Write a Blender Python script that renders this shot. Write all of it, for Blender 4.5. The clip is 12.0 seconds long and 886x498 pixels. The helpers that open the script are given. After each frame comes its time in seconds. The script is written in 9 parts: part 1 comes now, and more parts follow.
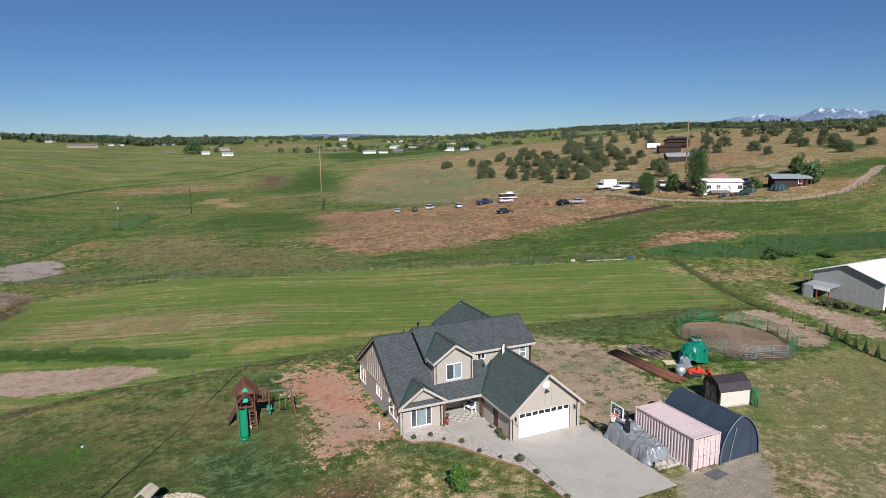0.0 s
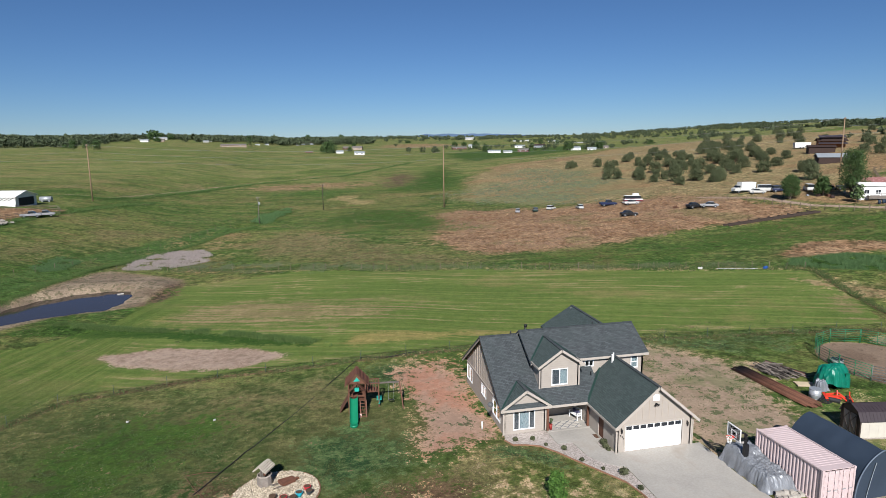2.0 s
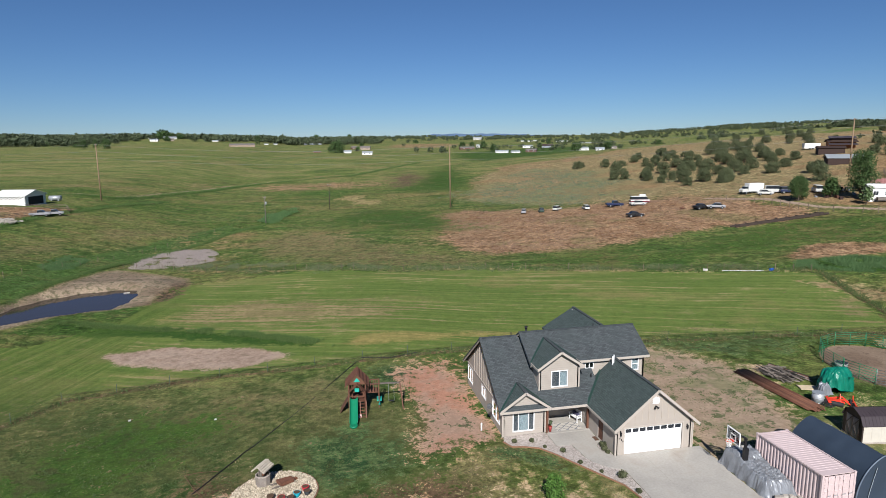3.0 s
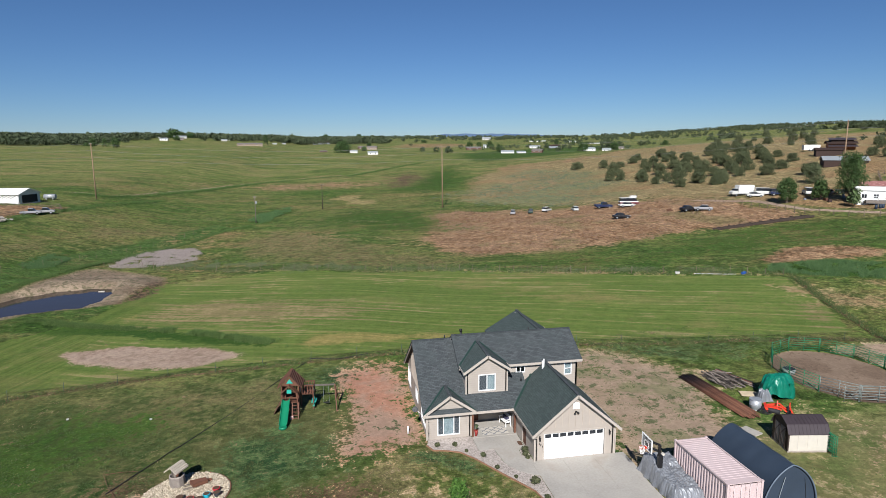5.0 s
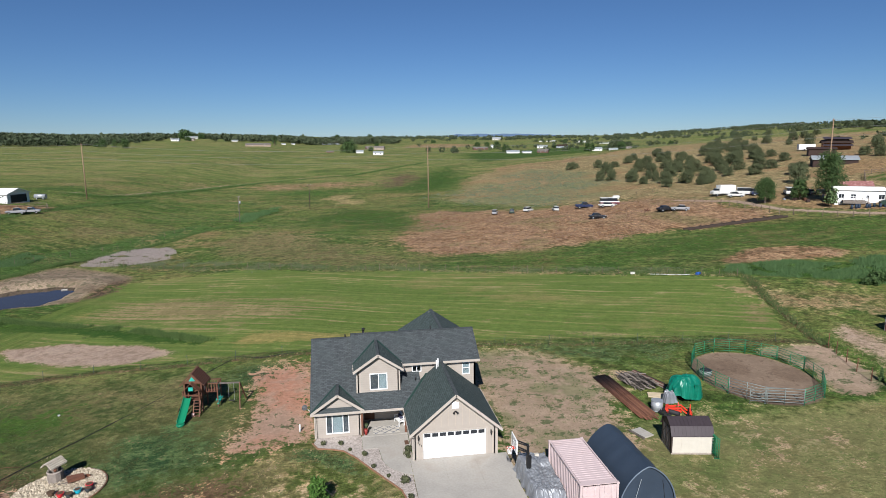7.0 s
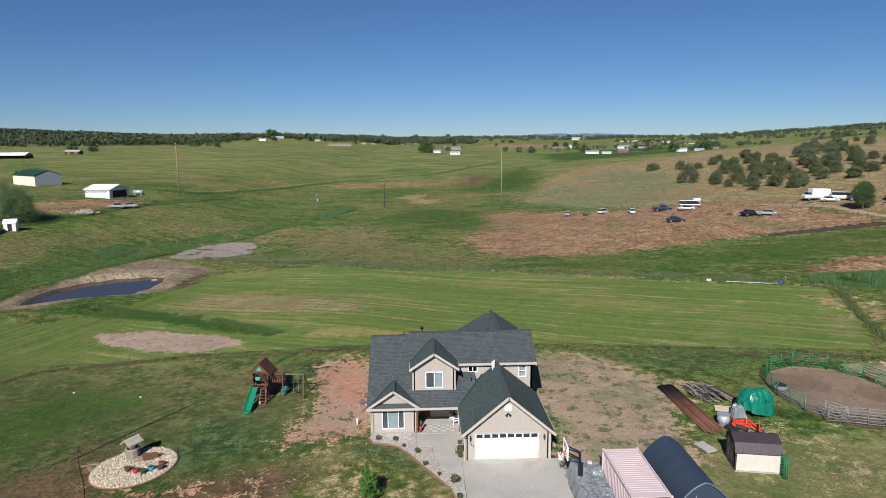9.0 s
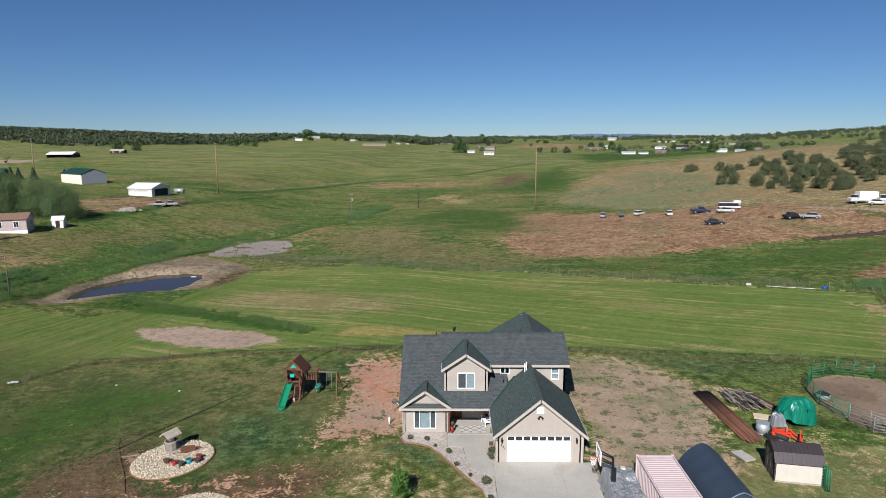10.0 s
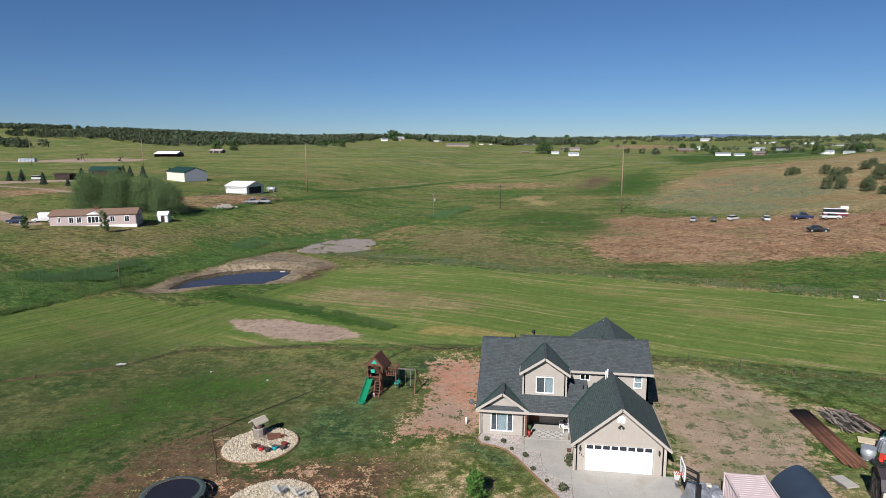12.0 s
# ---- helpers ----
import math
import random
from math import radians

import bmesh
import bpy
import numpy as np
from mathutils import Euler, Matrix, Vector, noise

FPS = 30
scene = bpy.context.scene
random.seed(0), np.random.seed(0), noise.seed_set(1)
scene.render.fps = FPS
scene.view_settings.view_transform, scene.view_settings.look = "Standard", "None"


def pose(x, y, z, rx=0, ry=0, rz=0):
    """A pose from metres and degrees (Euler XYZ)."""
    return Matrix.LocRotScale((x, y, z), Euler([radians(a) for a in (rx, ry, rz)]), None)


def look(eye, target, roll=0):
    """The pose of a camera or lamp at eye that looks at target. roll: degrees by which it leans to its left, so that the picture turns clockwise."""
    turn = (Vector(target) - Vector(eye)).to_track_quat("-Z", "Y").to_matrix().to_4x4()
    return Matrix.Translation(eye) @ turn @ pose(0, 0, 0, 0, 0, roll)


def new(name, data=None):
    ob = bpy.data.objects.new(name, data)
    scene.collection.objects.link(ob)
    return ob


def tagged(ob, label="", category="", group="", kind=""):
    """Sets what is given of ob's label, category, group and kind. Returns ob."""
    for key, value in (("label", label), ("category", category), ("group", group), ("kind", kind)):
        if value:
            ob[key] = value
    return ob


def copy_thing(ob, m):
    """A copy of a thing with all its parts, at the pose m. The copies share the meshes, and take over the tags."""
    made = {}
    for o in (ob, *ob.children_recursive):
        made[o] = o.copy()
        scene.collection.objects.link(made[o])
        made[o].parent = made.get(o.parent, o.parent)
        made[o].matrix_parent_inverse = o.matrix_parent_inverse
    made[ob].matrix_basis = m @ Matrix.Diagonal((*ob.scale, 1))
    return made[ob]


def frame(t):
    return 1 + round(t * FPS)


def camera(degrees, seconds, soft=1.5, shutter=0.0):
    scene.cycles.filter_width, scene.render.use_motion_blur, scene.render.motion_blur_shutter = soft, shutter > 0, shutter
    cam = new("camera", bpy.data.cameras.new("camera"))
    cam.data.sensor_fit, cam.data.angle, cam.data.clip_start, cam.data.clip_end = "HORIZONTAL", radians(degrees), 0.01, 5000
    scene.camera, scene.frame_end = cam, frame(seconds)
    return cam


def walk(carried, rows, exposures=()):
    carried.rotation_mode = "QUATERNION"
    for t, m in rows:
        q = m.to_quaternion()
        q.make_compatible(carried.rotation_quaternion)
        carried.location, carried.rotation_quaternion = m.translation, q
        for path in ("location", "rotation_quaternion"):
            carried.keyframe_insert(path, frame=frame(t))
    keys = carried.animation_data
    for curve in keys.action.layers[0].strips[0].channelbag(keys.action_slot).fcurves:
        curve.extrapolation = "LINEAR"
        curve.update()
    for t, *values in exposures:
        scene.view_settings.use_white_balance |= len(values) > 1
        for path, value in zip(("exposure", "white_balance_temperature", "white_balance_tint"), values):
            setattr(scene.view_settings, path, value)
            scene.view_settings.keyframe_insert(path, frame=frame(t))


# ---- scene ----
cam = camera(71.6, 12.0, soft=0.6)
PATH = [
    (0, (-23.993, -39.538, 23.611), (-23.195, -37.737, 23.265), -0.6),
    (0.5, (-23.389, -39.833, 23.683), (-22.751, -37.969, 23.337), -0.6),
    (1, (-23.193, -39.998, 23.677), (-22.692, -38.093, 23.333), -0.5),
    (1.5, (-23.001, -40.058, 23.739), (-22.559, -38.138, 23.395), -0.6),
    (2, (-22.946, -40.084, 23.8), (-22.525, -38.159, 23.456), -0.7),
    (2.5, (-22.878, -40.048, 23.837), (-22.469, -38.121, 23.492), -0.6),
    (3, (-22.297, -40.2, 23.9), (-21.901, -38.27, 23.556), -0.6),
    (5, (-15.411, -41.316, 24.012), (-15.05, -39.379, 23.668), -0.4),
    (5.5, (-12.916, -41.762, 23.979), (-12.563, -39.824, 23.636), -0.4),
    (6, (-10.246, -42.279, 23.965), (-9.896, -40.34, 23.621), -0.5),
    (6.5, (-7.553, -42.689, 23.897), (-7.203, -40.75, 23.553), -0.4),
    (7, (-5.35, -43.107, 23.847), (-5.034, -41.162, 23.504), -0.5),
    (9, (-3.91, -43.424, 23.957), (-3.839, -41.454, 23.615), -0.4),
    (9.5, (-3.905, -43.491, 23.987), (-3.882, -41.521, 23.646), -0.3),
    (10, (-3.955, -43.444, 24.025), (-3.991, -41.474, 23.684), -0.3),
    (10.5, (-4.018, -43.511, 24.016), (-4.159, -41.544, 23.677), -0.3),
    (11, (-4.023, -43.484, 24.041), (-4.263, -41.528, 23.702), -0.2),
    (11.5, (-3.99, -43.498, 24.057), (-4.269, -41.546, 23.719), -0.2),
    (12, (-3.987, -43.49, 24.079), (-4.284, -41.541, 23.741), -0.2),
]
walk(cam, [(t, look(eye, target, roll)) for t, eye, target, roll in PATH])

# ---- world and sun ----
SUN_DIR = Vector((-0.215, -0.78, 0.585)).normalized()
world = bpy.data.worlds.new("world")
scene.world = world
world.use_nodes = True
wn = world.node_tree.nodes
sky = wn.new("ShaderNodeTexSky")
sky.sky_type = "NISHITA"
sky.sun_disc = False
sky.sun_elevation = math.asin(SUN_DIR.z)
sky.sun_rotation = math.atan2(SUN_DIR.x, SUN_DIR.y)
sky.altitude = 2000
sky.air_density = 1.0
sky.dust_density = 0.0
sky.ozone_density = 9.0
world.node_tree.links.new(sky.outputs["Color"], wn["Background"].inputs["Color"])
wn["Background"].inputs["Strength"].default_value = 0.045
sun = new("sun", bpy.data.lights.new("sun", "SUN"))
sun.data.energy = 4.9
sun.data.angle = radians(0.53)
sun.data.color = (1.0, 0.955, 0.90)
sun.rotation_euler = (-SUN_DIR).to_track_quat("-Z", "Y").to_euler()
scene.view_settings.exposure = 0.56
scene.view_settings.use_white_balance = True
scene.view_settings.white_balance_temperature = 6250
scene.view_settings.white_balance_tint = 10


# ---- small builders ----
class Mesh:
    """Collects verts and faces for one mesh object."""

    def __init__(self):
        self.v, self.f, self.smooth = [], [], []

    def face(self, pts, smooth=False):
        n = len(self.v)
        self.v += [tuple(p) for p in pts]
        self.f.append(tuple(range(n, n + len(pts))))
        self.smooth.append(smooth)
        return self

    def box(self, x0, x1, y0, y1, z0, z1, m=None):
        c = [Vector((x, y, z)) for z in (z0, z1) for y in (y0, y1) for x in (x0, x1)]
        if m is not None:
            c = [m @ p for p in c]
        n = len(self.v)
        self.v += [tuple(p) for p in c]
        for f in ((0, 2, 3, 1), (4, 5, 7, 6), (0, 1, 5, 4), (2, 6, 7, 3), (0, 4, 6, 2), (1, 3, 7, 5)):
            self.f.append(tuple(n + i for i in f))
            self.smooth.append(False)
        return self

    def prism(self, outline, d):
        """A flat outline pushed along d."""
        d = Vector(d)
        a = [Vector(p) for p in outline]
        b = [p + d for p in a]
        n, k = len(self.v), len(a)
        self.v += [tuple(p) for p in a + b]
        self.f += [tuple(range(n + k - 1, n - 1, -1)), tuple(range(n + k, n + 2 * k))]
        self.smooth += [False, False]
        for i in range(k):
            j = (i + 1) % k
            self.f.append((n + i, n + j, n + k + j, n + k + i))
            self.smooth.append(False)
        return self

    def tube(self, p0, p1, r0, r1=None, n=8, caps=True):
        r1 = r0 if r1 is None else r1
        p0, p1 = Vector(p0), Vector(p1)
        q = (p1 - p0).to_track_quat("Z", "Y").to_matrix()
        s = len(self.v)
        for p, r in ((p0, r0), (p1, r1)):
            self.v += [tuple(p + q @ Vector((r * math.cos(a), r * math.sin(a), 0))) for a in (2 * math.pi * i / n for i in range(n))]
        for i in range(n):
            j = (i + 1) % n
            self.f.append((s + i, s + j, s + n + j, s + n + i))
            self.smooth.append(n > 5)
        if caps:
            self.f += [tuple(range(s + n - 1, s - 1, -1)), tuple(range(s + n, s + 2 * n))]
            self.smooth += [False, False]
        return self

    def path(self, pts, r, n=6):
        """One round tube swept through the points."""
        pts = [Vector(p) for p in pts]
        pts = [p for k, p in enumerate(pts) if k == 0 or (p - pts[k - 1]).length > 1e-6]
        s, last, side = len(self.v), len(pts) - 1, None
        for k, p in enumerate(pts):
            d = (pts[min(k + 1, last)] - pts[max(k - 1, 0)])
            d = d.normalized() if d.length > 1e-6 else (pts[k] - pts[k - 1]).normalized()
            side = (Vector((0, 0, 1)) if abs(d.z) < 0.9 else Vector((1, 0, 0))).cross(d) if side is None else side - d * side.dot(d)
            side = side.normalized() if side.length > 1e-6 else d.orthogonal().normalized()
            up = d.cross(side)
            self.v += [tuple(p + side * (r * math.cos(a)) + up * (r * math.sin(a))) for a in (2 * math.pi * i / n for i in range(n))]
        for k in range(last):
            for i in range(n):
                j = (i + 1) % n
                self.f.append((s + k * n + i, s + k * n + j, s + (k + 1) * n + j, s + (k + 1) * n + i))
                self.smooth.append(n > 5)
        self.f += [tuple(range(s + n - 1, s - 1, -1)), tuple(range(s + last * n, s + last * n + n))]
        self.smooth += [False, False]
        return self

    def beam(self, p0, p1, w, h):
        """A squared timber between two points."""
        p0, p1 = Vector(p0), Vector(p1)
        d = p1 - p0
        side = d.cross(Vector((0, 0, 1)))
        side = side.normalized() if side.length > 1e-6 else Vector((1, 0, 0))
        up = side.cross(d).normalized()
        o = [p0 + side * (sx * w / 2) + up * (sz * h / 2) for sx, sz in ((-1, -1), (1, -1), (1, 1), (-1, 1))]
        return self.prism(o, d)

    def grid(self, fn, nu, nv, smooth=True, closed=False):
        s = len(self.v)
        for i in range(nu + 1):
            for j in range(nv + 1):
                self.v.append(tuple(fn(i / nu, j / nv)))
        for i in range(nu):
            for j in range(nv):
                a = s + i * (nv + 1) + j
                self.f.append((a, a + nv + 1, a + nv + 2, a + 1))
                self.smooth.append(smooth)
        return self

    def data(self, name, material):
        me = bpy.data.meshes.new(name)
        me.from_pydata(self.v, [], self.f)
        me.polygons.foreach_set("use_smooth", self.smooth)
        me.materials.append(material)
        me.update()
        return me


def thing(name, label, category, at=(0, 0, 0), turn=0.0, group="", tilt=0.0):
    ob = new(name)
    ob.empty_display_size = 0.3
    ob.matrix_basis = pose(*at, 0, tilt, turn)
    return tagged(ob, label, category, group)


def part(name, mesh, material, parent, label=""):
    ob = new(name, mesh.data(name, material) if isinstance(mesh, Mesh) else mesh)
    ob.parent = parent
    return tagged(ob, label)


def single(name, mesh, material, label, category, at=(0, 0, 0), turn=0.0, group="", kind=""):
    ob = new(name, mesh.data(name, material) if isinstance(mesh, Mesh) else mesh)
    ob.matrix_basis = pose(*at, 0, 0, turn)
    return tagged(ob, label, category, group, kind)


def bevel(ob, width, segments=2):
    mod = ob.modifiers.new("bevel", "BEVEL")
    mod.width, mod.segments, mod.limit_method = width, segments, "ANGLE"
    return ob


def sstep(a, b, v):
    t = np.clip((v - a) / (b - a), 0.0, 1.0)
    return t * t * (3 - 2 * t)


# ---- materials ----
def blank(name):
    m = bpy.data.materials.new(name)
    m.use_nodes = True
    return m, m.node_tree.nodes, m.node_tree.links, m.node_tree.nodes["Principled BSDF"]


def math_node(nodes, links, op, a, b=None, clamp=False):
    n = nodes.new("ShaderNodeMath")
    n.operation, n.use_clamp = op, clamp
    for i, v in enumerate((a, b)):
        if v is None:
            continue
        if isinstance(v, (int, float)):
            n.inputs[i].default_value = v
        else:
            links.new(v, n.inputs[i])
    return n.outputs[0]


def mix_node(nodes, links, fac, a, b, blend="MIX"):
    n = nodes.new("ShaderNodeMix")
    n.data_type, n.blend_type = "RGBA", blend
    for i, v in ((0, fac), (6, a), (7, b)):
        if isinstance(v, (int, float)):
            n.inputs[i].default_value = v
        elif isinstance(v, tuple):
            n.inputs[i].default_value = (*v, 1)
        else:
            links.new(v, n.inputs[i])
    return n.outputs[2]


def noise_node(nodes, links, vec, scale, detail=3.0, rough=0.55):
    n = nodes.new("ShaderNodeTexNoise")
    n.inputs["Scale"].default_value, n.inputs["Detail"].default_value, n.inputs["Roughness"].default_value = scale, detail, rough
    links.new(vec, n.inputs["Vector"])
    return n.outputs["Fac"]


def range_node(nodes, links, v, lo, hi, to0=0.0, to1=1.0, smooth=True):
    n = nodes.new("ShaderNodeMapRange")
    n.interpolation_type = "SMOOTHSTEP" if smooth else "LINEAR"
    links.new(v, n.inputs["Value"])
    for k, x in zip((1, 2, 3, 4), (lo, hi, to0, to1)):
        n.inputs[k].default_value = x
    return n.outputs[0]


def bump_node(nodes, links, bsdf, height, strength, distance):
    n = nodes.new("ShaderNodeBump")
    n.inputs["Strength"].default_value, n.inputs["Distance"].default_value = strength, distance
    links.new(height, n.inputs["Height"])
    links.new(n.outputs["Normal"], bsdf.inputs["Normal"])


def stuff_mat(name, col, rough=0.75, metal=0.0, var=0.18, scale=2.0, fine=30.0, bump=0.15, dist=0.01, dirt=None, spec=0.35, perpiece=0.0):
    """A plain surface with variation at two scales, fine relief and, if dirt is given, stains of that colour."""
    m, nodes, links, bsdf = blank(name)
    vec = nodes.new("ShaderNodeTexCoord").outputs["Object"]
    big, small = noise_node(nodes, links, vec, scale, 4), noise_node(nodes, links, vec, fine, 3)
    both = math_node(nodes, links, "ADD", math_node(nodes, links, "MULTIPLY", big, 0.65), math_node(nodes, links, "MULTIPLY", small, 0.35))
    f = range_node(nodes, links, both, 0.3, 0.7, 1 - var, 1 + var, False)
    if perpiece:
        r = nodes.new("ShaderNodeObjectInfo").outputs["Random"]
        f = math_node(nodes, links, "MULTIPLY", f, range_node(nodes, links, r, 0, 1, 1 - perpiece, 1 + perpiece, False))
    c = nodes.new("ShaderNodeVectorMath")
    c.operation = "SCALE"
    c.inputs[0].default_value = col
    links.new(f, c.inputs["Scale"])
    out = c.outputs[0]
    if dirt:
        out = mix_node(nodes, links, range_node(nodes, links, big, 0.52, 0.75, 0, 0.8), out, dirt)
    links.new(out, bsdf.inputs["Base Color"])
    bsdf.inputs["Roughness"].default_value, bsdf.inputs["Metallic"].default_value = rough, metal
    bsdf.inputs["Specular IOR Level"].default_value = spec
    if bump:
        bump_node(nodes, links, bsdf, small, bump, dist)
    return m


def siding_mat(name, col, course=0.19):
    """Painted lap siding: a sloped face every course up the wall, its shadow line put into the colour."""
    m, nodes, links, bsdf = blank(name)
    pos = nodes.new("ShaderNodeTexCoord").outputs["Object"]
    sep = nodes.new("ShaderNodeSeparateXYZ")
    links.new(pos, sep.inputs[0])
    saw = math_node(nodes, links, "FRACT", math_node(nodes, links, "DIVIDE", sep.outputs["Z"], course))
    line = range_node(nodes, links, saw, 0.88, 0.97, 1.0, 0.82)
    big, small = noise_node(nodes, links, pos, 0.9, 4), noise_node(nodes, links, pos, 18, 3)
    f = math_node(nodes, links, "MULTIPLY", line, range_node(nodes, links, big, 0.3, 0.7, 0.93, 1.06, False))
    f = math_node(nodes, links, "MULTIPLY", f, range_node(nodes, links, small, 0.3, 0.7, 0.97, 1.03, False))
    c = nodes.new("ShaderNodeVectorMath")
    c.operation = "SCALE"
    c.inputs[0].default_value = col
    links.new(f, c.inputs["Scale"])
    links.new(c.outputs[0], bsdf.inputs["Base Color"])
    bsdf.inputs["Roughness"].default_value = 0.6
    bump_node(nodes, links, bsdf, math_node(nodes, links, "SUBTRACT", 1.0, saw), 0.4, 0.015)
    return m


def shingle_mat(name, swap):
    """Charcoal asphalt shingles in courses along x, or along y where swap is set."""
    m, nodes, links, bsdf = blank(name)
    pos = nodes.new("ShaderNodeTexCoord").outputs["Object"]
    sep = nodes.new("ShaderNodeSeparateXYZ")
    links.new(pos, sep.inputs[0])
    com = nodes.new("ShaderNodeCombineXYZ")
    links.new(sep.outputs["Y" if swap else "X"], com.inputs[0])
    links.new(math_node(nodes, links, "MULTIPLY", sep.outputs["X" if swap else "Y"], 1.22), com.inputs[1])
    brick = nodes.new("ShaderNodeTexBrick")
    brick.offset, brick.squash = 0.5, 1.0
    links.new(com.outputs[0], brick.inputs["Vector"])
    tone = ((0.036, 0.054, 0.051, 1), (0.068, 0.092, 0.087, 1)) if swap else ((0.040, 0.046, 0.050, 1), (0.072, 0.080, 0.086, 1))
    brick.inputs["Color1"].default_value, brick.inputs["Color2"].default_value, brick.inputs["Mortar"].default_value = tone[0], tone[1], (0.014, 0.020, 0.020, 1)
    for k, v in (("Scale", 1.0), ("Mortar Size", 0.012), ("Mortar Smooth", 0.3), ("Bias", -0.1), ("Brick Width", 0.30), ("Row Height", 0.15)):
        brick.inputs[k].default_value = v
    big, small = noise_node(nodes, links, pos, 0.7, 4), noise_node(nodes, links, pos, 60, 2)
    c = mix_node(nodes, links, range_node(nodes, links, big, 0.35, 0.7, 0, 0.35), brick.outputs["Color"], (0.048, 0.062, 0.062))
    c = mix_node(nodes, links, range_node(nodes, links, small, 0.4, 0.75, 0, 0.3), c, (0.11, 0.12, 0.125))
    links.new(c, bsdf.inputs["Base Color"])
    bsdf.inputs["Roughness"].default_value = 0.88
    bsdf.inputs["Specular IOR Level"].default_value = 0.25
    bump_node(nodes, links, bsdf, math_node(nodes, links, "ADD", brick.outputs["Fac"], math_node(nodes, links, "MULTIPLY", small, -0.6)), -0.5, 0.012)
    return m


def glass_mat(name, tint=(0.75, 0.8, 0.85)):
    m, nodes, links, bsdf = blank(name)
    clear, gloss, fres, mixer = nodes.new("ShaderNodeBsdfTransparent"), nodes.new("ShaderNodeBsdfGlossy"), nodes.new("ShaderNodeFresnel"), nodes.new("ShaderNodeMixShader")
    clear.inputs[0].default_value = (*tint, 1)
    gloss.inputs["Roughness"].default_value = 0.04
    fres.inputs["IOR"].default_value = 1.6
    links.new(fres.outputs[0], mixer.inputs[0])
    links.new(clear.outputs[0], mixer.inputs[1])
    links.new(gloss.outputs[0], mixer.inputs[2])
    links.new(mixer.outputs[0], nodes["Material Output"].inputs["Surface"])
    return m


def leaf_mat(name, dark, light, island=True):
    m, nodes, links, bsdf = blank(name)
    pos = nodes.new("ShaderNodeNewGeometry")
    ob = nodes.new("ShaderNodeObjectInfo").outputs["Random"]
    f = math_node(nodes, links, "ADD", math_node(nodes, links, "MULTIPLY", pos.outputs["Random Per Island"], 0.75), math_node(nodes, links, "MULTIPLY", ob, 0.25))
    links.new(mix_node(nodes, links, f, dark, light), bsdf.inputs["Base Color"])
    bsdf.inputs["Roughness"].default_value = 0.7
    bsdf.inputs["Specular IOR Level"].default_value = 0.2
    return m


SIDING = siding_mat("beige_siding", (0.352, 0.312, 0.272))
BOARD = stuff_mat("beige_board", (0.385, 0.332, 0.282), 0.6, var=0.06)
PANELWALL = stuff_mat("beige_panel_siding", (0.350, 0.310, 0.270), 0.65, var=0.05)
TRIM = stuff_mat("beige_trim", (0.395, 0.352, 0.308), 0.55, var=0.06)
WHITE = stuff_mat("white_paint", (0.78, 0.78, 0.77), 0.45, var=0.05)
VINYL = stuff_mat("white_vinyl", (0.68, 0.69, 0.69), 0.35, var=0.03)
SHINGLE_X, SHINGLE_Y = shingle_mat("charcoal_shingles", False), shingle_mat("charcoal_shingles_cross", True)
GLASS = glass_mat("window_glass")
BLIND = stuff_mat("pale_blind", (0.33, 0.38, 0.37), 0.8, var=0.06)
DIMBLIND = stuff_mat("dark_grey_blind", (0.085, 0.095, 0.10), 0.8, var=0.08)
# near-black colour that stands in for the shade inside buildings
INDOORSHADE = stuff_mat("indoor_shade", (0.03, 0.03, 0.032), 0.9, var=0.1)
CONCRETE = stuff_mat("concrete", (0.355, 0.334, 0.300), 0.85, var=0.2, scale=0.35, fine=6, bump=0.1, dirt=(0.29, 0.255, 0.215))
BLACK = stuff_mat("black_metal", (0.012, 0.012, 0.013), 0.45, var=0.2)
STEEL = stuff_mat("galvanised_steel", (0.36, 0.38, 0.40), 0.5, 0.45, var=0.15)
WOOD = stuff_mat("redwood", (0.115, 0.050, 0.030), 0.7, var=0.3, scale=1.5, fine=14)
GREYWOOD = stuff_mat("weathered_wood", (0.22, 0.19, 0.165), 0.85, var=0.35, scale=2, fine=18, perpiece=0.5)
POSTWOOD = stuff_mat("post_wood", (0.13, 0.10, 0.075), 0.9, var=0.3, scale=2, fine=18, perpiece=0.3)
POLEWOOD = stuff_mat("pole_wood", (0.23, 0.155, 0.10), 0.85, var=0.25, scale=1, fine=12)
GREENPLASTIC = stuff_mat("green_plastic", (0.01, 0.17, 0.085), 0.35, var=0.1)
TEALPLASTIC = stuff_mat("teal_plastic", (0.03, 0.33, 0.26), 0.4, var=0.1)
REDPAINT = stuff_mat("red_paint", (0.62, 0.045, 0.02), 0.5, var=0.15)
PANELGREY = stuff_mat("dull_galvanised_rail", (0.17, 0.195, 0.185), 0.6, 0.1, var=0.2)
WELLROOF = stuff_mat("bleached_boards", (0.44, 0.39, 0.32), 0.85, var=0.2, fine=16, perpiece=0.15)
PANELGREEN = stuff_mat("green_gate_paint", (0.012, 0.14, 0.06), 0.5, var=0.25)
RUST = stuff_mat("rusted_steel", (0.115, 0.05, 0.03), 0.85, var=0.35, scale=1.2, fine=10, perpiece=0.35)
PINK = stuff_mat("faded_pink_paint", (0.53, 0.425, 0.42), 0.55, var=0.08, scale=0.8, fine=8, dirt=(0.45, 0.35, 0.34))
CANVAS = stuff_mat("navy_canvas", (0.030, 0.044, 0.066), 0.55, var=0.15, scale=0.7, fine=20, bump=0.1)
TARPGREY = stuff_mat("silver_tarp", (0.20, 0.212, 0.232), 0.40, 0.2, var=0.3, scale=1.3, fine=14, bump=0.3, dist=0.03, spec=0.5)
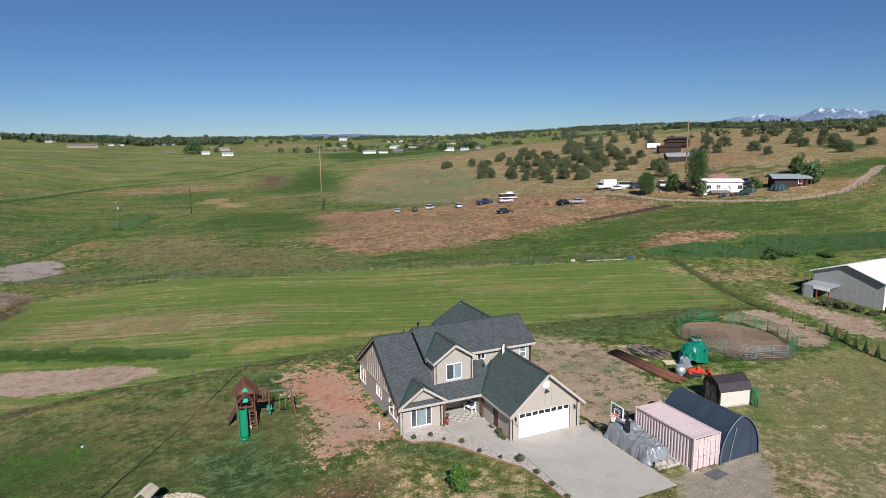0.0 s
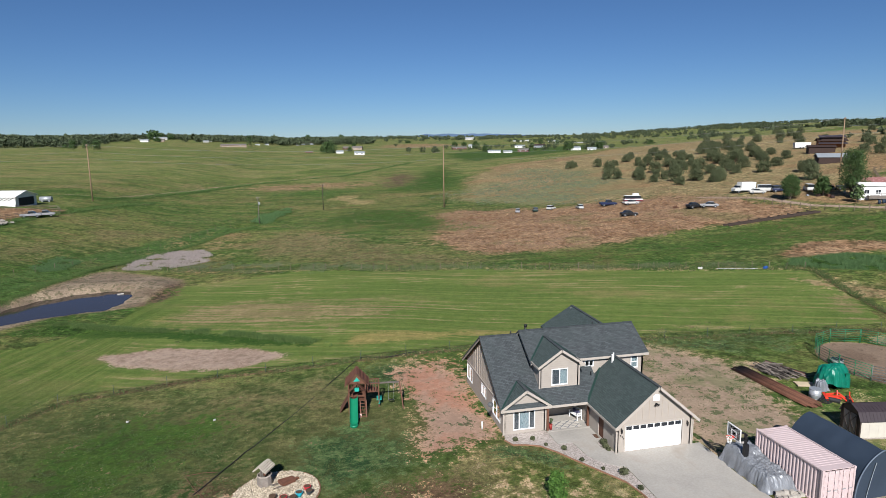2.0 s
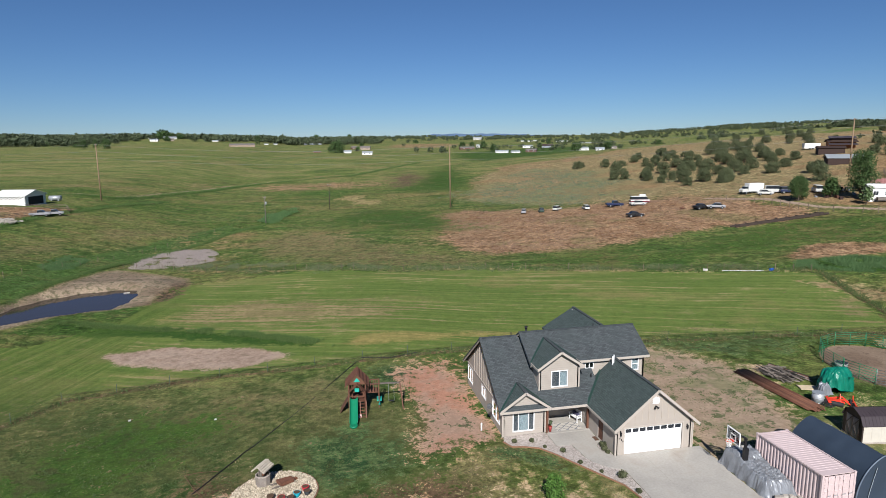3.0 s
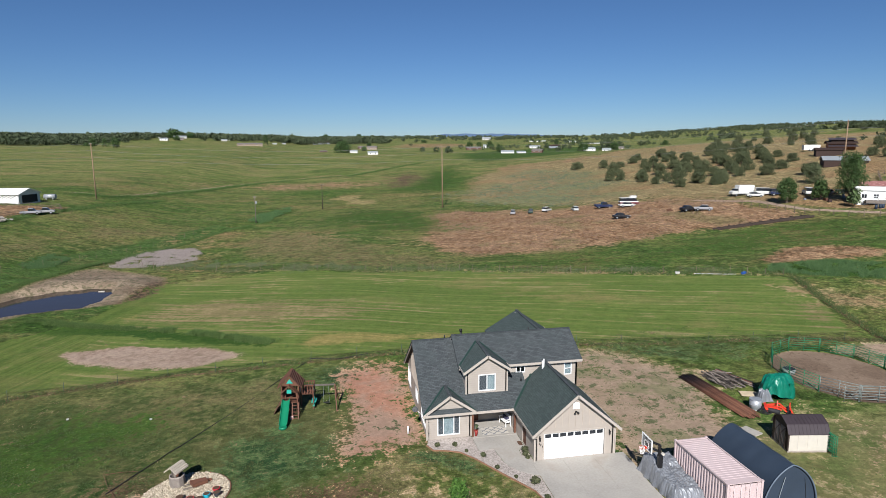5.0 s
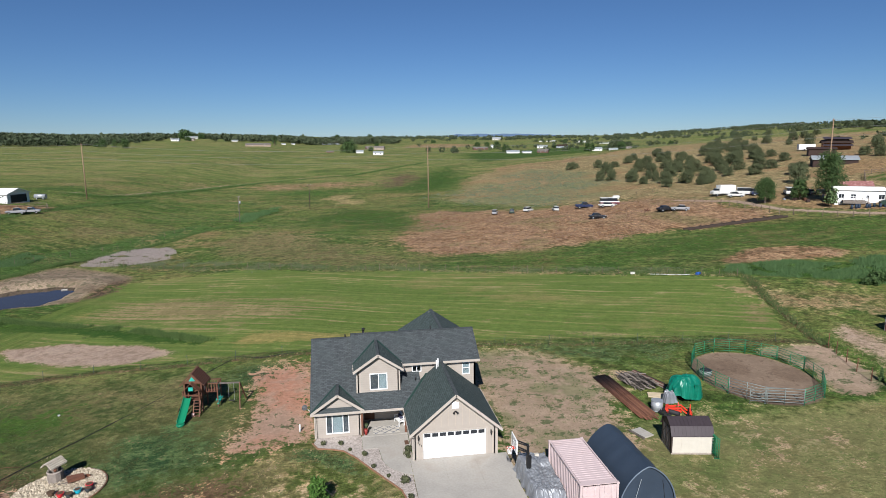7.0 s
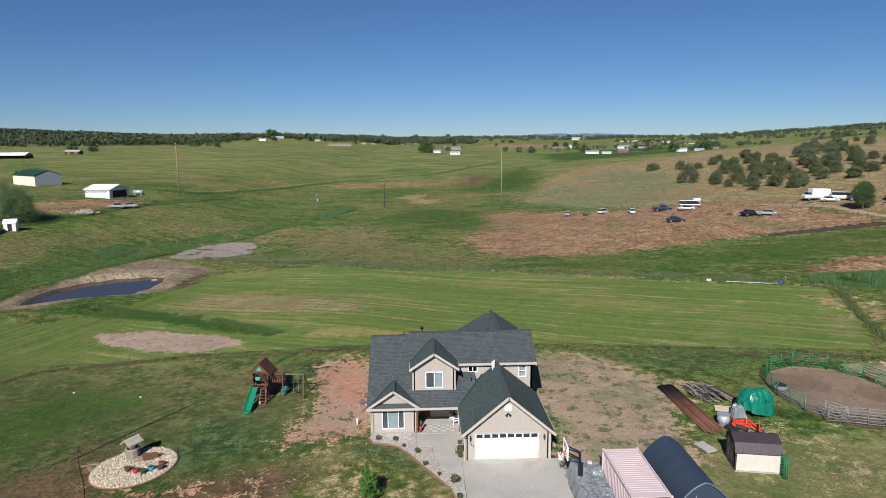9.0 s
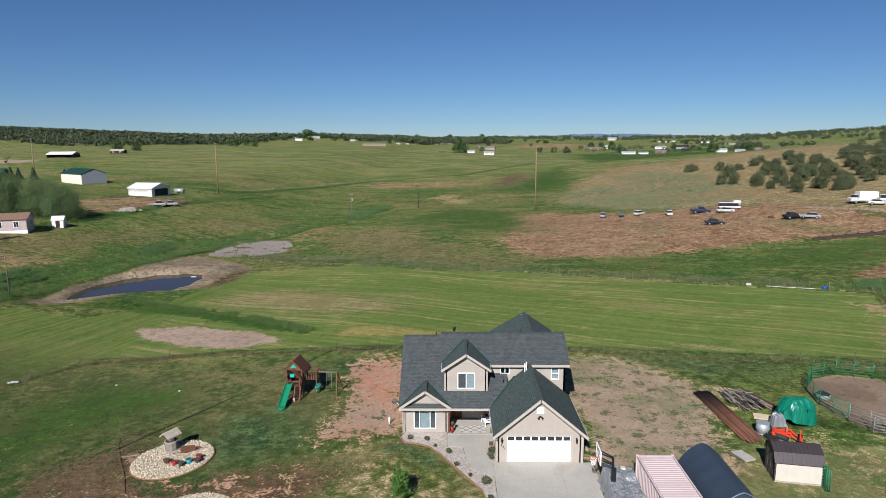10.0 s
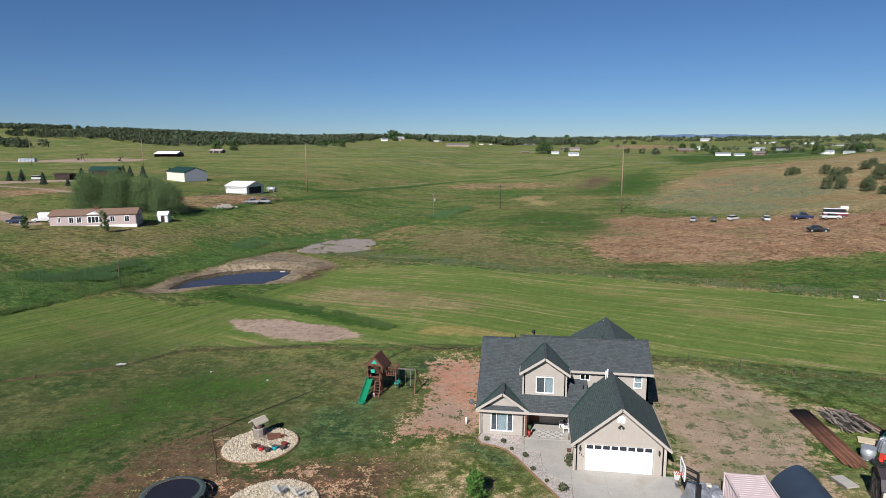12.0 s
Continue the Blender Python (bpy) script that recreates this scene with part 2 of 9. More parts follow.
TARPGREEN = stuff_mat("green_tarp", (0.004, 0.135, 0.088), 0.36, var=0.25, scale=1.5, fine=12, bump=0.3, dist=0.03, spec=0.5)
BROWNMETAL = stuff_mat("brown_metal_roof", (0.045, 0.035, 0.040), 0.5, 0.1, var=0.12)
CREAM = stuff_mat("cream_board", (0.50, 0.465, 0.405), 0.7, var=0.08)
RUBBER = stuff_mat("black_rubber", (0.018, 0.018, 0.02), 0.7, var=0.15)
TRAMPMAT = stuff_mat("trampoline_mat", (0.012, 0.012, 0.02), 0.6, var=0.12)



# ---- ground ----
POND = [(-70.6, 58.5), (-72.4, 64.5), (-72.0, 70.0), (-68.5, 75.0), (-64.5, 77.8), (-59.5, 79.2), (-56.0, 78.4), (-54.9, 75.0), (-55.2, 69.5), (-56.4, 66.0), (-60.5, 64.6), (-65.2, 62.8), (-68.4, 59.8)]
WATER_Z = -2.45


def outline_distance(x, y, outline):
    """Metres to the outline, negative inside it."""
    x, y = np.asarray(x, float), np.asarray(y, float)
    d = np.full(x.shape, 1e9)
    sign = np.zeros(x.shape, bool)
    n = len(outline)
    for i in range(n):
        (ax, ay), (bx, by) = outline[i], outline[(i + 1) % n]
        t = np.clip(((x - ax) * (bx - ax) + (y - ay) * (by - ay)) / ((bx - ax) ** 2 + (by - ay) ** 2), 0, 1)
        d = np.minimum(d, np.hypot(x - ax - t * (bx - ax), y - ay - t * (by - ay)))
        cross = (ay > y) != (by > y)
        with np.errstate(divide="ignore", invalid="ignore"):
            sign ^= cross & (x < (bx - ax) * (y - ay) / (by - ay) + ax)
    return np.where(sign, -d, d)


def pond_distance(x, y):
    """Metres from the waterline of the pond, less than nothing in the water."""
    return outline_distance(x, y, POND) + 0.35 * np.sin(0.9 * x + 0.6 * y) * np.sin(0.7 * y - 0.4 * x)


def height(x, y):
    """Ground height: a level yard, a shallow valley to the west, a hill to the east, and a plain that climbs slowly northward."""
    x, y = np.asarray(x, float), np.asarray(y, float)
    xe = np.maximum(0.0, x)
    xm = np.minimum(xe, 170.0)
    east = 0.025 * xm + 0.00045 * xm * xm + 0.07 * np.clip(xe - 170.0, 0, 160)
    east = east * (0.25 + 0.75 * sstep(-5, 60, y)) * np.maximum(sstep(5, 20, x), sstep(17, 40, y)) * (1.0 - 0.97 * sstep(230, 580, y - 0.4 * np.maximum(0, x - 150)))
    east = east + 1.3 * np.exp(-(((x - 85) / 35) ** 2) - ((y - 118) / 35) ** 2)
    wx = np.maximum(0.0, -x - 8)
    west = -2.2 * sstep(0, 40, wx) * (1 - 0.6 * sstep(110, 160, y)) + 6.5 * sstep(45, 110, wx) + 0.012 * np.clip(wx - 100, 0, 300)
    west = west * (sstep(-40, 40, y) * 0.9 + 0.1)
    yc = np.minimum(y, 2400.0)
    north = 0.0165 * np.maximum(0.0, yc - 170.0) * sstep(150, 400, y) + 0.004 * np.maximum(0.0, yc - 100)
    dip = -1.2 * np.exp(-(((x - 5) / 60) ** 2) - ((y - 165) / 70) ** 2)
    rise = 5.0 * np.exp(-(((x + 315) / 130) ** 2) - ((y - 1230) / 140) ** 2)
    h = east + west + north + dip + rise
    d = pond_distance(x, y)
    level = sstep(10.0, 2.0, d)
    h = h * (1 - level) + (WATER_Z + 0.22) * level
    far_side = sstep(-6, 4, (y - 69) - 0.55 * (x + 63))
    bank = sstep(0.3, 1.9, d) * sstep(10.0, 4.5, d) * far_side
    return h + 0.85 * bank - 1.6 * sstep(1.0, -1.2, d)


def ground_z(x, y):
    return float(height(x, y))


def inside(x, y, outline, soft):
    """0.5 on the outline, rising to 1 inside and falling to 0 outside over the given width."""
    return np.clip(0.5 - outline_distance(x, y, outline) / (2 * soft), 0, 1)


def along(x, y, line, half, soft):
    """A band of the given half width along a line."""
    d = np.full(x.shape, 1e9)
    for (ax, ay), (bx, by) in zip(line, line[1:]):
        t = np.clip(((x - ax) * (bx - ax) + (y - ay) * (by - ay)) / ((bx - ax) ** 2 + (by - ay) ** 2), 0, 1)
        d = np.minimum(d, np.hypot(x - ax - t * (bx - ax), y - ay - t * (by - ay)))
    return np.clip(0.5 + (half - d) / (2 * soft), 0, 1)


def oval(x, y, cx, cy, a, b, turn=0.0, soft=0.4):
    c, s = math.cos(radians(turn)), math.sin(radians(turn))
    u, v = (x - cx) * c + (y - cy) * s, -(x - cx) * s + (y - cy) * c
    return np.clip(0.5 + (1 - np.hypot(u / a, v / b)) / (2 * soft), 0, 1)


def spread(lo, hi, near0, near1, step, grow):
    """Coordinates close together between near0 and near1, and ever wider apart to lo and hi."""
    mid = list(np.arange(near0, near1 + step / 2, step))
    up, down, s = [], [], step
    while (up or mid)[-1] < hi:
        s *= grow
        up.append((up or mid)[-1] + s)
    s = step
    while (down[-1] if down else mid[0]) > lo:
        s *= grow
        down.append((down[-1] if down else mid[0]) - s)
    return np.array(down[::-1] + mid + up)


FAR_FENCE = [(-63, 98.5), (-54.7, 98.1), (-25.3, 83.7), (-7.5, 73.5), (6.2, 71.5), (21, 63.2), (37.5, 54.1), (51, 47.1), (57.5, 42.7)]
NEAR_FENCE = [(-75, 1), (-63, 11), (-53, 19), (-48.3, 26.4), (-41.5, 27.6), (-34.4, 28.0), (-26.1, 26.9), (-18.4, 26.6), (-10, 26.5), (3, 26), (12.4, 25.2), (19.1, 22.9), (30.6, 21.0), (40, 19), (47.9, 16.2)]
WEST_DITCH = [(-80.0, 31.5), (-79.6, 41.8), (-81.2, 60.6), (-74.0, 85.9), (-66.5, 100.2), (-56.2, 123.9), (-40.7, 166.2), (-21.6, 201.2)]
BARN_DITCH = [(-112, 106), (-104.2, 120.6), (-100.4, 144.0), (-89.8, 188.5), (-80, 215)]
EAST_DITCH = [(57.5, 42.7), (54, 35), (51.4, 26.9), (48.2, 18.0), (47.9, 15.2)]
ROAD = [(88, 118), (97.9, 105.5), (98.2, 88.1), (104.6, 76.7), (111.8, 65.1), (118.0, 60.6), (126.9, 58.3), (139, 62), (160, 70)]
TRACK = [(-112, 216), (-98, 214), (-90, 226), (-86.5, 241), (-76.3, 268.3), (-66.9, 298.5), (-54.6, 322), (-38.2, 333.3), (-4.0, 351.3), (14.7, 380.4), (32.2, 414.5), (60, 470)]
FIELD_EDGE = [(-86.0, 16.0), (-80.0, 31.6), (-78.7, 36.2), (-77.6, 41.1), (-76.7, 46.3), (-75.9, 54.5), (-74.8, 65.0), (-71.2, 76.8), (-69.8, 85.8), (-68.1, 94.0), (-66.2, 101.3), (-64.1, 105.4), (-58.2, 119.7), (-52.0, 130.0), (-47.8, 142.5), (-39.6, 155.8), (-34.2, 165.1)]
WET = [(-84, 26), (-79.2, 36.8), (-77.1, 46.8), (-76.4, 55.3), (-75.3, 65.8), (-71.7, 77.9), (-70.6, 87.4), (-68.9, 95.8), (-66, 103), (-60, 118), (-50, 138), (-42, 152), (-50, 158), (-62, 136), (-75.8, 104), (-78.6, 89.3), (-80.2, 80.2), (-84.5, 72.5), (-89.2, 60.3), (-92.6, 52.0), (-97, 44)]
REED_WEST = [(-91.5, 47.1), (-91.5, 52.0), (-87.0, 54.6), (-85.6, 63.5), (-84.7, 69.1), (-82.6, 69.9), (-79.5, 65.4), (-80.1, 59.0), (-80.0, 54.2), (-83.6, 49.1), (-87.3, 46.0)]
REED_POOL = [(-78.6, 96.1), (-78.5, 103.5), (-75.6, 110.5), (-71.8, 104.7), (-71.8, 95.7), (-75.3, 92.6)]
REED_DEAD = [(-62.0, 97.5), (-61.5, 107), (-59.0, 116), (-55.0, 120), (-49.5, 120.5), (-46.5, 114.5), (-46.0, 105.0), (-50.5, 100.2), (-56.4, 98.0)]
REED_EAST = [(55.8, 46.7), (59.2, 49.9), (68.8, 48.2), (73.7, 43.5), (81.5, 45.0), (88.8, 39.6), (101.1, 34.0), (116, 26), (110, 20), (92.5, 27.4), (80.4, 31.3), (74.3, 32.2), (69.8, 33.0), (66.6, 37.3), (58.8, 42.7)]
CATTAIL = [(-41.2, 167.7), (-38.6, 190.7), (-30.2, 201.6), (-28.6, 190.9), (-33.1, 178.4), (-35.5, 160.7)]
SWALE = [(-60.1, 57.8), (-54.5, 55.0), (-45.6, 51.1), (-38.4, 47.8), (-31.2, 42.6), (-23.5, 35.8), (-21.5, 33.0)]
SWALE_BED = SWALE + [(-27.5, 35.7), (-32.9, 39.8), (-38.7, 43.4), (-45.0, 47.5), (-51.9, 49.5), (-57.0, 51.5), (-66, 52)]
CORD = [(-32, 3), (-30.1, 6.4), (-27.7, 10.4), (-24.3, 16.0), (-18.1, 27.4)]

gx = spread(-4600, 4600, -58, 62, 0.7, 1.019)
gy = spread(-700, 4700, -26, 60, 0.7, 1.019)
X, Y = np.meshgrid(gx, gy)
Z = height(X, Y)
ripple = np.array([noise.noise((a * 0.35, b * 0.35, 0.0)) * 0.05 + noise.noise((a * 0.06, b * 0.06, 3.0)) * 0.18 for a, b in zip(X.ravel(), Y.ravel())]).reshape(X.shape)
yard_flat = inside(X, Y, [(-9, -14), (13, -14), (13, 18), (-9, 18)], 3)
Z = Z + ripple * (1 - 0.95 * yard_flat)
HILL_W, HILL_E = 34.0, 42.0
# hills along the skyline: wooded ones to the north-west and north-east
R, A = np.hypot(X, Y + 40), np.degrees(np.arctan2(X, Y + 40))
Z = Z + HILL_W * sstep(700, 1700, R) * sstep(-18, -46, A) + HILL_E * sstep(800, 2300, R) * sstep(20, 44, A) - 0.004 * np.maximum(0, R - 1800)
Z = Z - 0.45 * along(X, Y, WEST_DITCH, 1.2, 1.2) - 0.4 * along(X, Y, EAST_DITCH, 0.5, 0.5) - 0.3 * along(X, Y, BARN_DITCH, 1.0, 1.2)

masks = {}
masks["hay"] = np.maximum(inside(X, Y, [(-66, 30), (-50, 28), (-34, 29), (-18, 28), (3, 27.5), (12.4, 26.4), (31, 22.5), (46, 19.5), (52, 31), (55.5, 43), (37.5, 53), (21, 62), (6, 70.5), (-7.5, 72), (-25, 82), (-47, 80), (-50, 70), (-52, 55), (-60, 47)], 1.2), inside(X, Y, [(-90, -20), (-53, 18), (-50, 27), (-60, 46), (-72, 48), (-78, 40), (-100, 0)], 2.0))
masks["lush"] = np.max([inside(X, Y, [(-50.5, -1), (-47, 5.7), (-46.5, 11.3), (-44.9, 16.9), (-41.0, 20.4), (-36.5, 19.7), (-30.8, 17), (-30.3, 13.5), (-34.0, 10.2), (-36.9, 6.9), (-37.9, 2.5), (-39.2, -0.9), (-41.9, -4.9), (-44, -9), (-60, -20)], 4.5) * 0.66,
                        # the FIELD_EDGE strip is long grass whose dark green also paints the edge's shadow line
                        inside(X, Y, SWALE_BED, 1.5), inside(X, Y, REED_WEST, 2.0), inside(X, Y, REED_POOL, 2.0), inside(X, Y, REED_EAST, 2.0), inside(X, Y, CATTAIL, 4.0), along(X, Y, FIELD_EDGE, 0.9, 1.2) * 0.95, along(X, Y, BARN_DITCH, 2.2, 3.0), along(X, Y, [(x + 2.5, y - 5.0) for x, y in TRACK], 2.6, 2.6) * 0.9,
                        inside(X, Y, [(25.3, 231), (46.2, 234.6), (60, 270), (68, 338), (74.9, 382), (113, 420), (190, 520), (293, 664), (400, 770), (480, 940), (282, 800), (128, 650), (95, 424), (58, 372), (33, 308), (18, 265), (8.1, 246.6)], 14) * 0.70, inside(X, Y, [(56.5, 77.6), (67.0, 79.0), (86.1, 78.0), (91.7, 75), (102.2, 66.0), (110.5, 56.0), (131.4, 50), (101.1, 32.7), (88.8, 38.4), (81.9, 48.0), (72.1, 59.5), (56.1, 54.7), (39.2, 68.6)], 5) * 0.50, inside(X, Y, [(-16.1, 181.6), (3.7, 193.2), (20.9, 167.7), (17.2, 143.0), (8.8, 126.9), (-1.7, 137.5), (-13.1, 146.3), (-22.2, 140.6), (-18.6, 160.4)], 9) * 0.6,
                        oval(X, Y, 30, 72, 26, 11, -24, 0.6) * 0.32, oval(X, Y, 6, 142, 26, 18, 0, 0.8) * 0.55, oval(X, Y, 12, 12.5, 1.1, 5.5, 12, 0.8) * 0.85, oval(X, Y, -10.5, 3.2, 2.0, 1.4, -30, 0.8), inside(X, Y, [(149, 124), (158, 99), (174, 78), (169, 68), (147, 58), (141, 72), (138, 91), (140, 112)], 4) * 0.52, inside(X, Y, [(186, 98), (228, 108), (216, 128), (196, 113)], 5) * 0.65], axis=0)
masks["clover"] = np.max([inside(X, Y, [(-24.5, 2.9), (-24.7, 6.8), (-22.7, 9.8), (-18.5, 11), (-15.6, 6.3), (-16.6, 3.9), (-14.6, 1.8), (-18.2, 1.2), (-21.7, 0.6)], 2.6) * 0.8, inside(X, Y, [(14, 24.2), (36, 20.5), (34, 18), (28.5, 15), (24.5, 15), (19, 18)], 1.6) * 0.6, oval(X, Y, -14.5, 21, 4, 3, 0, 0.7),
                          inside(X, Y, [(-11, 3.4), (-8.7, 3.6), (-6.2, 2.0), (-4.4, -0.6), (-3.4, -2.6), (-5.5, -1.9), (-8.4, 0.8)], 1.2) * 0.75], axis=0)
masks["lawn"] = inside(X, Y, [(-11.8, 4.3), (-8.7, 4.2), (-6.2, 2.3), (-4.2, -0.5), (-2.7, -2.8), (-1.6, -4.6), (-1.0, -12), (-16, -14), (-15, -2.2)], 1.3)
masks["red"] = np.max([inside(X, Y, [(-16, 22), (-11, 23.5), (-8.3, 19), (-8.2, 12.7), (-8.2, 4.6), (-9.8, 4.3), (-13.2, 3.0), (-15.2, 3.3), (-15.2, 5.2), (-14.2, 7.7), (-14.2, 12.2), (-15.0, 16.0)], 2.6) * 0.92, inside(X, Y, [(-14, 25.5), (-7, 25.5), (-6.5, 20), (-12, 19)], 2.5) * 0.6, along(X, Y, [(-30, 2), (-24, -3.2), (-20, -2.4)], 0.4, 0.6) * 0.9, inside(X, Y, [(-33, -3), (-29, -1.5), (-24, -3), (-18, -1.5), (-14, 1), (-14, -6), (-22, -12), (-32, -12)], 3) * 0.42], axis=0)
masks["brown"] = np.max([inside(X, Y, [(-37, -1.6), (-35.3, 2.6), (-31.2, 6.5), (-25, -2), (-19.2, 0), (-14.8, 1.2), (-11.5, -1.4), (-14, -9), (-27.2, -14), (-38, -14)], 3.2) * 0.86,
                                                  along(X, Y, NEAR_FENCE, 0.55, 0.45) * 0.95, along(X, Y, EAST_DITCH, 0.5, 0.4)], axis=0)
masks["pale"] = np.max([inside(X, Y, [(-50, 41), (-41.6, 41.8), (-31.4, 37.4), (-25.8, 32.2), (-31, 29.8), (-38, 32), (-46.6, 36.6)], 1.8), along(X, Y, ROAD, 1.4, 1.4) * 0.9, along(X, Y, TRACK, 1.1, 2.2) * 0.8,
                        inside(X, Y, [(-372, 342), (-362, 392), (-330, 408), (-300, 396), (-296, 366), (-326, 352)], 8), along(X, Y, [(-333, 366), (-360, 350), (-420, 345)], 3, 3), inside(X, Y, [(-262, 190), (-228, 222), (-214, 214), (-246, 180)], 5) * 0.9, along(X, Y, [(-262, 190), (-200, 175), (-150, 150)], 2.0, 2.0), along(X, Y, [(-130, 92), (-160, 112), (-175, 118)], 3.0, 2.5),
                        inside(X, Y, [(56, 22), (57, 6), (49, -3), (47.5, 5), (49, 12), (50, 20)], 2.5) * 0.62], axis=0)
masks["mud"] = np.maximum(inside(X, Y, [(-73.6, 51.6), (-74.9, 58.0), (-74.2, 64.6), (-73.0, 70.9), (-70.6, 76.8), (-68.8, 82.3), (-67.8, 88.7), (-66.0, 94.6), (-63.2, 97.0), (-59.0, 94.6), (-53.6, 91.9), (-47.6, 86.3), (-47.2, 80.2), (-49.4, 75.2), (-50.4, 70.2), (-49.9, 66.7), (-54.0, 64.6), (-62.1, 62.6), (-67.5, 55.3), (-71.2, 52.2)], 1.6) * 0.98, sstep(1.6, 0.6, pond_distance(X, Y)))
masks["west_field"] = sstep(-42, -52, X)
masks["stubble"] = np.max([inside(X, Y, [(-48.7, 55.3), (-42.3, 63.0), (-30.2, 64.2), (-16.8, 54.7), (-8.9, 46.4), (-11.9, 40.9), (-26.0, 42.6), (-39.2, 48.3)], 5) * 0.62, along(X, Y, [(-60, 36), (-45, 28.5), (-28, 29)], 1.0, 4.0) * 0.3, inside(X, Y, [(43, 22), (46, 20), (52, 30), (48, 34)], 3) * 0.6], axis=0)
masks["wet"] = inside(X, Y, WET, 3.0)
masks["churned"] = np.max([inside(X, Y, [(-51.2, 66.5), (-51.0, 76.5), (-47.0, 84.5), (-46.2, 74.0), (-48.0, 66.2)], 1.6) * 0.62, inside(X, Y, [(14, 262), (18, 318), (36, 352), (42, 322), (31, 270)], 9) * 0.62], axis=0)
masks["dull"] = np.max([inside(X, Y, [(-36, 12), (-46, 25), (-34, 27), (-13, 25.5), (-13, 17), (-18, 14), (-26, 11)], 4) * 0.46, inside(X, Y, [(-16, -3), (-10, -2), (-6, -14), (-14, -14)], 3) * 0.5, inside(X, Y, [(-42.0, 125.5), (-31.9, 142.5), (-21.1, 129.3), (-10.6, 115.3), (-2.5, 102.0), (4, 90), (14, 80), (8, 73), (-9.7, 77.6), (-25.3, 90.7), (-38.0, 104.4)], 7) * 0.8, inside(X, Y, [(-100, 80), (-96, 108), (-84, 130), (-76, 128), (-80, 104), (-86, 84)], 6) * 0.6, inside(X, Y, [(-85, 140), (-70, 152), (-56, 150), (-62, 140), (-78, 128)], 6) * 0.7], axis=0)
masks["gold"] = np.max([inside(X, Y, [(-20.5, 33.2), (-18.1, 37.0), (-11.9, 35.8), (-4, 33.4), (4, 31), (3, 29.6), (-7.3, 30.6), (-14.4, 31.0), (-18.0, 31.2)], 1.5) * 0.72, oval(X, Y, -46, 57, 3.5, 2.0, -30, 0.8) * 0.5], axis=0)
masks["sand"] = np.max([inside(X, Y, [(116.3, 72.2), (122.9, 70.9), (130.5, 68.6), (129.9, 60.3), (123.7, 57.5), (114.7, 59.6), (109.1, 67.9)], 3) * 0.8, inside(X, Y, [(-18.2, 224), (-9.8, 240), (0.7, 240), (-2, 224), (5, 218), (1, 204), (-6.3, 203), (-10.2, 216)], 5) * 0.72, inside(X, Y, [(56, 208), (62, 244), (84, 262), (92, 240), (76, 214)], 12) * 0.62], axis=0)
masks["rust"] = np.max([inside(X, Y, [(19.5, 160), (29, 166), (52, 142), (66, 140), (92, 122), (96, 92), (91, 80), (77, 80), (63, 82.5), (37, 80.5), (14, 82), (8.5, 95), (7.5, 108)], 8), inside(X, Y, [(56.8, 54.2), (65.3, 58.1), (71.3, 59.6), (79.1, 56.0), (82.6, 49.4), (75.9, 45.5), (70.3, 47.2), (60.2, 49.9)], 2.5) * 0.75, along(X, Y, [(73, 60), (82, 70), (92, 74)], 1.6, 3.0) * 0.6, oval(X, Y, 75, 232, 40, 60, 25, 0.8) * 0.42, inside(X, Y, [(63, 913), (110, 1108), (213, 1145), (262, 1029), (168, 861)], 30) * 0.6, inside(X, Y, [(78, 330), (110, 340), (150, 330), (134, 296), (110, 318), (84, 300)], 8) * 0.6, inside(X, Y, [(-128, 150), (-118, 166), (-96, 172), (-92, 163), (-100, 142), (-111, 134)], 4), inside(X, Y, [(-205, 158), (-196, 186), (-178, 166), (-186, 142)], 4), oval(X, Y, -30, 290, 60, 22, 0, 0.8) * 0.6, oval(X, Y, -92, 74, 14, 10, 0, 0.9) * 0.45], axis=0)
masks["dry"] = np.max([inside(X, Y, [(57, 275), (102, 340), (200, 330), (330, 260), (330, 120), (190, 78), (121, 84), (92, 122), (66, 145), (38, 190)], 14), oval(X, Y, -25, 122, 34, 20, 0, 0.9) * 0.62, inside(X, Y, [(47, 40), (58, 42), (70, 38), (66, 20), (54, 24)], 4) * 0.55, along(X, Y, FAR_FENCE, 1.0, 1.6) * 0.6, oval(X, Y, 128, 70, 14, 8, -30, 0.7), inside(X, Y, [(94, 114), (101, 98), (103, 84), (112, 72), (128, 66), (138, 78), (128, 98), (112, 114)], 3)], axis=0)
masks["sage"] = inside(X, Y, [(36, 196), (60, 250), (100, 290), (112, 225), (84, 152), (52, 160)], 22)
masks["tan"] = np.max([inside(X, Y, [(39.5, 15.8), (45.0, 16.3), (47.8, 15.3), (47.1, 11.6), (46.6, 8.2), (44.9, 4.4), (41.4, 3.2), (39.4, 4.4), (41.0, 9)], 0.9), inside(X, Y, [(6, 24), (14, 22.8), (19, 17), (22, 12.5), (18, 4), (17, -1), (13, -3), (6.5, -1.5), (6.2, 17)], 3.0) * 0.9, inside(X, Y, [(13, -6), (24, -8), (40, -16), (30, -26), (8, -24), (5, -12)], 5) * 0.5, oval(X, Y, -7, -7, 6, 6, 0, 0.9) * 0.55, oval(X, Y, 26, -2, 14, 6, -15, 0.9) * 0.38], axis=0)
masks["deep"] = inside(X, Y, [(-110, -30), (-78, 10), (-60, 30), (-46, 25), (-20, 25), (-14, 12), (-15, -2), (-9, -14), (-9, -30)], 9)
masks["turf"] = inside(X, Y, [(15, -30), (60, -30), (58, 6), (44, 1), (40, 1), (28, 2), (19, 3), (15, -3)], 4)
masks["plain"] = sstep(190, 420, Y + 0.15 * np.abs(X))
masks["pen"] = oval(X, Y, 34.6, 9.5, 5.4, 6.8, 0, 0.12)
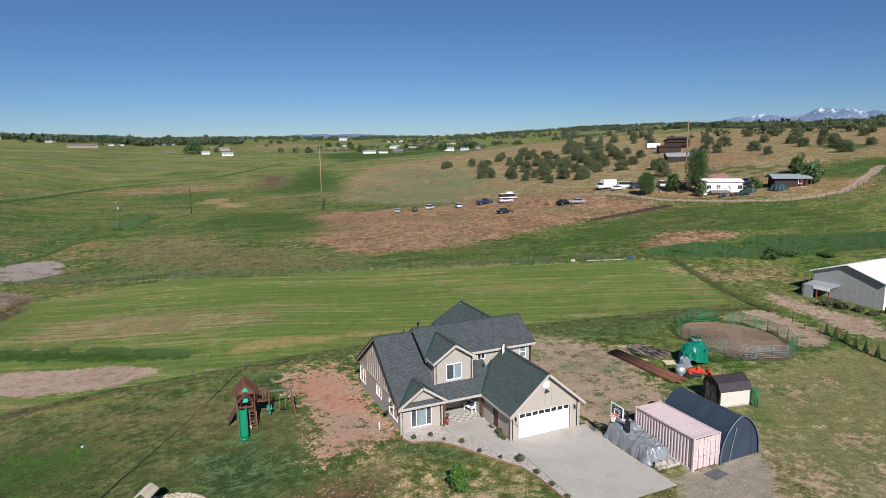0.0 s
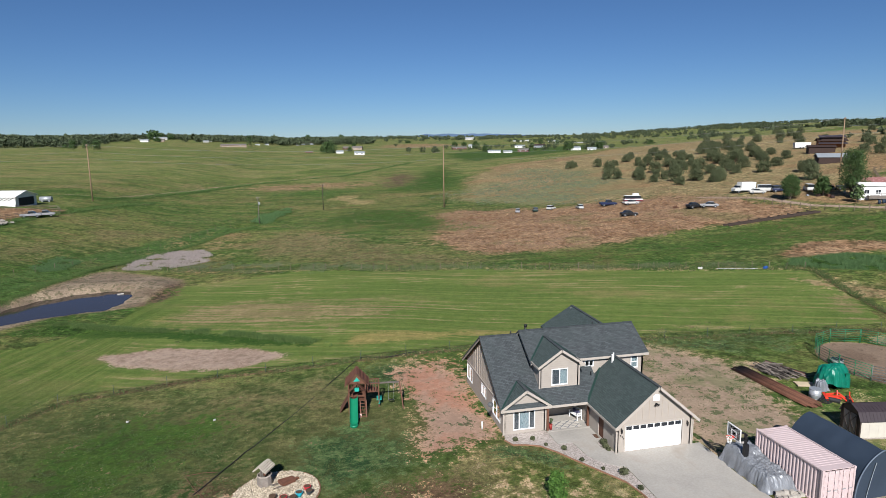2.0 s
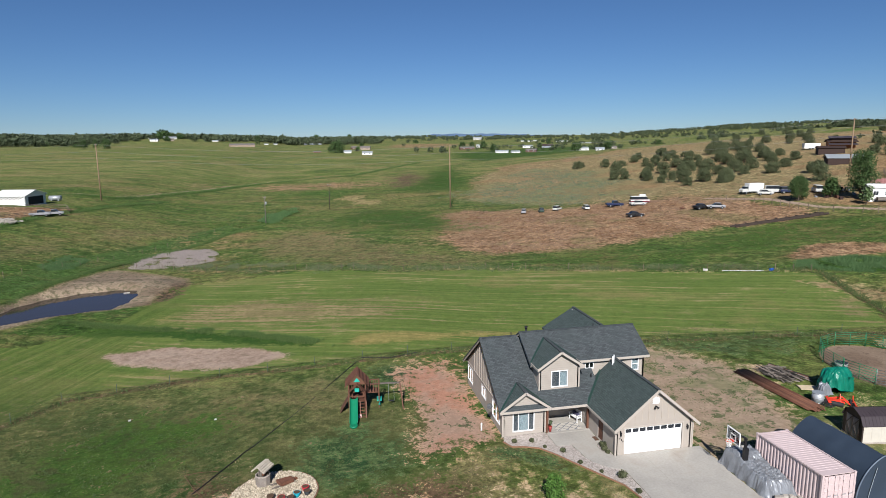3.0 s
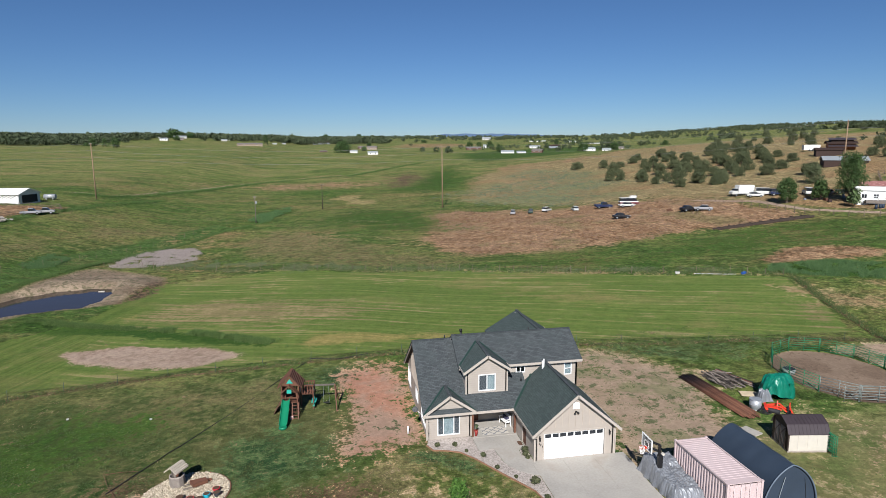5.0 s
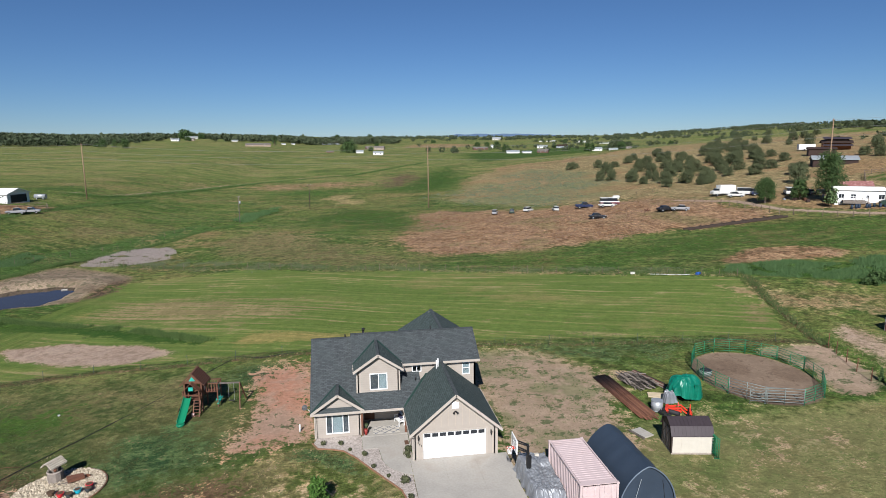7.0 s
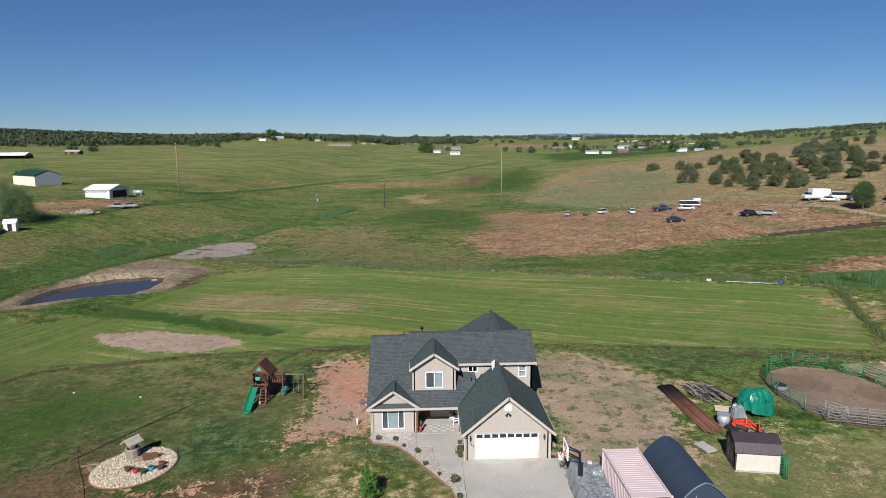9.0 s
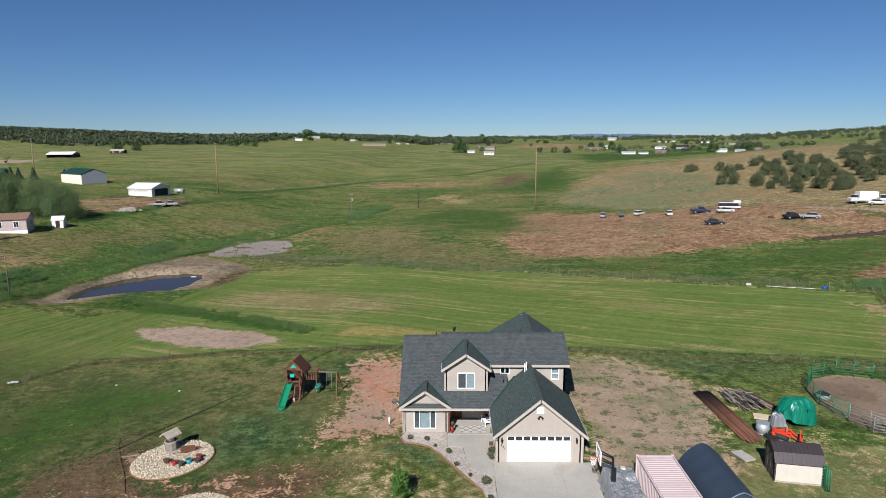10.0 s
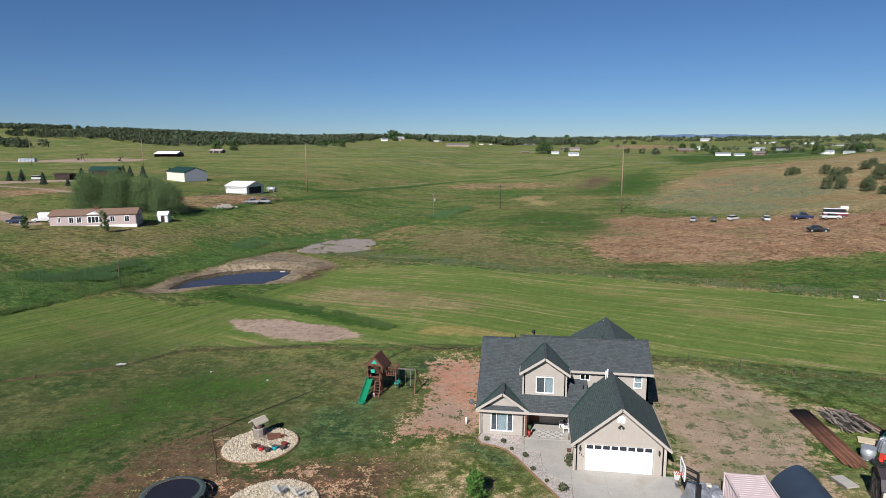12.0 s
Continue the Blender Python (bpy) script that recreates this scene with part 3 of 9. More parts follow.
masks["gravel"] = inside(X, Y, [(6.6, -9.4), (12.1, -9.4), (14.6, -9.2), (15.5, -10.5), (12, -13.5), (6, -20), (2, -16), (6.8, -10.4)], 1.6)

masks["bare"] = np.max([masks["red"], masks["pale"], masks["pen"], masks["mud"] * 0.6, masks["tan"] * 0.9, masks["gravel"]], axis=0)

nx, ny = len(gx), len(gy)
idx = np.arange(nx * ny).reshape(ny, nx)
quads = np.stack([idx[:-1, :-1], idx[:-1, 1:], idx[1:, 1:], idx[1:, :-1]], -1).reshape(-1, 4)
gm = bpy.data.meshes.new("ground")
gm.vertices.add(nx * ny)
gm.vertices.foreach_set("co", np.stack([X, Y, Z], -1).ravel())
gm.loops.add(quads.size)
gm.loops.foreach_set("vertex_index", quads.ravel())
gm.polygons.add(len(quads))
gm.polygons.foreach_set("loop_start", np.arange(0, quads.size, 4))
gm.polygons.foreach_set("use_smooth", np.ones(len(quads), bool))
gm.update(calc_edges=True)
for key, field in masks.items():
    gm.attributes.new(key, "FLOAT", "POINT").data.foreach_set("value", field.ravel().astype(np.float32))


def ground_material():
    m, nodes, links, bsdf = blank("pasture")
    pos = nodes.new("ShaderNodeNewGeometry").outputs["Position"]

    def N(scale, detail=3.0, rough=0.55, vec=pos):
        return noise_node(nodes, links, vec, scale, detail, rough)

    def stretched(turn, sx, sy):
        t = nodes.new("ShaderNodeMapping")
        t.vector_type = "TEXTURE"
        t.inputs["Rotation"].default_value, t.inputs["Scale"].default_value = (0, 0, radians(turn)), (1 / sx, 1 / sy, 1)
        links.new(pos, t.inputs["Vector"])
        return t.outputs[0]

    wide, mid, patch, tuft, fine, grain = N(0.008, 4), N(0.045, 5, 0.62), N(0.21, 5, 0.65), N(1.1, 5, 0.68), N(4.6, 4, 0.7), N(17.0, 3, 0.7)
    side = nodes.new("ShaderNodeAttribute")
    side.attribute_name = "west_field"
    rows = range_node(nodes, links, side.outputs["Fac"], 0.0, 1.0)
    rows = mix_node(nodes, links, rows, N(1.0, 4, 0.7, stretched(-25, 0.012, 1.3)), N(1.0, 4, 0.7, stretched(72, 0.012, 1.3)))
    sweep = N(0.06, 5, 0.65, stretched(-20, 0.4, 1.0))

    def ramp(v, lo, hi):
        return range_node(nodes, links, v, lo, hi)

    def mix(f, a, b):
        return mix_node(nodes, links, f, a, b)

    def mul(a, b):
        return math_node(nodes, links, "MULTIPLY", a, b)

    def add(a, b):
        return math_node(nodes, links, "ADD", a, b)

    dither = add(add(mul(patch, 0.34), mul(tuft, 0.36)), mul(fine, 0.30))
    blur = add(add(mul(mid, 0.36), mul(patch, 0.36)), mul(tuft, 0.28))

    def mask(name, amount, width=0.12, by=None):
        a = nodes.new("ShaderNodeAttribute")
        a.attribute_name = name
        v = add(a.outputs["Fac"], mul(math_node(nodes, links, "SUBTRACT", by if by is not None else dither, 0.5), amount))
        return range_node(nodes, links, v, 0.5 - width, 0.5 + width)

    # open pasture: green, yellow-green and dull brown drifts, with tussocks
    drift = N(0.03, 7, 0.74, stretched(-14, 0.6, 1.0))
    veins = N(0.11, 7, 0.76, stretched(-18, 0.4, 1.0))
    clump = N(0.6, 5, 0.74, stretched(-10, 0.8, 1.0))
    lines = N(0.30, 5, 0.7, stretched(-24, 0.12, 1.0))
    c = mix(ramp(sweep, 0.44, 0.56), (0.062, 0.104, 0.026), (0.108, 0.132, 0.044))
    c = mix(mul(ramp(wide, 0.46, 0.60), 0.3), c, (0.140, 0.110, 0.058))
    c = mix(mul(ramp(drift, 0.52, 0.58), 0.6), c, (0.170, 0.136, 0.072))
    c = mix(mul(ramp(drift, 0.47, 0.41), 0.75), c, (0.040, 0.094, 0.020))
    c = mix(mul(ramp(veins, 0.54, 0.60), 0.4), c, (0.185, 0.130, 0.078))
    c = mix(mul(ramp(veins, 0.47, 0.42), 0.6), c, (0.034, 0.066, 0.018))
    c = mix(mul(ramp(lines, 0.56, 0.62), 0.35), c, (0.205, 0.175, 0.100))
    c = mix(mul(ramp(clump, 0.52, 0.60), 0.6), c, (0.040, 0.072, 0.018))
    c = mix(mul(ramp(clump, 0.45, 0.38), 0.55), c, (0.160, 0.150, 0.066))
    plain = mix(ramp(N(0.05, 7, 0.74, stretched(-6, 0.25, 1.0)), 0.45, 0.55), (0.088, 0.126, 0.036), (0.165, 0.172, 0.072))
    plain = mix(mul(ramp(drift, 0.51, 0.58), 0.55), plain, (0.19, 0.155, 0.085))
    plain = mix(mul(ramp(veins, 0.54, 0.60), 0.6), plain, (0.205, 0.185, 0.100))
    plain = mix(mul(ramp(veins, 0.47, 0.42), 0.7), plain, (0.046, 0.080, 0.024))
    c = mix(mul(mask("plain", 0.8, 0.4, blur), 0.85), c, plain)
    wet = mix(ramp(clump, 0.45, 0.56), (0.044, 0.090, 0.024), (0.068, 0.114, 0.036))
    wet = mix(mul(ramp(tuft, 0.52, 0.60), 0.6), wet, (0.036, 0.072, 0.022))
    wet = mix(mul(ramp(veins, 0.54, 0.60), 0.5), wet, (0.120, 0.135, 0.056))
    c = mix(mask("wet", 2.4, 0.16, blur), c, wet)
    sandy = mix(ramp(patch, 0.44, 0.56), (0.275, 0.225, 0.125), (0.205, 0.165, 0.090))
    c = mix(mask("sand", 3.4, 0.12, blur), c, sandy)
    # mown hay with faint rows and yellowed stubble
    hay = mix(ramp(rows, 0.42, 0.58), (0.082, 0.126, 0.034), (0.116, 0.152, 0.046))
    hay = mix(mul(ramp(add(mul(rows, 0.7), mul(drift, 0.3)), 0.54, 0.61), 0.7), hay, (0.215, 0.200, 0.092))
    hay = mix(mul(ramp(sweep, 0.52, 0.62), 0.5), hay, (0.180, 0.165, 0.078))
    hay = mix(mul(ramp(drift, 0.53, 0.60), 0.55), hay, (0.185, 0.158, 0.078))
    hay = mix(mul(ramp(drift, 0.46, 0.40), 0.4), hay, (0.076, 0.118, 0.028))
    hay = mix(mul(ramp(tuft, 0.54, 0.64), 0.3), hay, (0.060, 0.092, 0.022))
    hay = mix(mul(ramp(add(mul(rows, 0.6), mul(patch, 0.4)), 0.565, 0.60), 0.75), hay, (0.235, 0.205, 0.115))
    gold = mix(ramp(rows, 0.44, 0.56), (0.245, 0.195, 0.085), (0.165, 0.160, 0.062))
    # west field: greener mowing, also darkened in colour for grass dimmer away from the antisolar side
    hay = mix(mul(side.outputs["Fac"], 0.6), hay, mix(ramp(rows, 0.42, 0.58), (0.056, 0.092, 0.024), (0.084, 0.118, 0.032)))
    stub = add(mul(rows, 0.55), mul(dither, 0.45))
    hay = mix(mask("stubble", 3.6, 0.18, stub), hay, mix(ramp(patch, 0.44, 0.56), (0.230, 0.180, 0.112), (0.165, 0.140, 0.078)))
    hay = mix(mask("gold", 3.0, 0.16, stub), hay, gold)
    c = mix(mask("hay", 1.6, 0.06), c, hay)
    # dry grass, sage and rust-brown weeds
    dry = mix(ramp(patch, 0.44, 0.56), (0.275, 0.216, 0.136), (0.205, 0.150, 0.092))
    dry = mix(mul(ramp(clump, 0.49, 0.57), 0.75), dry, (0.124, 0.124, 0.064))
    dry = mix(mul(ramp(drift, 0.50, 0.58), 0.6), dry, (0.225, 0.135, 0.085))
    c = mix(mask("dry", 4.0, 0.14, blur), c, dry)
    sage = mix(ramp(tuft, 0.46, 0.54), (0.225, 0.182, 0.112), (0.108, 0.140, 0.078))
    sage = mix(mul(ramp(drift, 0.51, 0.57), 0.6), sage, (0.225, 0.150, 0.092))
    c = mix(mask("sage", 1.2, 0.2, blur), c, sage)
    rust = mix(ramp(blur, 0.46, 0.54), (0.190, 0.112, 0.072), (0.262, 0.168, 0.118))
    rust = mix(mul(ramp(clump, 0.52, 0.60), 0.7), rust, (0.285, 0.205, 0.140))
    rust = mix(mul(ramp(veins, 0.46, 0.40), 0.5), rust, (0.110, 0.074, 0.050))
    rust = mix(mul(ramp(mid, 0.53, 0.60), 0.6), rust, (0.120, 0.118, 0.056))
    c = mix(mask("rust", 3.0, 0.14, blur), c, rust)
    # yard
    deep = mix(ramp(patch, 0.44, 0.56), (0.034, 0.064, 0.020), (0.066, 0.082, 0.032))
    deep = mix(mul(ramp(tuft, 0.52, 0.58), 0.45), deep, (0.112, 0.104, 0.055))
    deep = mix(mul(ramp(mid, 0.52, 0.60), 0.45), deep, (0.108, 0.096, 0.052))
    c = mix(mul(mask("deep", 2.0, 0.3, blur), 0.85), c, deep)
    dull = mix(ramp(clump, 0.45, 0.55), (0.155, 0.126, 0.072), (0.112, 0.112, 0.052))
    dull = mix(mul(ramp(tuft, 0.53, 0.60), 0.6), dull, (0.070, 0.086, 0.034))
    c = mix(mul(mask("dull", 3.4, 0.22, blur), 0.85), c, dull)
    turf = mix(ramp(mid, 0.44, 0.56), (0.092, 0.124, 0.046), (0.150, 0.150, 0.074))
    turf = mix(mul(ramp(patch, 0.50, 0.56), 0.5), turf, (0.155, 0.138, 0.070))
    turf = mix(mul(ramp(tuft, 0.53, 0.58), 0.5), turf, (0.056, 0.084, 0.026))
    c = mix(mask("turf", 3.0, 0.2, blur), c, turf)
    lush = mix(ramp(blur, 0.45, 0.55), (0.025, 0.062, 0.013), (0.047, 0.086, 0.020))
    lush = mix(mul(ramp(tuft, 0.51, 0.60), 0.65), lush, (0.022, 0.056, 0.012))
    lush = mix(mul(ramp(fine, 0.54, 0.66), 0.35), lush, (0.110, 0.130, 0.040))
    c = mix(mask("lush", 4.6, 0.14, add(mul(blur, 0.5), mul(dither, 0.5))), c, lush)
    lawn = mix(ramp(patch, 0.44, 0.56), (0.080, 0.106, 0.032), (0.165, 0.150, 0.075))
    lawn = mix(mul(ramp(tuft, 0.52, 0.60), 0.75), lawn, (0.235, 0.175, 0.105))
    c = mix(mask("lawn", 3.0, 0.08), c, lawn)
    grassy = mix(ramp(fine, 0.46, 0.54), (0.032, 0.058, 0.021), (0.088, 0.088, 0.042))
    speck = ramp(dither, 0.51, 0.53)
    soil = mix(ramp(patch, 0.44, 0.56), (0.112, 0.072, 0.050), (0.078, 0.051, 0.036))
    soil = mix(mul(ramp(fine, 0.50, 0.60), 0.35), soil, (0.175, 0.122, 0.085))
    soil = mix(mul(speck, 0.7), soil, grassy)
    c = mix(mask("brown", 5.0, 0.09), c, soil)
    tan = mix(ramp(mid, 0.44, 0.56), (0.290, 0.214, 0.152), (0.240, 0.178, 0.122))
    tan = mix(mul(ramp(patch, 0.50, 0.58), 0.4), tan, (0.315, 0.240, 0.175))
    tan = mix(mul(ramp(N(0.14, 5, 0.7), 0.50, 0.57), 0.75), tan, (0.165, 0.158, 0.084))
    tan = mix(mul(ramp(N(0.75, 5, 0.72), 0.560, 0.585), 0.85), tan, (0.078, 0.098, 0.044))
    c = mix(mask("tan", 5.0, 0.08), c, tan)
    clover = mix(ramp(tuft, 0.45, 0.55), (0.026, 0.062, 0.026), (0.062, 0.098, 0.042))
    clover = mix(mul(ramp(fine, 0.52, 0.62), 0.5), clover, (0.110, 0.108, 0.060))
    c = mix(mask("clover", 5.0, 0.10), c, clover)
    red = mix(ramp(patch, 0.44, 0.56), (0.350, 0.180, 0.120), (0.325, 0.205, 0.146))
    red = mix(mul(ramp(mid, 0.48, 0.58), 0.55), red, (0.300, 0.212, 0.158))
    red = mix(mul(ramp(fine, 0.52, 0.62), 0.25), red, (0.345, 0.225, 0.155))
    red = mix(mul(ramp(add(mul(tuft, 0.6), mul(patch, 0.4)), 0.572, 0.595), 0.9), red, (0.045, 0.074, 0.030))
    c = mix(mask("red", 5.0, 0.05), c, red)
    mud = mix(ramp(patch, 0.44, 0.56), (0.270, 0.210, 0.160), (0.185, 0.140, 0.102))
    mud = mix(mul(ramp(tuft, 0.50, 0.56), 0.85), mud, (0.085, 0.078, 0.046))
    c = mix(mask("mud", 2.4, 0.20), c, mud)
    pale = mix(ramp(patch, 0.44, 0.56), (0.320, 0.240, 0.185), (0.270, 0.196, 0.148))
    pale = mix(mul(ramp(tuft, 0.5, 0.58), 0.35), pale, (0.320, 0.250, 0.190))
    pale = mix(mul(ramp(tuft, 0.44, 0.38), 0.25), pale, (0.120, 0.105, 0.062))
    c = mix(mask("pale", 1.7, 0.09), c, pale)
    churned = mix(ramp(tuft, 0.46, 0.56), (0.048, 0.036, 0.030), (0.125, 0.088, 0.062))
    c = mix(mask("churned", 5.0, 0.07), c, churned)
    pen = mix(ramp(patch, 0.44, 0.56), (0.205, 0.150, 0.108), (0.155, 0.110, 0.078))
    pen = mix(mul(ramp(tuft, 0.55, 0.62), 0.6), pen, (0.095, 0.066, 0.046))
    c = mix(mask("pen", 0.6, 0.1), c, pen)
    stones = mix(ramp(grain, 0.44, 0.56), (0.175, 0.145, 0.115), (0.310, 0.265, 0.210))
    c = mix(mask("gravel", 2.0, 0.2), c, stones)
    g = add(mul(fine, 0.5), mul(grain, 0.5))
    s = nodes.new("ShaderNodeVectorMath")
    s.operation = "SCALE"
    bare = mask("bare", 1.0, 0.3)
    links.new(mix_node(nodes, links, math_node(nodes, links, "SUBTRACT", 1.0, bare), c, (1.06, 1.04, 0.86), "MULTIPLY"), s.inputs[0])
    lump = N(0.42, 6, 0.78)
    shade = mul(range_node(nodes, links, g, 0.36, 0.64, 0.60, 1.42, False), range_node(nodes, links, tuft, 0.40, 0.60, 0.66, 1.34, False))
    shade = mul(shade, mul(range_node(nodes, links, lump, 0.40, 0.60, 0.80, 1.20, False), range_node(nodes, links, N(2.4, 4, 0.75), 0.40, 0.60, 0.74, 1.26, False)))
    even = math_node(nodes, links, "MAXIMUM", mul(bare, 0.75), math_node(nodes, links, "MAXIMUM", mul(mask("hay", 1.0, 0.2), 0.72), math_node(nodes, links, "MAXIMUM", mul(mask("turf", 1.0, 0.3), 0.5), mul(mask("deep", 1.0, 0.3), 0.4))))
    links.new(add(mul(shade, math_node(nodes, links, "SUBTRACT", 1.0, even)), even), s.inputs["Scale"])
    links.new(s.outputs[0], bsdf.inputs["Base Color"])
    bsdf.inputs["Roughness"].default_value = 0.95
    bsdf.inputs["Specular IOR Level"].default_value = 0.1
    bump_node(nodes, links, bsdf, mul(add(add(tuft, mul(fine, 0.7)), mul(lump, 0.8)), math_node(nodes, links, "SUBTRACT", 1.0, mul(even, 0.9))), 0.8, 0.26)
    return m


gm.materials.append(ground_material())
tagged(new("ground", gm), "patchy green pasture and yard ground with bare reddish soil", "ground", kind="structure")

# pond water
wm, wnodes, wlinks, wb = blank("pond_water")
wb.inputs["Base Color"].default_value = (0.034, 0.027, 0.024, 1)
wb.inputs["Roughness"].default_value = 0.06
wb.inputs["IOR"].default_value = 1.33
wb.inputs["Specular IOR Level"].default_value = 0.28
wpos = wnodes.new("ShaderNodeNewGeometry").outputs["Position"]
bump_node(wnodes, wlinks, wb, noise_node(wnodes, wlinks, wpos, 3.0, 3), 0.12, 0.02)
water = Mesh()
pcx, pcy = sum(q[0] for q in POND) / len(POND), sum(q[1] for q in POND) / len(POND)
water.face([(pcx + (x - pcx) * 1.22, pcy + (y - pcy) * 1.16, WATER_Z) for x, y in reversed(POND)])
single("pond_water", water, wm, "still dark blue water of a small farm pond", "water", kind="structure")



# ---- the house ----
def wall_mesh(o, u, w, h, holes, inward, thick=0.16, top=None):
    """A wall of width w along u from o and height h, with openings (a, b, low, high) cut through, and an optional gable above as (a, z) points."""
    o, u, d = Vector(o), Vector(u), Vector(inward) * thick
    m = Mesh()
    ups = Vector((0, 0, 1))
    xs = sorted({0.0, w, *[v for k in holes for v in k[:2]]})
    zs = sorted({0.0, h, *[v for k in holes for v in k[2:]]})
    for a, b in zip(xs, xs[1:]):
        for lo, hi in zip(zs, zs[1:]):
            if any(k[0] <= a + 1e-6 and b <= k[1] + 1e-6 and k[2] <= lo + 1e-6 and hi <= k[3] + 1e-6 for k in holes):
                continue
            q = [o + u * a + ups * lo, o + u * b + ups * lo, o + u * b + ups * hi, o + u * a + ups * hi]
            m.face(q)
            m.face([p + d for p in reversed(q)])
    for a, b, lo, hi in holes:
        c = [o + u * a + ups * lo, o + u * b + ups * lo, o + u * b + ups * hi, o + u * a + ups * hi]
        for p, q in zip(c, c[1:] + c[:1]):
            m.face([p, p + d, q + d, q])
    e = [o, o + u * w]
    for p in e:
        m.face([p, p + d, p + d + ups * h, p + ups * h])
    if top:
        m.prism([o + u * a + ups * z for a, z in top], d)
    else:
        m.face([o + ups * h, o + u * w + ups * h, o + u * w + ups * h + d, o + ups * h + d])
    return m


def roof_slab(a, b, c, d, thick=0.14):
    """A roof plane through eave a-b and ridge c-d, with its thickness below."""
    return Mesh().prism([a, b, c, d], (0, 0, -thick))


def window_part(parent, at, u, n, w, h, lights=2, blind=True, sash=False, divide=None, dim=()):
    """A white vinyl window in an opening: at is its lower corner, u runs along the wall and n points out of it."""
    at, u, n, z = Vector(at), Vector(u), Vector(n), Vector((0, 0, 1))
    bm = Mesh()
    m = Matrix((u, n, z)).transposed().to_4x4()
    m.translation = at
    t = 0.045
    bm.box(-0.03, w + 0.03, -0.05, 0.035, -0.04, t, m).box(-0.03, w + 0.03, -0.05, 0.035, h - t, h + 0.04, m)
    bm.box(-0.03, t, -0.05, 0.035, t, h - t, m).box(w - t, w + 0.03, -0.05, 0.035, t, h - t, m)
    stops = divide or [i / lights for i in range(1, lights)]
    win = part("window", bm, VINYL, parent, "white vinyl window")
    edges = [t] + [w * s for s in stops] + [w - t]
    for s in stops:
        part("mullion", Mesh().box(w * s - 0.035, w * s + 0.035, -0.04, 0.025, t, h - t, m), VINYL, win)
    if sash:
        part("sash_rail", Mesh().box(t, w - t, -0.04, 0.025, h * 0.5 - 0.03, h * 0.5 + 0.03, m), VINYL, win)
    for a, b in zip(edges, edges[1:]):
        p = part("pane", Mesh().box(a, b, -0.03, -0.02, t, h - t, m), GLASS, win)
        p.visible_shadow = False
    if blind:
        # panes listed in dim get a darker grey sheet than the others
        for k, (a, b) in enumerate(zip(edges, edges[1:])):
            part("blind", Mesh().box(a - 0.03, b + 0.03, -0.12 - 0.004 * k, -0.10 - 0.004 * k, 0.02, h - 0.02, m), DIMBLIND if k in dim else BLIND, win)
    else:
        # added near-black sheet behind the glass, in place of an unlit room's shade
        part("room_shade_sheet", Mesh().box(-0.1, w + 0.1, -0.9, -0.88, -0.1, h + 0.1, m), INDOORSHADE, win)
    return win


house = thing("house", "two-storey beige sided house with charcoal shingle roofs and attached garage", "house")
EX = 5.68
front, left, right, back = (0, -1, 0), (-1, 0, 0), (1, 0, 0), (0, 1, 0)
# garage
GX, GZ, GP = 2.50, 5.24, 0.845


def garage_z(x):
    return GZ - 0.16 - GP * abs(x - GX)


part("wall", wall_mesh((-0.72, 0, -0.15), (1, 0, 0), 6.40, 2.45, [(0.72, 5.60, 0.15, 2.28)], back, top=[(0, 2.45), (6.40, 2.45), (6.40, garage_z(EX) + 0.15), (3.22, garage_z(GX) + 0.15), (0, garage_z(-0.72) + 0.15)]), PANELWALL, house, "smooth beige panelled garage front")
part("wall", wall_mesh((-0.72, 7.4, -0.15), (0, -1, 0), 7.4, 2.6, [(4.35, 5.25, 0.2, 2.2)], right), SIDING, house)
part("wall", wall_mesh((EX, 0, -0.15), (0, 1, 0), 7.4, 2.6, [], left), SIDING, house)
# ground floor of the living wing
part("wall", wall_mesh((-8.2, 4.9, -0.35), (1, 0, 0), 3.65, 2.8, [(0.86, 2.68, 0.68, 2.27)], back), SIDING, house)
part("wall", wall_mesh((-4.55, 4.9, -0.35), (0, 1, 0), 2.5, 2.8, [], left), SIDING, house)
part("wall", wall_mesh((-4.55, 7.4, -0.35), (1, 0, 0), 3.83, 4.4, [(0.35, 1.25, 0.45, 2.45)], back), SIDING, house)


def low_z(y):
    return 2.3 + 0.667 * (y - 4.45) if y <= 10.85 else 2.3 + 0.667 * (17.25 - y)


part("wall", wall_mesh((-8.2, 16.8, -0.45), (0, -1, 0), 11.9, 2.85, [(0.25, 2.05, 1.0, 2.45), (5.4, 6.8, 1.4, 2.4), (8.9, 10.95, 1.05, 2.45)], right, top=[(0, 2.85), (11.9, 2.85), (5.95, low_z(10.85) + 0.32)]), SIDING, house)
part("wall", wall_mesh((0.1, 16.8, -0.45), (-1, 0, 0), 8.3, 2.85, [], front), SIDING, house)
for i in range(13):
    y = 6.6 + i * 0.62
    if y < 15.2:
        part("batten", Mesh().box(-8.235, -8.2, y - 0.03, y + 0.03, 2.32, low_z(y) - 0.12), BOARD, house)
for i in range(9):
    x = 0.3 + i * 0.55
    part("batten", Mesh().box(x - 0.025, x + 0.025, -0.03, 0.0, 2.55, garage_z(x) - 0.05), BOARD, house)
part("trim_board", Mesh().box(-8.24, -8.2, 5.0, 16.7, 2.2, 2.32), TRIM, house)
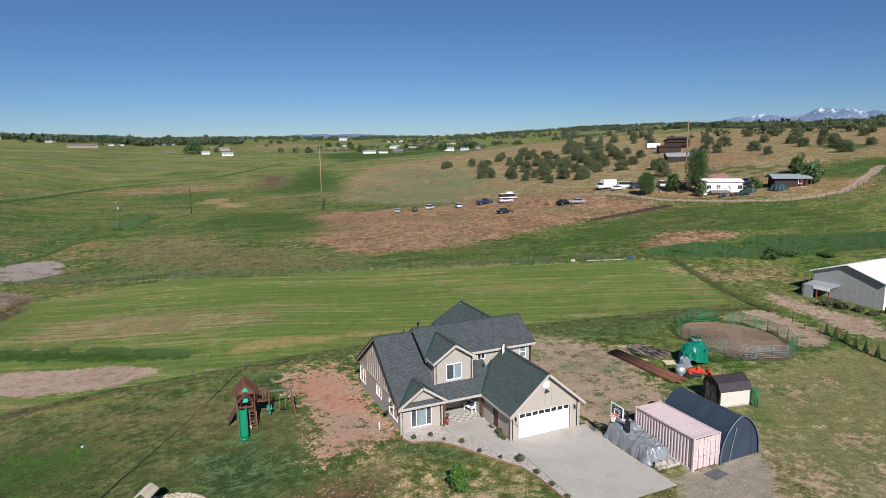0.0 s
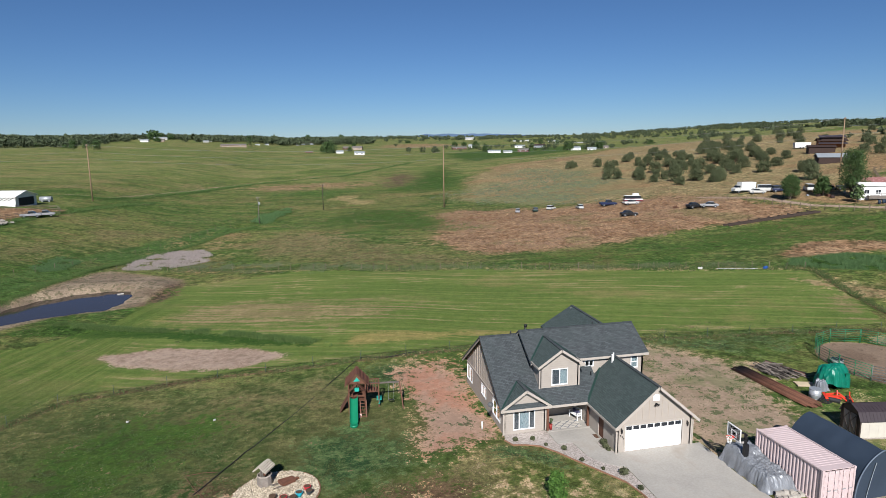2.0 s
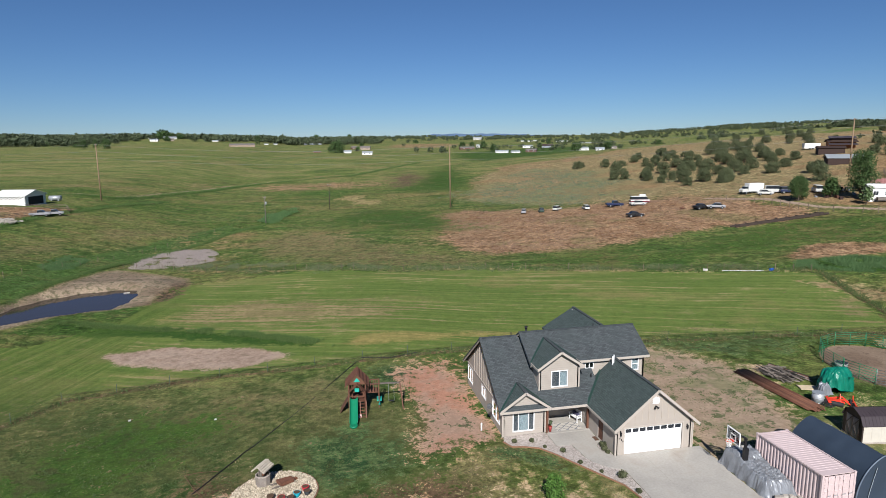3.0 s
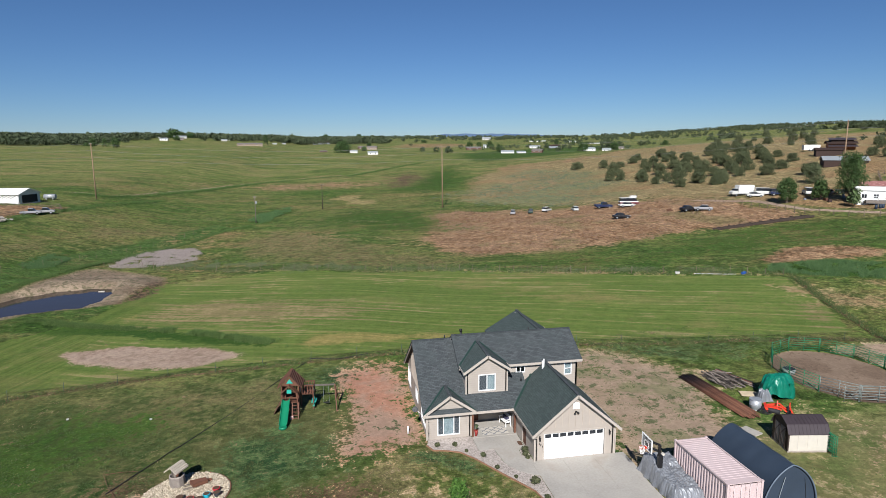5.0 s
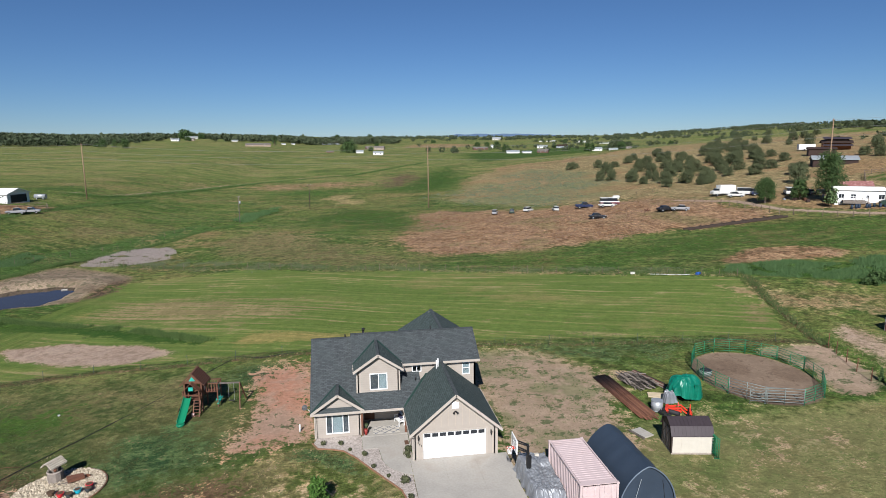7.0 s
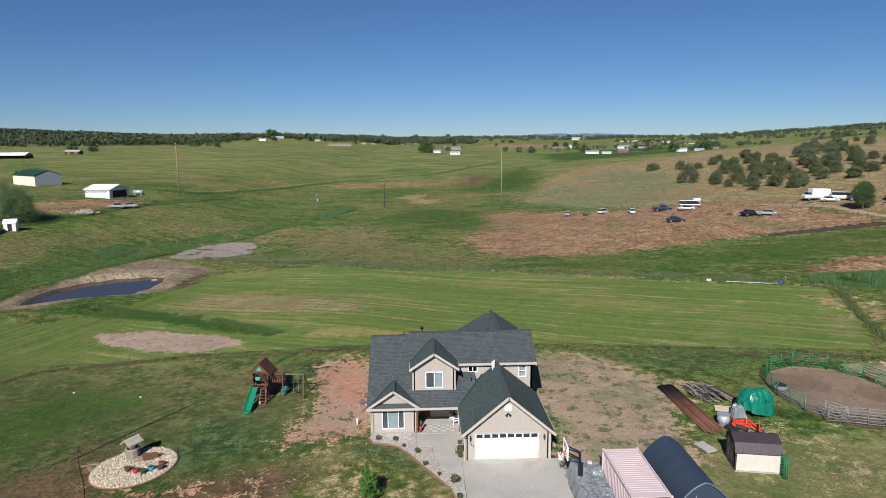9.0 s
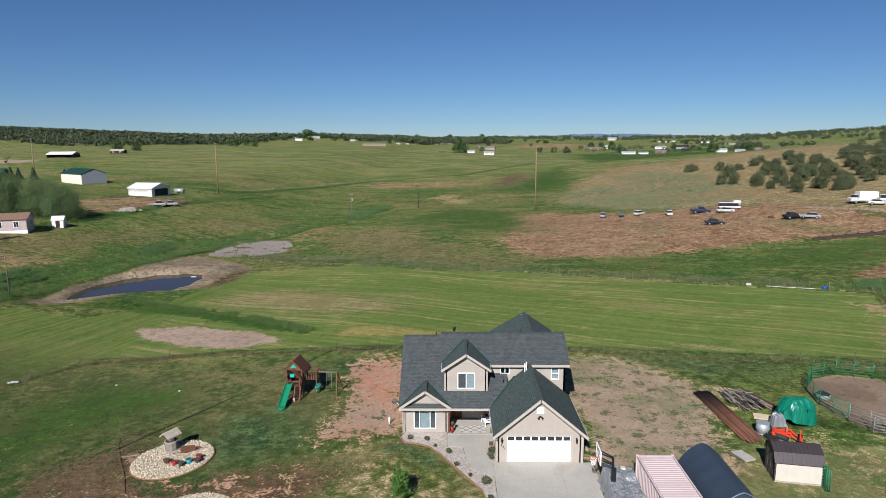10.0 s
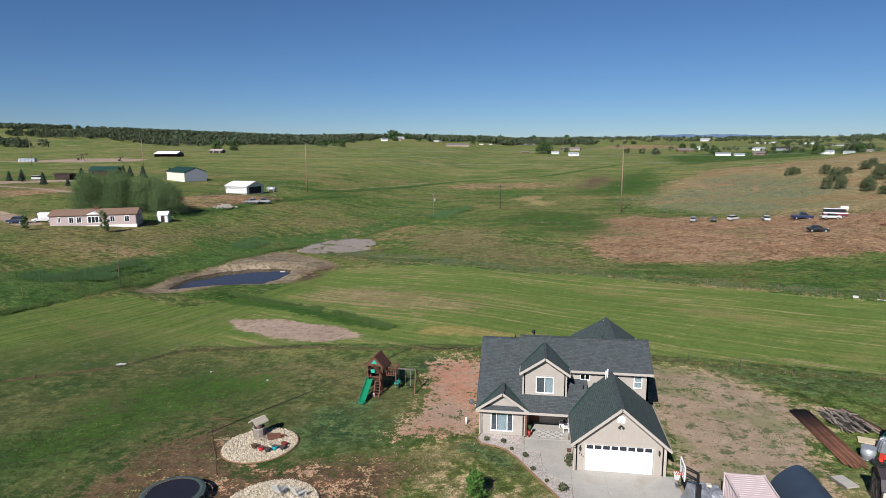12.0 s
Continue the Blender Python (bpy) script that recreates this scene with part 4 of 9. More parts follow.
# upper storey
part("wall", wall_mesh((-4.75, 7.4, 2.5), (1, 0, 0), 10.41, 2.6, [(4.80, 5.58, 1.72, 2.28), (9.22, 9.86, 1.22, 2.30)], back), SIDING, house)
part("wall", wall_mesh((5.66, 7.4, -0.15), (0, 1, 0), 5.6, 5.2, [], left, top=[(0, 5.2), (5.6, 5.2), (2.8, 6.95)]), SIDING, house)
part("wall", wall_mesh((-4.75, 13.0, 2.5), (0, -1, 0), 5.6, 2.55, [], right, top=[(0, 2.55), (5.6, 2.55), (2.8, 4.3)]), SIDING, house)
part("wall", wall_mesh((5.66, 13.0, -0.15), (-1, 0, 0), 10.41, 5.2, [], front), SIDING, house)
# dormer
part("wall", wall_mesh((-4.74, 5.9, 3.05), (1, 0, 0), 3.54, 2.3, [(1.08, 2.50, 0.42, 1.80)], back, top=[(0, 2.3), (3.54, 2.3), (1.77, 3.42)]), SIDING, house)
part("wall", wall_mesh((-4.74, 7.4, 3.05), (0, -1, 0), 1.5, 2.3, [], right), SIDING, house)
part("wall", wall_mesh((-1.2, 5.9, 3.05), (0, 1, 0), 1.5, 2.3, [], left), SIDING, house)
# rear wing
part("wall", wall_mesh((0.1, 13.0, -0.3), (0, 1, 0), 3.8, 5.3, [], right), SIDING, house)
part("wall", wall_mesh((5.66, 13.0, -0.3), (0, 1, 0), 3.8, 5.3, [], left), SIDING, house)
part("wall", wall_mesh((5.66, 16.8, -0.3), (-1, 0, 0), 5.56, 5.3, [], front, top=[(0, 5.3), (5.56, 5.3), (2.78, 7.2)]), SIDING, house)
part("gable_wall", Mesh().prism([(-8.2, 4.86, 2.45), (-4.55, 4.86, 2.45), (-6.38, 4.86, 3.66)], (0, 0.1, 0)), SIDING, house)

# roof planes: eave, eave, ridge, ridge
F, E = -0.45, 6.08
gr = 6.9
roofs = [
    ("Y", (-1.06, F, GZ - GP * 3.56), (GX, F, GZ), (GX, gr, GZ), (-1.06, gr, GZ - GP * 3.56)),
    ("Y", (GX, F, GZ), (E, F, GZ - GP * 3.58), (E, 7.4, GZ - GP * 3.58), (GX, gr, GZ)),
    ("X", (-8.6, 4.45, 2.3), (0.6, 4.45, 2.3), (0.6, 7.4, low_z(7.4)), (-8.6, 7.4, low_z(7.4))),
    ("X", (-8.6, 7.4, low_z(7.4)), (-4.74, 7.4, low_z(7.4)), (-4.74, 10.85, low_z(10.85)), (-8.6, 10.85, low_z(10.85))),
    ("X", (-8.6, 10.85, low_z(10.85)), (-4.74, 10.85, low_z(10.85)), (-4.74, 13.0, low_z(13.0)), (-8.6, 13.0, low_z(13.0))),
    ("X", (-8.6, 13.0, low_z(13.0)), (0.1, 13.0, low_z(13.0)), (0.1, 17.25, 2.3), (-8.6, 17.25, 2.3)),
    ("X", (-5.14, 7.0, 5.14), (5.98, 7.0, 5.14), (5.98, 10.2, 7.06), (-5.14, 10.2, 7.06)),
    ("X", (-5.14, 10.2, 7.06), (5.98, 10.2, 7.06), (5.98, 13.4, 5.14), (-5.14, 13.4, 5.14)),
    ("Y", (-5.03, 5.45, 5.27), (-2.96, 5.45, 6.66), (-2.96, 9.5, 6.66), (-5.03, 7.2, 5.27)),
    ("Y", (-2.96, 5.45, 6.66), (-0.88, 5.45, 5.27), (-0.88, 7.2, 5.27), (-2.96, 9.5, 6.66)),
    ("Y", (-8.5, 4.45, 2.36), (-6.38, 4.45, 3.84), (-6.38, 6.8, 3.84), (-8.5, 4.5, 2.36)),
    ("Y", (-6.38, 4.45, 3.84), (-4.26, 4.45, 2.36), (-4.26, 4.5, 2.36), (-6.38, 6.8, 3.84)),
    ("Y", (-0.25, 12.0, 5.05), (3.1, 10.2, 7.02), (3.1, 17.2, 7.02), (-0.25, 17.2, 5.05)),
    ("Y", (3.1, 10.2, 7.02), (6.0, 12.0, 5.05), (6.0, 17.2, 5.05), (3.1, 17.2, 7.02)),
]
for kind_, a, b, c, d in roofs:
    part("roof_plane", roof_slab(a, b, c, d), SHINGLE_X if kind_ == "X" else SHINGLE_Y, house, "charcoal asphalt shingles")
# ridge caps
for p, q in (((GX, F, GZ), (GX, gr, GZ)), ((-5.14, 10.2, 7.06), (5.98, 10.2, 7.06)), ((-8.6, 10.85, 6.57), (-5.0, 10.85, 6.57)), ((-2.96, 5.45, 6.66), (-2.96, 9.4, 6.66)), ((-6.38, 4.45, 3.84), (-6.38, 6.7, 3.84)), ((3.1, 10.3, 7.02), (3.1, 17.2, 7.02))):
    part("ridge_cap", Mesh().beam(Vector(p) + Vector((0, 0, 0.0)), Vector(q) + Vector((0, 0, 0.0)), 0.26, 0.05), SHINGLE_X, house)
# valley flashing in dark green metal
FLASH = stuff_mat("green_valley_metal", (0.022, 0.05, 0.042), 0.45, 0.2, var=0.15)
for p, q in (((-0.96, 4.47, 2.33), (1.30, 6.86, 4.2)), ((-8.46, 4.5, 2.38), (-6.42, 6.75, 3.84)), ((-4.3, 4.5, 2.38), (-6.34, 6.75, 3.84)), ((-5.0, 7.18, 5.28), (-3.02, 9.45, 6.64)), ((-0.92, 7.18, 5.28), (-2.9, 9.45, 6.64))):
    part("valley_flashing", Mesh().beam(p, q, 0.34, 0.03), FLASH, house, "dark green valley flashing")
# fascia and rake boards
boards = [((-1.06, F, GZ - GP * 3.56), (GX, F, GZ)), ((GX, F, GZ), (E, F, GZ - GP * 3.58)), ((E, F, GZ - GP * 3.58), (E, 7.4, GZ - GP * 3.58)), ((-1.06, F, GZ - GP * 3.56), (-1.06, 4.45, GZ - GP * 3.56)),
          ((-8.6, 4.45, 2.3), (-1.06, 4.45, 2.3)), ((-8.6, 4.45, 2.3), (-8.6, 10.85, 6.57)), ((-8.6, 10.85, 6.57), (-8.6, 17.25, 2.3)), ((-8.6, 17.25, 2.3), (0.1, 17.25, 2.3)),
          ((-0.95, 7.0, 5.14), (5.98, 7.0, 5.14)), ((5.98, 7.0, 5.14), (5.98, 10.2, 7.06)), ((5.98, 10.2, 7.06), (5.98, 13.4, 5.14)), ((-5.14, 7.0, 5.14), (-5.14, 10.2, 7.06)), ((-5.14, 10.2, 7.06), (-5.14, 13.4, 5.14)),
          ((-5.03, 5.45, 5.27), (-2.96, 5.45, 6.66)), ((-2.96, 5.45, 6.66), (-0.88, 5.45, 5.27)), ((-5.03, 5.45, 5.27), (-5.03, 7.2, 5.27)), ((-0.88, 5.45, 5.27), (-0.88, 7.2, 5.27)),
          ((-8.5, 4.43, 2.38), (-6.38, 4.43, 3.84)), ((-6.38, 4.43, 3.84), (-4.26, 4.43, 2.38)), ((6.0, 12.0, 5.05), (6.0, 17.2, 5.05))]
for p, q in boards:
    low_ = Vector((0, 0, 0.18 if p[0] == q[0] and p[2] != q[2] else 0.09))
    if low_.z > 0.1:
        low_.x = -0.06 if p[0] < 0 else 0.06
    part("fascia", Mesh().beam(Vector(p) - low_, Vector(q) - low_, 0.05, 0.2), TRIM, house)
for x0, x1, y0, y1, z in ((-1.04, -0.72, F, 4.4, 2.08), (-8.5, -1.0, 4.47, 4.9, 2.12), (-0.9, 5.9, 7.02, 7.4, 4.93)):
    part("soffit", Mesh().box(x0, x1, y0, y1, z - 0.02, z), TRIM, house)
for x, y in ((-0.72, 0), (EX, 0), (-8.2, 4.9), (-4.55, 4.9), (EX, 7.4)):
    part("corner_trim", Mesh().box(x - 0.06, x + 0.06, y - 0.025, y + 0.06, -0.2, 2.4), TRIM, house)
for x in (-4.74, -1.2):
    part("corner_trim", Mesh().box(x - 0.06, x + 0.06, 5.875, 5.96, 3.0, 5.1), TRIM, house)
part("gutter", Mesh().box(-4.2, -1.0, 4.36, 4.44, 2.14, 2.26), TRIM, house)
for x, y, z0, z1 in ((-0.80, -0.08, -0.1, 2.1), (EX + 0.08, -0.06, -0.1, 2.1), (-8.27, 4.83, -0.3, 2.1)):
    part("downpipe", Mesh().box(x - 0.04, x + 0.04, y - 0.04, y + 0.04, z0, z1), TRIM, house)
# garage door with a row of lights along its top
gd = part("garage_door", Mesh().box(0.0, 4.88, 0.09, 0.12, 0.0, 2.13), WHITE, house, "white sectional garage door")
for i in range(4):
    z0 = 0.01 + i * 0.533
    if i < 3:
        for j in range(8):
            part("door_panel", Mesh().box(0.06 + j * 0.6, 0.62 + j * 0.6, 0.07, 0.095, z0 + 0.05, z0 + 0.49), WHITE, gd)
    part("door_section", Mesh().box(0.01, 4.87, 0.078, 0.1, z0, z0 + 0.522), WHITE, gd)
DARKGLASS = stuff_mat("dark_glass", (0.02, 0.024, 0.03), 0.12, var=0.1, spec=0.6, bump=0)
for j in range(8):
    part("door_light", Mesh().box(0.10 + j * 0.6, 0.58 + j * 0.6, 0.062, 0.08, 1.75, 2.04), DARKGLASS, gd)
part("door_trim", Mesh().box(-0.12, 0.0, -0.02, 0.06, 0.0, 2.25).box(4.88, 5.0, -0.02, 0.06, 0.0, 2.25).box(0.0, 4.88, -0.02, 0.06, 2.13, 2.25), TRIM, house)
# windows
window_part(house, (-7.34, 4.9, 0.33), (1, 0, 0), front, 1.82, 1.59, divide=[0.26, 0.74], dim=(0, 2))
window_part(house, (-3.66, 5.9, 3.47), (1, 0, 0), front, 1.42, 1.38, dim=(0,))
window_part(house, (0.05, 7.4, 4.22), (1, 0, 0), front, 0.78, 0.56, blind=False)
window_part(house, (4.47, 7.4, 3.72), (1, 0, 0), front, 0.64, 1.08, 1, sash=True)
for y1, w, z, h in ((16.55, 1.8, 0.55, 1.45), (11.4, 1.4, 0.95, 1.0), (7.9, 2.05, 0.6, 1.4)):
    window_part(house, (-8.2, y1, z), (0, -1, 0), left, w, h)
# side door, front door, porch
sd = part("side_door", Mesh().box(-0.66, -0.6, 2.15, 3.05, 0.05, 2.05), WOOD, house, "dark brown side door")
part("door_knob", Mesh().tube((-0.66, 2.25, 1.0), (-0.74, 2.25, 1.0), 0.035), BLACK, sd)
fd = part("front_door", Mesh().box(-4.2, -3.3, 7.46, 7.52, 0.1, 2.1), WOOD, house, "brown wooden front door")
part("door_knob", Mesh().tube((-3.4, 7.46, 1.0), (-3.4, 7.38, 1.0), 0.035), BLACK, fd)
for x in (-4.44, -0.86):
    p = part("porch_post", Mesh().box(x - 0.08, x + 0.08, 4.62, 4.78, 0.0, 2.12), WOOD, house, "stained wooden porch post")
# wall lamps, number bars, gable vent, flood light
for x in (-0.36, 5.28):
    lamp = part("wall_lamp", Mesh().box(x - 0.05, x + 0.05, -0.04, 0.0, 1.72, 2.0), BLACK, house, "dark wall lantern")
    part("lantern", Mesh().tube((x, -0.12, 1.62), (x, -0.12, 1.86), 0.055, 0.085, 6).tube((x, -0.12, 1.86), (x, -0.12, 1.96), 0.1, 0.02, 6), BLACK, lamp)
for i in range(3):
    part("number_bar", Mesh().box(-0.42 + i * 0.13, -0.36 + i * 0.13, -0.02, 0.0, 1.32 - i * 0.13, 1.46 - i * 0.13), BLACK, house)
vent = [(GX + dx, -0.04, z) for dx, z in ((-0.27, 3.95), (0.27, 3.95), (0.27, 4.4), (0.0, 4.52), (-0.27, 4.4))]
gv = part("gable_vent", Mesh().prism(vent, (0, 0.05, 0)), WHITE, house, "white louvred gable vent")
for i in range(4):
    part("louvre", Mesh().box(GX - 0.24, GX + 0.24, -0.06, -0.04, 4.0 + i * 0.1, 4.05 + i * 0.1), WHITE, gv)
fl = part("flood_light", Mesh().box(GX - 0.06, GX + 0.06, -0.05, 0.0, 3.66, 3.78), BLACK, house)
for s in (-1, 1):
    part("lamp_head", Mesh().tube((GX + s * 0.06, -0.06, 3.72), (GX + s * 0.16, -0.2, 3.62), 0.05, 0.09), BLACK, fl)
# flues, vents and the dish
for x, y, z, h in ((2.16, 6.3, 4.6, 1.05), (2.02, 6.25, 4.6, 0.92)):
    part("white_flue", Mesh().tube((x, y, z), (x, y, z + h), 0.055).tube((x, y, z + h), (x, y, z + h + 0.03), 0.07), VINYL, house, "white plastic flue pipe")
chim = part("chimney_flue", Mesh().tube((-3.95, 11.6, 5.4), (-3.95, 11.6, 6.95), 0.10), BLACK, house, "black metal chimney pipe with a cap")
part("flue_cap", Mesh().tube((-3.95, 11.6, 6.9), (-3.95, 11.6, 7.1), 0.14).tube((-3.95, 11.6, 7.1), (-3.95, 11.6, 7.15), 0.17, 0.06), BLACK, chim)
for x, y, z in ((-5.6, 10.95, 6.5), (2.1, 10.4, 6.95), (0.25, 6.6, 3.75)):
    part("roof_vent", Mesh().tube((x, y, z), (x, y, z + 0.35), 0.05), BLACK, house)
DKGREY = stuff_mat("dark_grey_paint", (0.07, 0.072, 0.075), 0.5)
dish = part("dish_mount", Mesh().path([(-8.2, 6.0, 1.7), (-8.7, 5.9, 2.0), (-9.0, 5.85, 2.3)], 0.03), VINYL, house, "satellite dish on an arm")
bowl = Mesh().grid(lambda a, b: Vector((-9.05, 5.8, 2.35)) + Euler((radians(60), 0, radians(-20))).to_matrix() @ Vector((0.24 * a * math.cos(6.2832 * b), 0.24 * a * math.sin(6.2832 * b), 0.08 * a * a)), 4, 16)
part("dish_bowl", bowl, DKGREY, dish)
part("dish_arm", Mesh().path([(-9.05, 5.8, 2.35), (-9.25, 5.4, 2.5)], 0.02), BLACK, dish)
# foundation strip
part("foundation", Mesh().box(-8.19, EX - 0.02, 4.93, 16.7, -0.9, -0.2).box(-0.7, EX - 0.02, 0.03, 5.0, -0.9, -0.05), CONCRETE, house, "grey concrete foundation")



# ---- paving and planting bed ----
def slab(name, outline, z, mat_, label, thick=0.12, parent=None):
    m = Mesh().prism([(x, y, z - thick) for x, y in outline], (0, 0, thick))
    return part(name, m, mat_, parent, label) if parent else single(name, m, mat_, label, name.replace("_", " "), kind="structure")


drive = new("driveway")
tagged(drive, "pale concrete driveway slabs in front of the garage", "driveway", kind="structure")
for i in range(3):
    for j in range(3):
        x0, x1 = -1.0 + i * 2.45, -1.0 + (i + 1) * 2.45 - 0.006
        y0, y1 = -10.4 + j * 3.46, -10.4 + (j + 1) * 3.46 - 0.006
        if i == 2:
            x1 = (6.45, 6.3, 6.5)[j]
        part("concrete_slab", Mesh().prism([(x0, y0, -0.12), (x1, y0, -0.12), (x1, y1, -0.12), (x0, y1, -0.12)], (0, 0, 0.135)), CONCRETE, drive)
walkway = [(-4.5, 4.42), (-4.5, 2.4), (-3.25, 2.35), (-3.15, 1.3), (-3.05, 0.3), (-2.75, -0.5), (-2.3, -1.15), (-1.6, -1.75), (-1.02, -2.05), (-1.02, -0.1), (-0.8, 0.0), (-1.15, 0.35), (-1.45, 1.0), (-1.4, 1.8), (-0.95, 2.3), (-0.76, 2.3), (-0.76, 4.42)]
slab("front_walk", walkway, 0.03, CONCRETE, "curved pale concrete front walk")
slab("porch_floor", [(-4.52, 4.44), (-0.74, 4.44), (-0.74, 7.38), (-4.52, 7.38)], 0.06, CONCRETE, "concrete porch slab under the roof")
GRAVEL, gn, gl, gb = blank("grey_gravel")
gpos = gn.new("ShaderNodeNewGeometry").outputs["Position"]
gv_ = gn.new("ShaderNodeTexVoronoi")
gv_.inputs["Scale"].default_value = 11.0
gl.new(gpos, gv_.inputs["Vector"])
gl.new(mix_node(gn, gl, gv_.outputs["Color"], (0.20, 0.175, 0.155), (0.50, 0.44, 0.40)), gb.inputs["Base Color"])
gb.inputs["Roughness"].default_value = 0.9
bump_node(gn, gl, gb, gv_.outputs["Distance"], -0.8, 0.04)
bed = [(-8.15, 4.86), (-4.6, 4.86), (-4.52, 4.4), (-4.52, 2.38), (-3.27, 2.33), (-3.17, 1.3), (-3.07, 0.28), (-2.77, -0.52), (-2.32, -1.17), (-1.62, -1.77), (-1.04, -2.1), (-1.04, -9.5), (-1.5, -9.5), (-1.65, -5.6), (-2.0, -3.9), (-2.85, -2.5), (-4.2, -0.3), (-5.0, 1.1), (-6.0, 2.4), (-7.0, 2.85), (-8.0, 3.1), (-8.4, 3.9)]
slab("gravel_bed", bed, 0.012, GRAVEL, "grey gravel planting bed along the house", 0.06)
slab("gravel_island", [(-0.78, 0.02), (-0.78, 2.26), (-0.97, 2.26), (-1.36, 1.78), (-1.41, 1.02), (-1.13, 0.4)], 0.015, GRAVEL, "small gravel bed beside the garage wall", 0.06)
EDGE = stuff_mat("rusty_edging", (0.24, 0.125, 0.075), 0.8, var=0.2)
edge = [(-8.45, 4.0), (-8.02, 3.05), (-7.0, 2.8), (-6.0, 2.35), (-5.02, 1.05), (-4.22, -0.35), (-2.88, -2.55), (-2.03, -3.95), (-1.69, -5.65), (-1.54, -9.5)]
em = Mesh()
for a, b in zip(edge, edge[1:]):
    em.beam((*a, 0.02), (*b, 0.02), 0.09, 0.12)
single("bed_edging", em, EDGE, "low rust-brown edging round the gravel bed", "edging", kind="structure")
rug = Mesh().box(-3.55, -1.35, 4.75, 6.05, 0.06, 0.075)
RUG, rn, rl, rb = blank("lattice_rug")
rpos = rn.new("ShaderNodeTexCoord").outputs["Object"]
rs = rn.new("ShaderNodeSeparateXYZ")
rl.new(rpos, rs.inputs[0])
da = math_node(rn, rl, "PINGPONG", math_node(rn, rl, "ADD", math_node(rn, rl, "MULTIPLY", rs.outputs["X"], 1.0), math_node(rn, rl, "MULTIPLY", rs.outputs["Y"], 1.15)), 0.37)
db = math_node(rn, rl, "PINGPONG", math_node(rn, rl, "SUBTRACT", math_node(rn, rl, "MULTIPLY", rs.outputs["X"], 1.0), math_node(rn, rl, "MULTIPLY", rs.outputs["Y"], 1.15)), 0.37)
rl.new(mix_node(rn, rl, range_node(rn, rl, math_node(rn, rl, "MINIMUM", da, db), 0.03, 0.07), (0.12, 0.13, 0.16), (0.46, 0.43, 0.38)), rb.inputs["Base Color"])
rb.inputs["Roughness"].default_value = 0.95
single("porch_rug", rug, RUG, "beige rug with a grey diamond lattice on the porch", "rug")
single("door_mat", Mesh().box(-1.15, -0.82, 2.55, 3.2, 0.03, 0.05), stuff_mat("brown_mat", (0.10, 0.055, 0.035), 0.95), "brown door mat on the walk", "mat")


def bench(at, turn):
    b = thing("porch_bench", "white painted porch bench with dark cushions", "bench", at, turn)
    part("seat", Mesh().box(-0.55, 0.55, -0.25, 0.25, 0.38, 0.43), WHITE, b)
    bk = part("backrest", Mesh().box(-0.55, 0.55, 0.22, 0.27, 0.85, 0.95), WHITE, b)
    for i in range(7):
        part("slat", Mesh().box(-0.5 + i * 0.16, -0.44 + i * 0.16, 0.23, 0.26, 0.43, 0.87), WHITE, bk)
    for sx in (-0.52, 0.52):
        for sy in (-0.22, 0.24):
            part("leg", Mesh().box(sx - 0.03, sx + 0.03, sy - 0.03, sy + 0.03, 0, 0.62), WHITE, b)
        part("armrest", Mesh().box(sx - 0.05, sx + 0.05, -0.28, 0.28, 0.6, 0.64), WHITE, b)
    for x in (-0.25, 0.2):
        p = part("cushion", Mesh().box(x - 0.19, x + 0.19, 0.02, 0.2, 0.43, 0.78), stuff_mat("cushion_cloth", (0.05, 0.05, 0.09), 0.9, var=0.5, fine=8), b, "dark patterned cushion")
        bevel(p, 0.06)


bench((-1.25, 6.3, 0.06), -75)
pot = thing("porch_planter", "tall red planter beside the porch post", "planter", (-4.15, 4.75, 0.06))
part("pot", Mesh().tube((0, 0, 0), (0, 0, 0.5), 0.1, 0.15, 12), stuff_mat("deep_red_glaze", (0.25, 0.03, 0.025), 0.5), pot)
part("plant", Mesh().tube((0, 0, 0.55), (0.05, 0, 0.95), 0.05, 0.16, 6), stuff_mat("dry_plant", (0.05, 0.07, 0.03)), pot)


# ---- foliage builders ----
def leaf_cloud(m, centre, radii, count, size, rng, shell=0.55, tilt=1.0):
    """Small three-cornered leaves spread through an oval clump, denser towards its outside."""
    cx, cy, cz = centre
    for _ in range(count):
        v = Vector((rng.gauss(0, 1), rng.gauss(0, 1), rng.gauss(0, 1))).normalized()
        r = shell + (1 - shell) * rng.random()
        p = Vector((cx + v.x * radii[0] * r, cy + v.y * radii[1] * r, cz + v.z * radii[2] * r))
        n = (v + Vector((rng.gauss(0, 0.7), rng.gauss(0, 0.7), rng.gauss(0, 0.7)))).normalized()
        a = n.orthogonal().normalized()
        b = n.cross(a)
        w = rng.random() * 6.283
        s = size * (0.6 + 0.8 * rng.random())
        d1, d2 = a * math.cos(w) + b * math.sin(w), b * math.cos(w) - a * math.sin(w)
        m.face([p - d1 * s * 0.5 - d2 * s * 0.4, p + d1 * s * 0.5 - d2 * s * 0.35, p + d1 * s * 0.35 + d2 * s * 0.45, p - d1 * s * 0.3 + d2 * s * 0.5])
    return m


